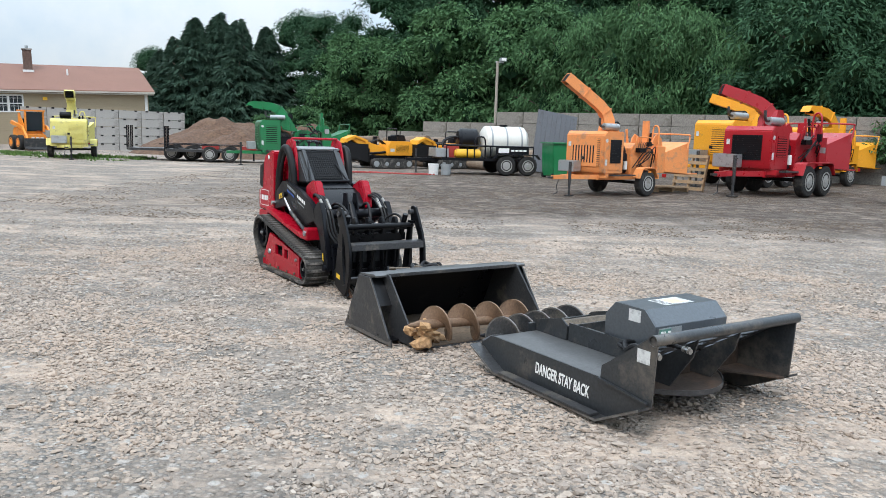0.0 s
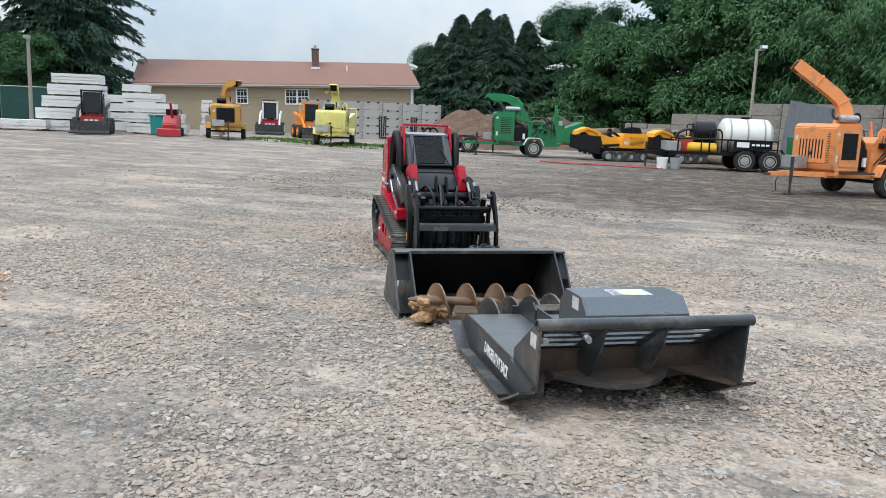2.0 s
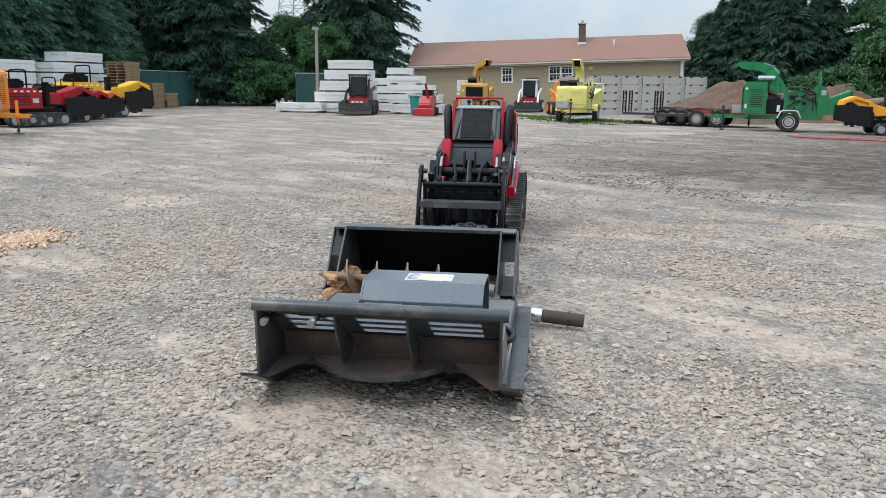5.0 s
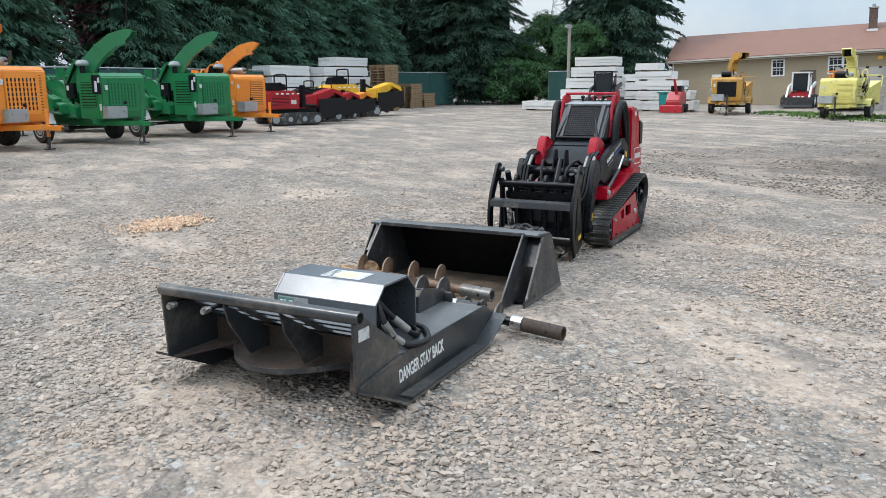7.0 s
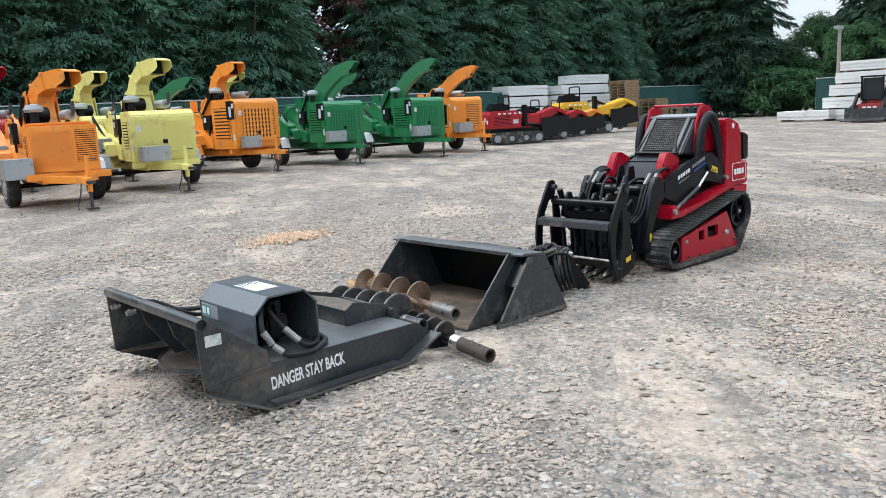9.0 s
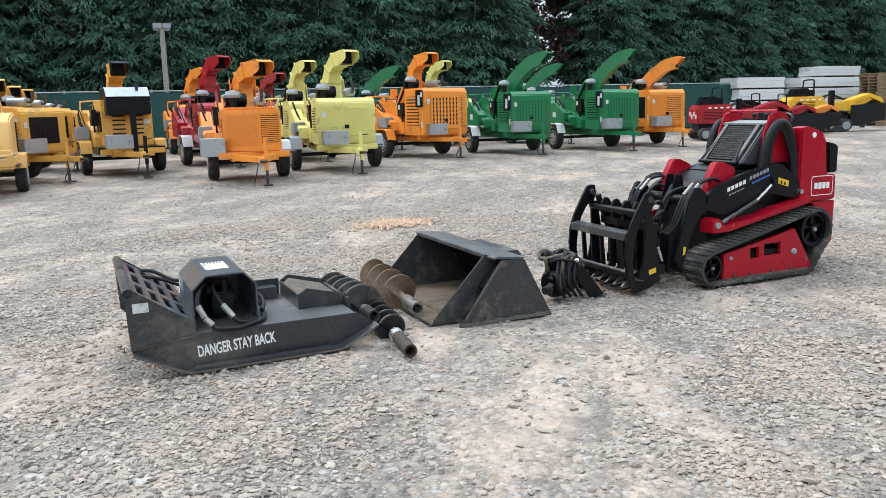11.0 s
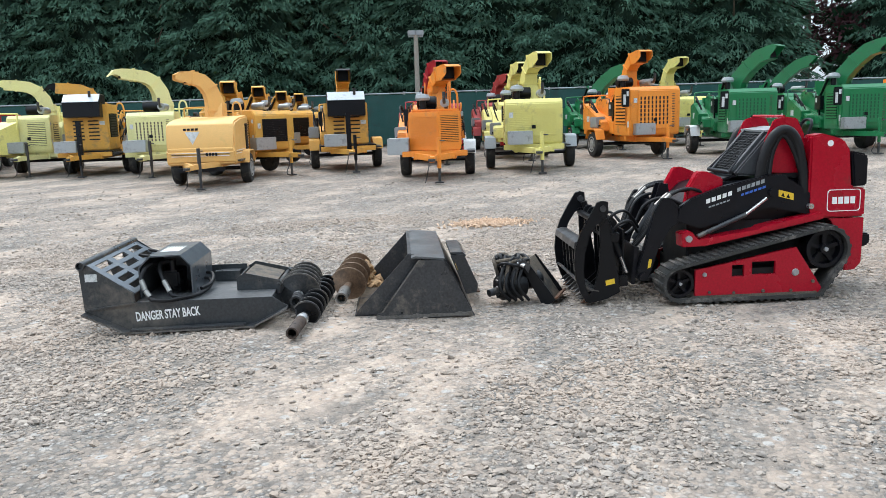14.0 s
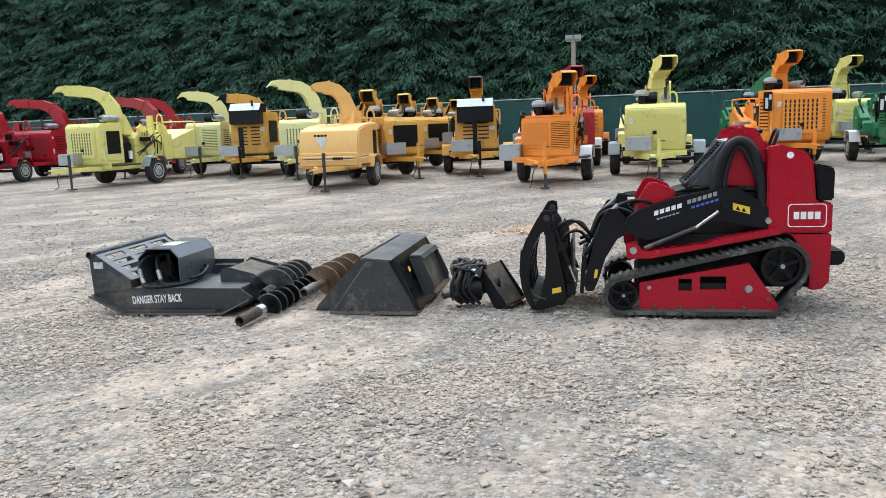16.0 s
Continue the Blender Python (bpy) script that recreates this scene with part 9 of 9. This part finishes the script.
def ramp_trailer(x, y, heading):
    t = thing("equipment_trailer", "low black equipment trailer with two upright loading ramps", "trailer", pose(x, y, 0, 0, 0, heading))
    part("deck", box(bm_new(), -2.2, 2.2, -0.85, 0.85, 0.40, 0.50), STEEL_WORN, t, "", 0.01)
    for s in (-1, 1):
        for k in (-0.4, 0.4):
            wheel(t, k, s * 0.98, 0.33, 0.2, s)
        part("fender", box(bm_new(), -0.9, 0.9, *sorted((s * 0.87, s * 1.1)), 0.68, 0.71), PAINT["black"], t)
        ramp_ob = part("ramp", box(bm_new(), -2.26, -2.21, s * 0.5 - 0.25, s * 0.5 - 0.21, 0.42, 1.45), PAINT["black"], t, "black steel loading ramp")
        part("ramp_side", box(bm_new(), -2.26, -2.21, s * 0.5 + 0.21, s * 0.5 + 0.25, 0.42, 1.45), PAINT["black"], ramp_ob)
        for i in range(8):
            part("rung", box(bm_new(), -2.255, -2.215, s * 0.5 - 0.209, s * 0.5 + 0.209, 0.45 + 0.13 * i, 0.49 + 0.13 * i), PAINT["black"], ramp_ob)
    part("tongue", box(bm_new(), 2.2, 3.5, -0.06, 0.06, 0.40, 0.50), STEEL_BLACK, t)
    part("jack", rod(bm_new(), (3.0, 0.1, 0.0), (3.0, 0.1, 0.8), 0.04, n=10), STEEL_WORN, t)
    part("spare_load", box(bm_new(), 0.8, 1.5, -0.4, 0.3, 0.502, 0.66), PAINT["dull_red"], t, "", 0.04)


ramp_trailer(-11.4, 34.0, 16)
ramp_trailer(-13.2, 34.4, 16)


# ---- stacked slabs, pallets, mulch, logs ----
def slab_stack(x, y, turn, rows, label, seed):
    t = thing("slab_stack", label, "slab stack", pose(x, y, 0, 0, 0, turn), "stacks of white slabs")
    rng = random.Random(seed)
    z = 0.0
    master = {}
    for n, (x0, ln, h, d) in enumerate(rows):
        part("bearer", box(bm_new(), x0 + 0.2, x0 + 0.3, -d / 2, d / 2, z, z + 0.07), WOOD, t)
        part("bearer", box(bm_new(), x0 + ln - 0.3, x0 + ln - 0.2, -d / 2, d / 2, z, z + 0.07), WOOD, t)
        z += 0.072
        k = max(1, round(h / 0.15))
        for i in range(k):
            o = rng.uniform(-0.02, 0.02)
            part("slab", box(bm_new(), x0 + o, x0 + ln + o, -d / 2 + rng.uniform(-0.02, 0.02), d / 2, z + 0.002, z + h / k - 0.003), SLAB, t, "", 0.008)
            z += h / k
    return t


W1 = "tall stack of long white slabs on wooden bearers"
slab_stack(-33.3, 27.3, 34, [(0, 2.6, 0.42, 1.3)], "low stack of white slabs on wooden bearers", 1)
slab_stack(-32.2, 28.9, 34, [(0, 3.4, 0.45, 1.3), (0.15, 3.2, 0.52, 1.3), (0.45, 2.9, 0.52, 1.3), (0.75, 2.5, 0.50, 1.3), (0.95, 2.2, 0.45, 1.3)], W1, 2)
slab_stack(-29.0, 31.8, 34, [(0, 2.9, 0.45, 1.3), (-0.1, 2.8, 0.45, 1.3), (-0.2, 2.5, 0.45, 1.3), (-0.2, 1.9, 0.40, 1.3), (-0.2, 1.2, 0.35, 1.3)], W1, 3)
slab_stack(-32.3, 33.1, 34, [(0, 3.0, 0.42, 1.3), (0.1, 2.9, 0.42, 1.3), (0.2, 2.8, 0.42, 1.3), (0.2, 2.7, 0.38, 1.3)], W1, 4)
slab_stack(-26.3, 34.0, 34, [(0, 1.3, 0.5, 0.6), (0.1, 1.1, 0.55, 0.6), (0.1, 0.5, 0.6, 0.5)], "short stack of pale concrete pieces", 5)
slab_stack(-35.5, 12.9, 120, [(0, 3.0, 0.55, 1.3), (0.1, 2.9, 0.55, 1.3), (0.2, 2.7, 0.5, 1.3), (0.1, 2.8, 0.5, 1.3)], W1, 6)
slab_stack(-36.5, 16.0, 120, [(0, 3.9, 0.55, 1.3), (0.1, 3.8, 0.55, 1.3), (0.0, 3.9, 0.5, 1.3), (0.1, 3.6, 0.45, 1.3), (1.1, 2.6, 0.45, 1.3)], W1, 7)


def pallet_stack(x, y, turn, n, label, flat=True):
    t = thing("pallet_stack", label, "pallets", pose(x, y, 0, 0, 0, turn), "stacks of wooden pallets")
    rng = random.Random(int(x * 10))
    deck = block = None
    for i in range(n):
        base = pose(rng.uniform(-0.03, 0.03), rng.uniform(-0.03, 0.03), 0.145 * i, 0, 0, rng.uniform(-2, 2))
        for k in range(6):
            m = base @ pose(0, -0.5 + 0.2 * k, 0.125)
            if deck is None:
                deck = part("deck_board", box(bm_new(), -0.6, 0.6, -0.05, 0.05, -0.011, 0.011), WOOD, t)
                deck.matrix_local = m
            else:
                share("deck_board", deck, t, m)
        for k in (-0.52, 0.0, 0.52):
            m = base @ pose(k, 0, 0.055)
            if block is None:
                block = part("stringer", box(bm_new(), -0.025, 0.025, -0.55, 0.55, -0.055, 0.055), WOOD, t)
                block.matrix_local = m
            else:
                share("stringer", block, t, m)
    return t


pallet_stack(-36.2, 19.9, 30, 17, "tall stack of tan wooden pallets")
pallet_stack(-39.9, 23.0, 30, 10, "lower stack of weathered wooden pallets")
pallet_stack(-40.9, 24.3, 30, 6, "lower stack of weathered wooden pallets")
lean = thing("pallet", "single wooden pallet leaning upright against a chipper", "pallet", pose(6.35, 24.5, 0.0, 0, -76, 50))
for k in range(6):
    part("deck_board", box(bm_new(), 0.2 * k, 0.2 * k + 0.10, -0.5, 0.5, 0.11, 0.132), WOOD, lean)
for k in (-0.47, 0.0, 0.47):
    part("stringer", box(bm_new(), 0.0, 1.1, k - 0.025, k + 0.025, 0.0, 0.108), WOOD, lean)
pallet_stack(5.5, 24.1, 25, 1, "single wooden pallet lying flat on dirt")


def grass_strip():
    """Low grass growing along the foot of the house's yard."""
    rng = np.random.default_rng(9)
    n = 5200
    x = rng.uniform(-24, -14.5, n)
    y = 34.2 - 0.25 * (x + 19) + rng.normal(0, 0.8, n)
    keep = flat_noise(x, y, 0.6, 2.0) > -0.15
    x, y = x[keep], y[keep]
    n = len(x)
    h, a = rng.uniform(0.05, 0.16, n), rng.random(n) * 6.283
    root = np.stack([x, y, np.full(n, -0.02)], 1)
    side = np.stack([np.cos(a), np.sin(a), np.zeros(n)], 1) * 0.05
    tip = root + np.stack([rng.normal(0, 0.04, n), rng.normal(0, 0.04, n), h], 1)
    v = np.stack([root - side, root + side, tip], 1)
    ob = raw_mesh("grass", v.reshape(-1, 3), (np.arange(n)[:, None] * 3 + np.arange(3)[None]), GRASS)
    tagged(ob, "patchy low green grass before the building", "grass", kind="stuff")


grass_strip()


def mound(x, y, rx, ry, h, seed, label):
    bm = bm_new()
    bmesh.ops.create_grid(bm, x_segments=44, y_segments=44, size=1.0)
    for v in bm.verts:
        r = math.hypot(v.co.x, v.co.y)
        k = max(0.0, 1 - r) ** 0.8
        n = noise.noise((v.co.x * 3 + seed, v.co.y * 3, 0)) * 0.25 + noise.noise((v.co.x * 11 + seed, v.co.y * 11, 0)) * 0.10
        v.co = Vector((v.co.x * rx, v.co.y * ry, h * k * (1 + n) * 1.15 - 0.04 if r < 1 else -0.05))
    ob = part("mulch_mound", bm, MULCH, None, smooth=80)
    ob.matrix_world = pose(x, y, 0, 0, 0, seed * 30)
    return tagged(ob, label, "mulch", kind="stuff")


mound(-14.2, 43.8, 5.4, 3.6, 1.9, 1.3, "large heap of dark brown mulch")
mound(-12.6, 39.6, 2.8, 2.2, 1.2, 4.1, "lower heap of lighter brown wood mulch")
mound(-10.0, 44.5, 3.6, 2.6, 1.6, 7.7, "heap of brown mulch behind the green chipper")


def logs(spots):
    rng = random.Random(11)
    for x, y, turn, z, ln, r in spots:
        bm = bm_new()
        k, seg = 5, 12
        rings = []
        for i in range(k + 1):
            f = i / k
            rr = r * (1 - 0.18 * f)
            rings.append([(ln * (f - 0.5), rr * (1 + 0.08 * rng.uniform(-1, 1)) * math.cos(2 * math.pi * q / seg) + 0.03 * math.sin(5 * f), rr * (1 + 0.08 * rng.uniform(-1, 1)) * math.sin(2 * math.pi * q / seg)) for q in range(seg)])
        vs = loft(bm, rings)
        bm.faces.new(vs[0][::-1])
        bm.faces.new(vs[-1])
        ob = part("log", bm, LOG, None, smooth=50)
        ob.matrix_world = pose(x, y, z, 0, rng.uniform(-4, 4), turn)
        tagged(ob, "rough cut tree log lying in a heap", "log", "logs heaped by the wall")


rl = random.Random(21)
spots = []
for i in range(34):
    f = rl.random()
    x, y = -6.5 + 9.5 * f, 38.6 - 4.4 * f
    layer = rl.choice((0, 0, 1, 1, 2))
    spots.append((x + rl.uniform(-0.4, 0.4), y + rl.uniform(-0.9, 0.5), 151 + rl.uniform(-28, 28), 0.24 + 0.40 * layer, rl.uniform(1.8, 3.4), rl.uniform(0.17, 0.32)))
logs(spots)


def oddments():
    # ribbed sheet leaning on the wall
    t = thing("steel_sheet", "large ribbed grey steel sheet leaning upright", "sheet", pose(2.75, 32.4, 0, 0, 0, 14) @ pose(0, 0, 0, -12, 9, 0))
    part("panel", box(bm_new(), -0.85, 0.85, -0.02, 0.02, 0.0, 2.55), TARP, t, "", 0.004)
    rib = part("rib", box(bm_new(), -0.03, 0.03, -0.05, -0.021, 0.0, 2.54), TARP, t)
    for i in range(1, 8):
        share("rib", rib, t, pose(-0.8 + 0.2 * i + 0.0, 0, 0))
    rib.matrix_local = pose(-0.8, 0, 0)
    b = thing("wheeled_bin", "dark green wheeled bin beside an orange chipper", "bin", pose(2.7, 29.4, 0, 0, 0, 20))
    part("body", prism(bm_new(), [(-0.30, 0.08), (0.30, 0.08), (0.36, 1.25), (-0.36, 1.25)], "y", -0.5, 0.5), PAINT["green"], b, "", 0.03)
    part("lid", box(bm_new(), -0.40, 0.40, -0.54, 0.54, 1.252, 1.31), PAINT["green"], b, "", 0.02)
    for s in (-1, 1):
        part("wheel", rod(bm_new(), (-0.25, s * 0.40, 0.10), (-0.25, s * 0.48, 0.10), 0.10, n=14), RUBBER, b)
    c = thing("storage_bin", "teal green plastic bin on gravel", "bin", pose(-27.6, 32.5, 0, 0, 0, 30))
    part("body", prism(bm_new(), [(-0.40, 0.0), (0.40, 0.0), (0.46, 0.95), (-0.46, 0.95)], "y", -0.5, 0.5), PAINT["teal"], c, "", 0.04)
    part("rim", box(bm_new(), -0.50, 0.50, -0.54, 0.54, 0.952, 1.0), PAINT["teal"], c, "", 0.015)
    for i, (x, y, mt, nm) in enumerate(((-1.75, 28.9, PAINT["white"], "white plastic bucket on the ground"), (-1.30, 28.95, PAINT["grey"], "grey plastic bucket on the ground"))):
        k = thing("bucket", nm, "bucket", pose(x, y, 0, 0, 0, 30 * i))
        part("pail", lathe(bm_new(), [(0.02, 0.0), (0.17, 0.0), (0.20, 0.40), (0.185, 0.40), (0.16, 0.03), (0.02, 0.03)], "z", 20), mt, k)
        part("handle", hose(bm_new(), [(-0.2, 0, 0.36), (-0.15, 0.18, 0.30), (0.15, 0.18, 0.30), (0.2, 0, 0.36)], 0.008, 6), GALV, k)
    h = thing("loose_hose", "red rubber hose trailing over the dirt", "hose", pose(-3.6, 28.6, 0))
    part("coil", hose(bm_new(), [(-2.6, 0.4, 0.02), (-1.6, 0.1, 0.02), (-0.6, 0.5, 0.02), (0.4, 0.1, 0.02), (1.4, 0.4, 0.02), (1.9, 0.1, 0.02)], 0.022, 6), PAINT["dull_red"], h)
    part("coil", hose(bm_new(), [(-2.3, 0.0, 0.02), (-1.2, -0.2, 0.02), (0.0, 0.0, 0.02), (1.0, -0.2, 0.02), (1.8, 0.0, 0.02)], 0.022, 6), PAINT["dull_red"], h)
    # lattice tower far behind the trees
    w = thing("pylon", "grey lattice steel power pylon behind trees", "pylon", pose(-122, 92, 0, 0, 0, 25))
    legs = [(-4.2, -4.2), (4.2, -4.2), (4.2, 4.2), (-4.2, 4.2)]

    def lv(i, z):
        k = 1 - z / 34 * 0.8
        return Vector((legs[i % 4][0] * k, legs[i % 4][1] * k, z))
    for i in range(4):
        part("leg", rod(bm_new(), lv(i, 0), lv(i, 30), 0.16, 0.10, 6), GALV, w)
        bm = bm_new()
        for z in range(0, 28, 4):
            rod(bm, lv(i, z), lv(i + 1, z + 4), 0.06, n=4)
            rod(bm, lv(i + 1, z), lv(i, z + 4), 0.06, n=4)
            rod(bm, lv(i, z + 4), lv(i + 1, z + 4), 0.06, n=4)
        tagged(part("bracing", bm, GALV, w), kind="stuff")
    for z, a in ((22, 6), (26, 5), (30, 4)):
        part("arm", box(bm_new(), -a, a, -0.2, 0.2, z, z + 0.3), GALV, w)
    # white service truck nose at the yard's edge
    u = thing("service_truck", "white truck body with black trim by the woods", "truck", pose(12.3, 21.6, 0, 0, 0, 215))
    part("body", prism(bm_new(), [(-1.6, 0.9), (-1.6, 2.2), (-0.2, 2.2), (0.5, 1.65), (1.3, 1.55), (1.4, 0.9)], "y", -0.85, 0.85), PAINT["white"], u, "", 0.06)
    part("sill", box(bm_new(), -1.6, 1.4, -0.84, 0.84, 0.55, 0.898), PAINT["black"], u, "", 0.03)
    for s in (-1, 1):
        for k in (-1.0, 0.8):
            wheel(u, k, s * 0.80, 0.38, 0.24, s)
        part("door_glass", prism(bm_new(), [(-0.9, 1.6), (-0.9, 2.05), (-0.25, 2.05), (0.25, 1.65)], "y", *sorted((s * 0.851, s * 0.856))), GLASS_DARK, u)
    part("bumper", box(bm_new(), 1.41, 1.55, -0.85, 0.85, 0.5, 0.75), PAINT["grey"], u, "", 0.03)


oddments()


# everything that stands towards the hedge stands on the climbing ground
for ob in list(scene.objects):
    x, y, z = ob.location
    if ob.parent is None and ob.type in ("EMPTY", "MESH") and abs(x) + abs(y) > 0.01 and ob.name.split(".")[0] not in ("house", "pylon"):
        ob.location.z += float(rise(x, y))
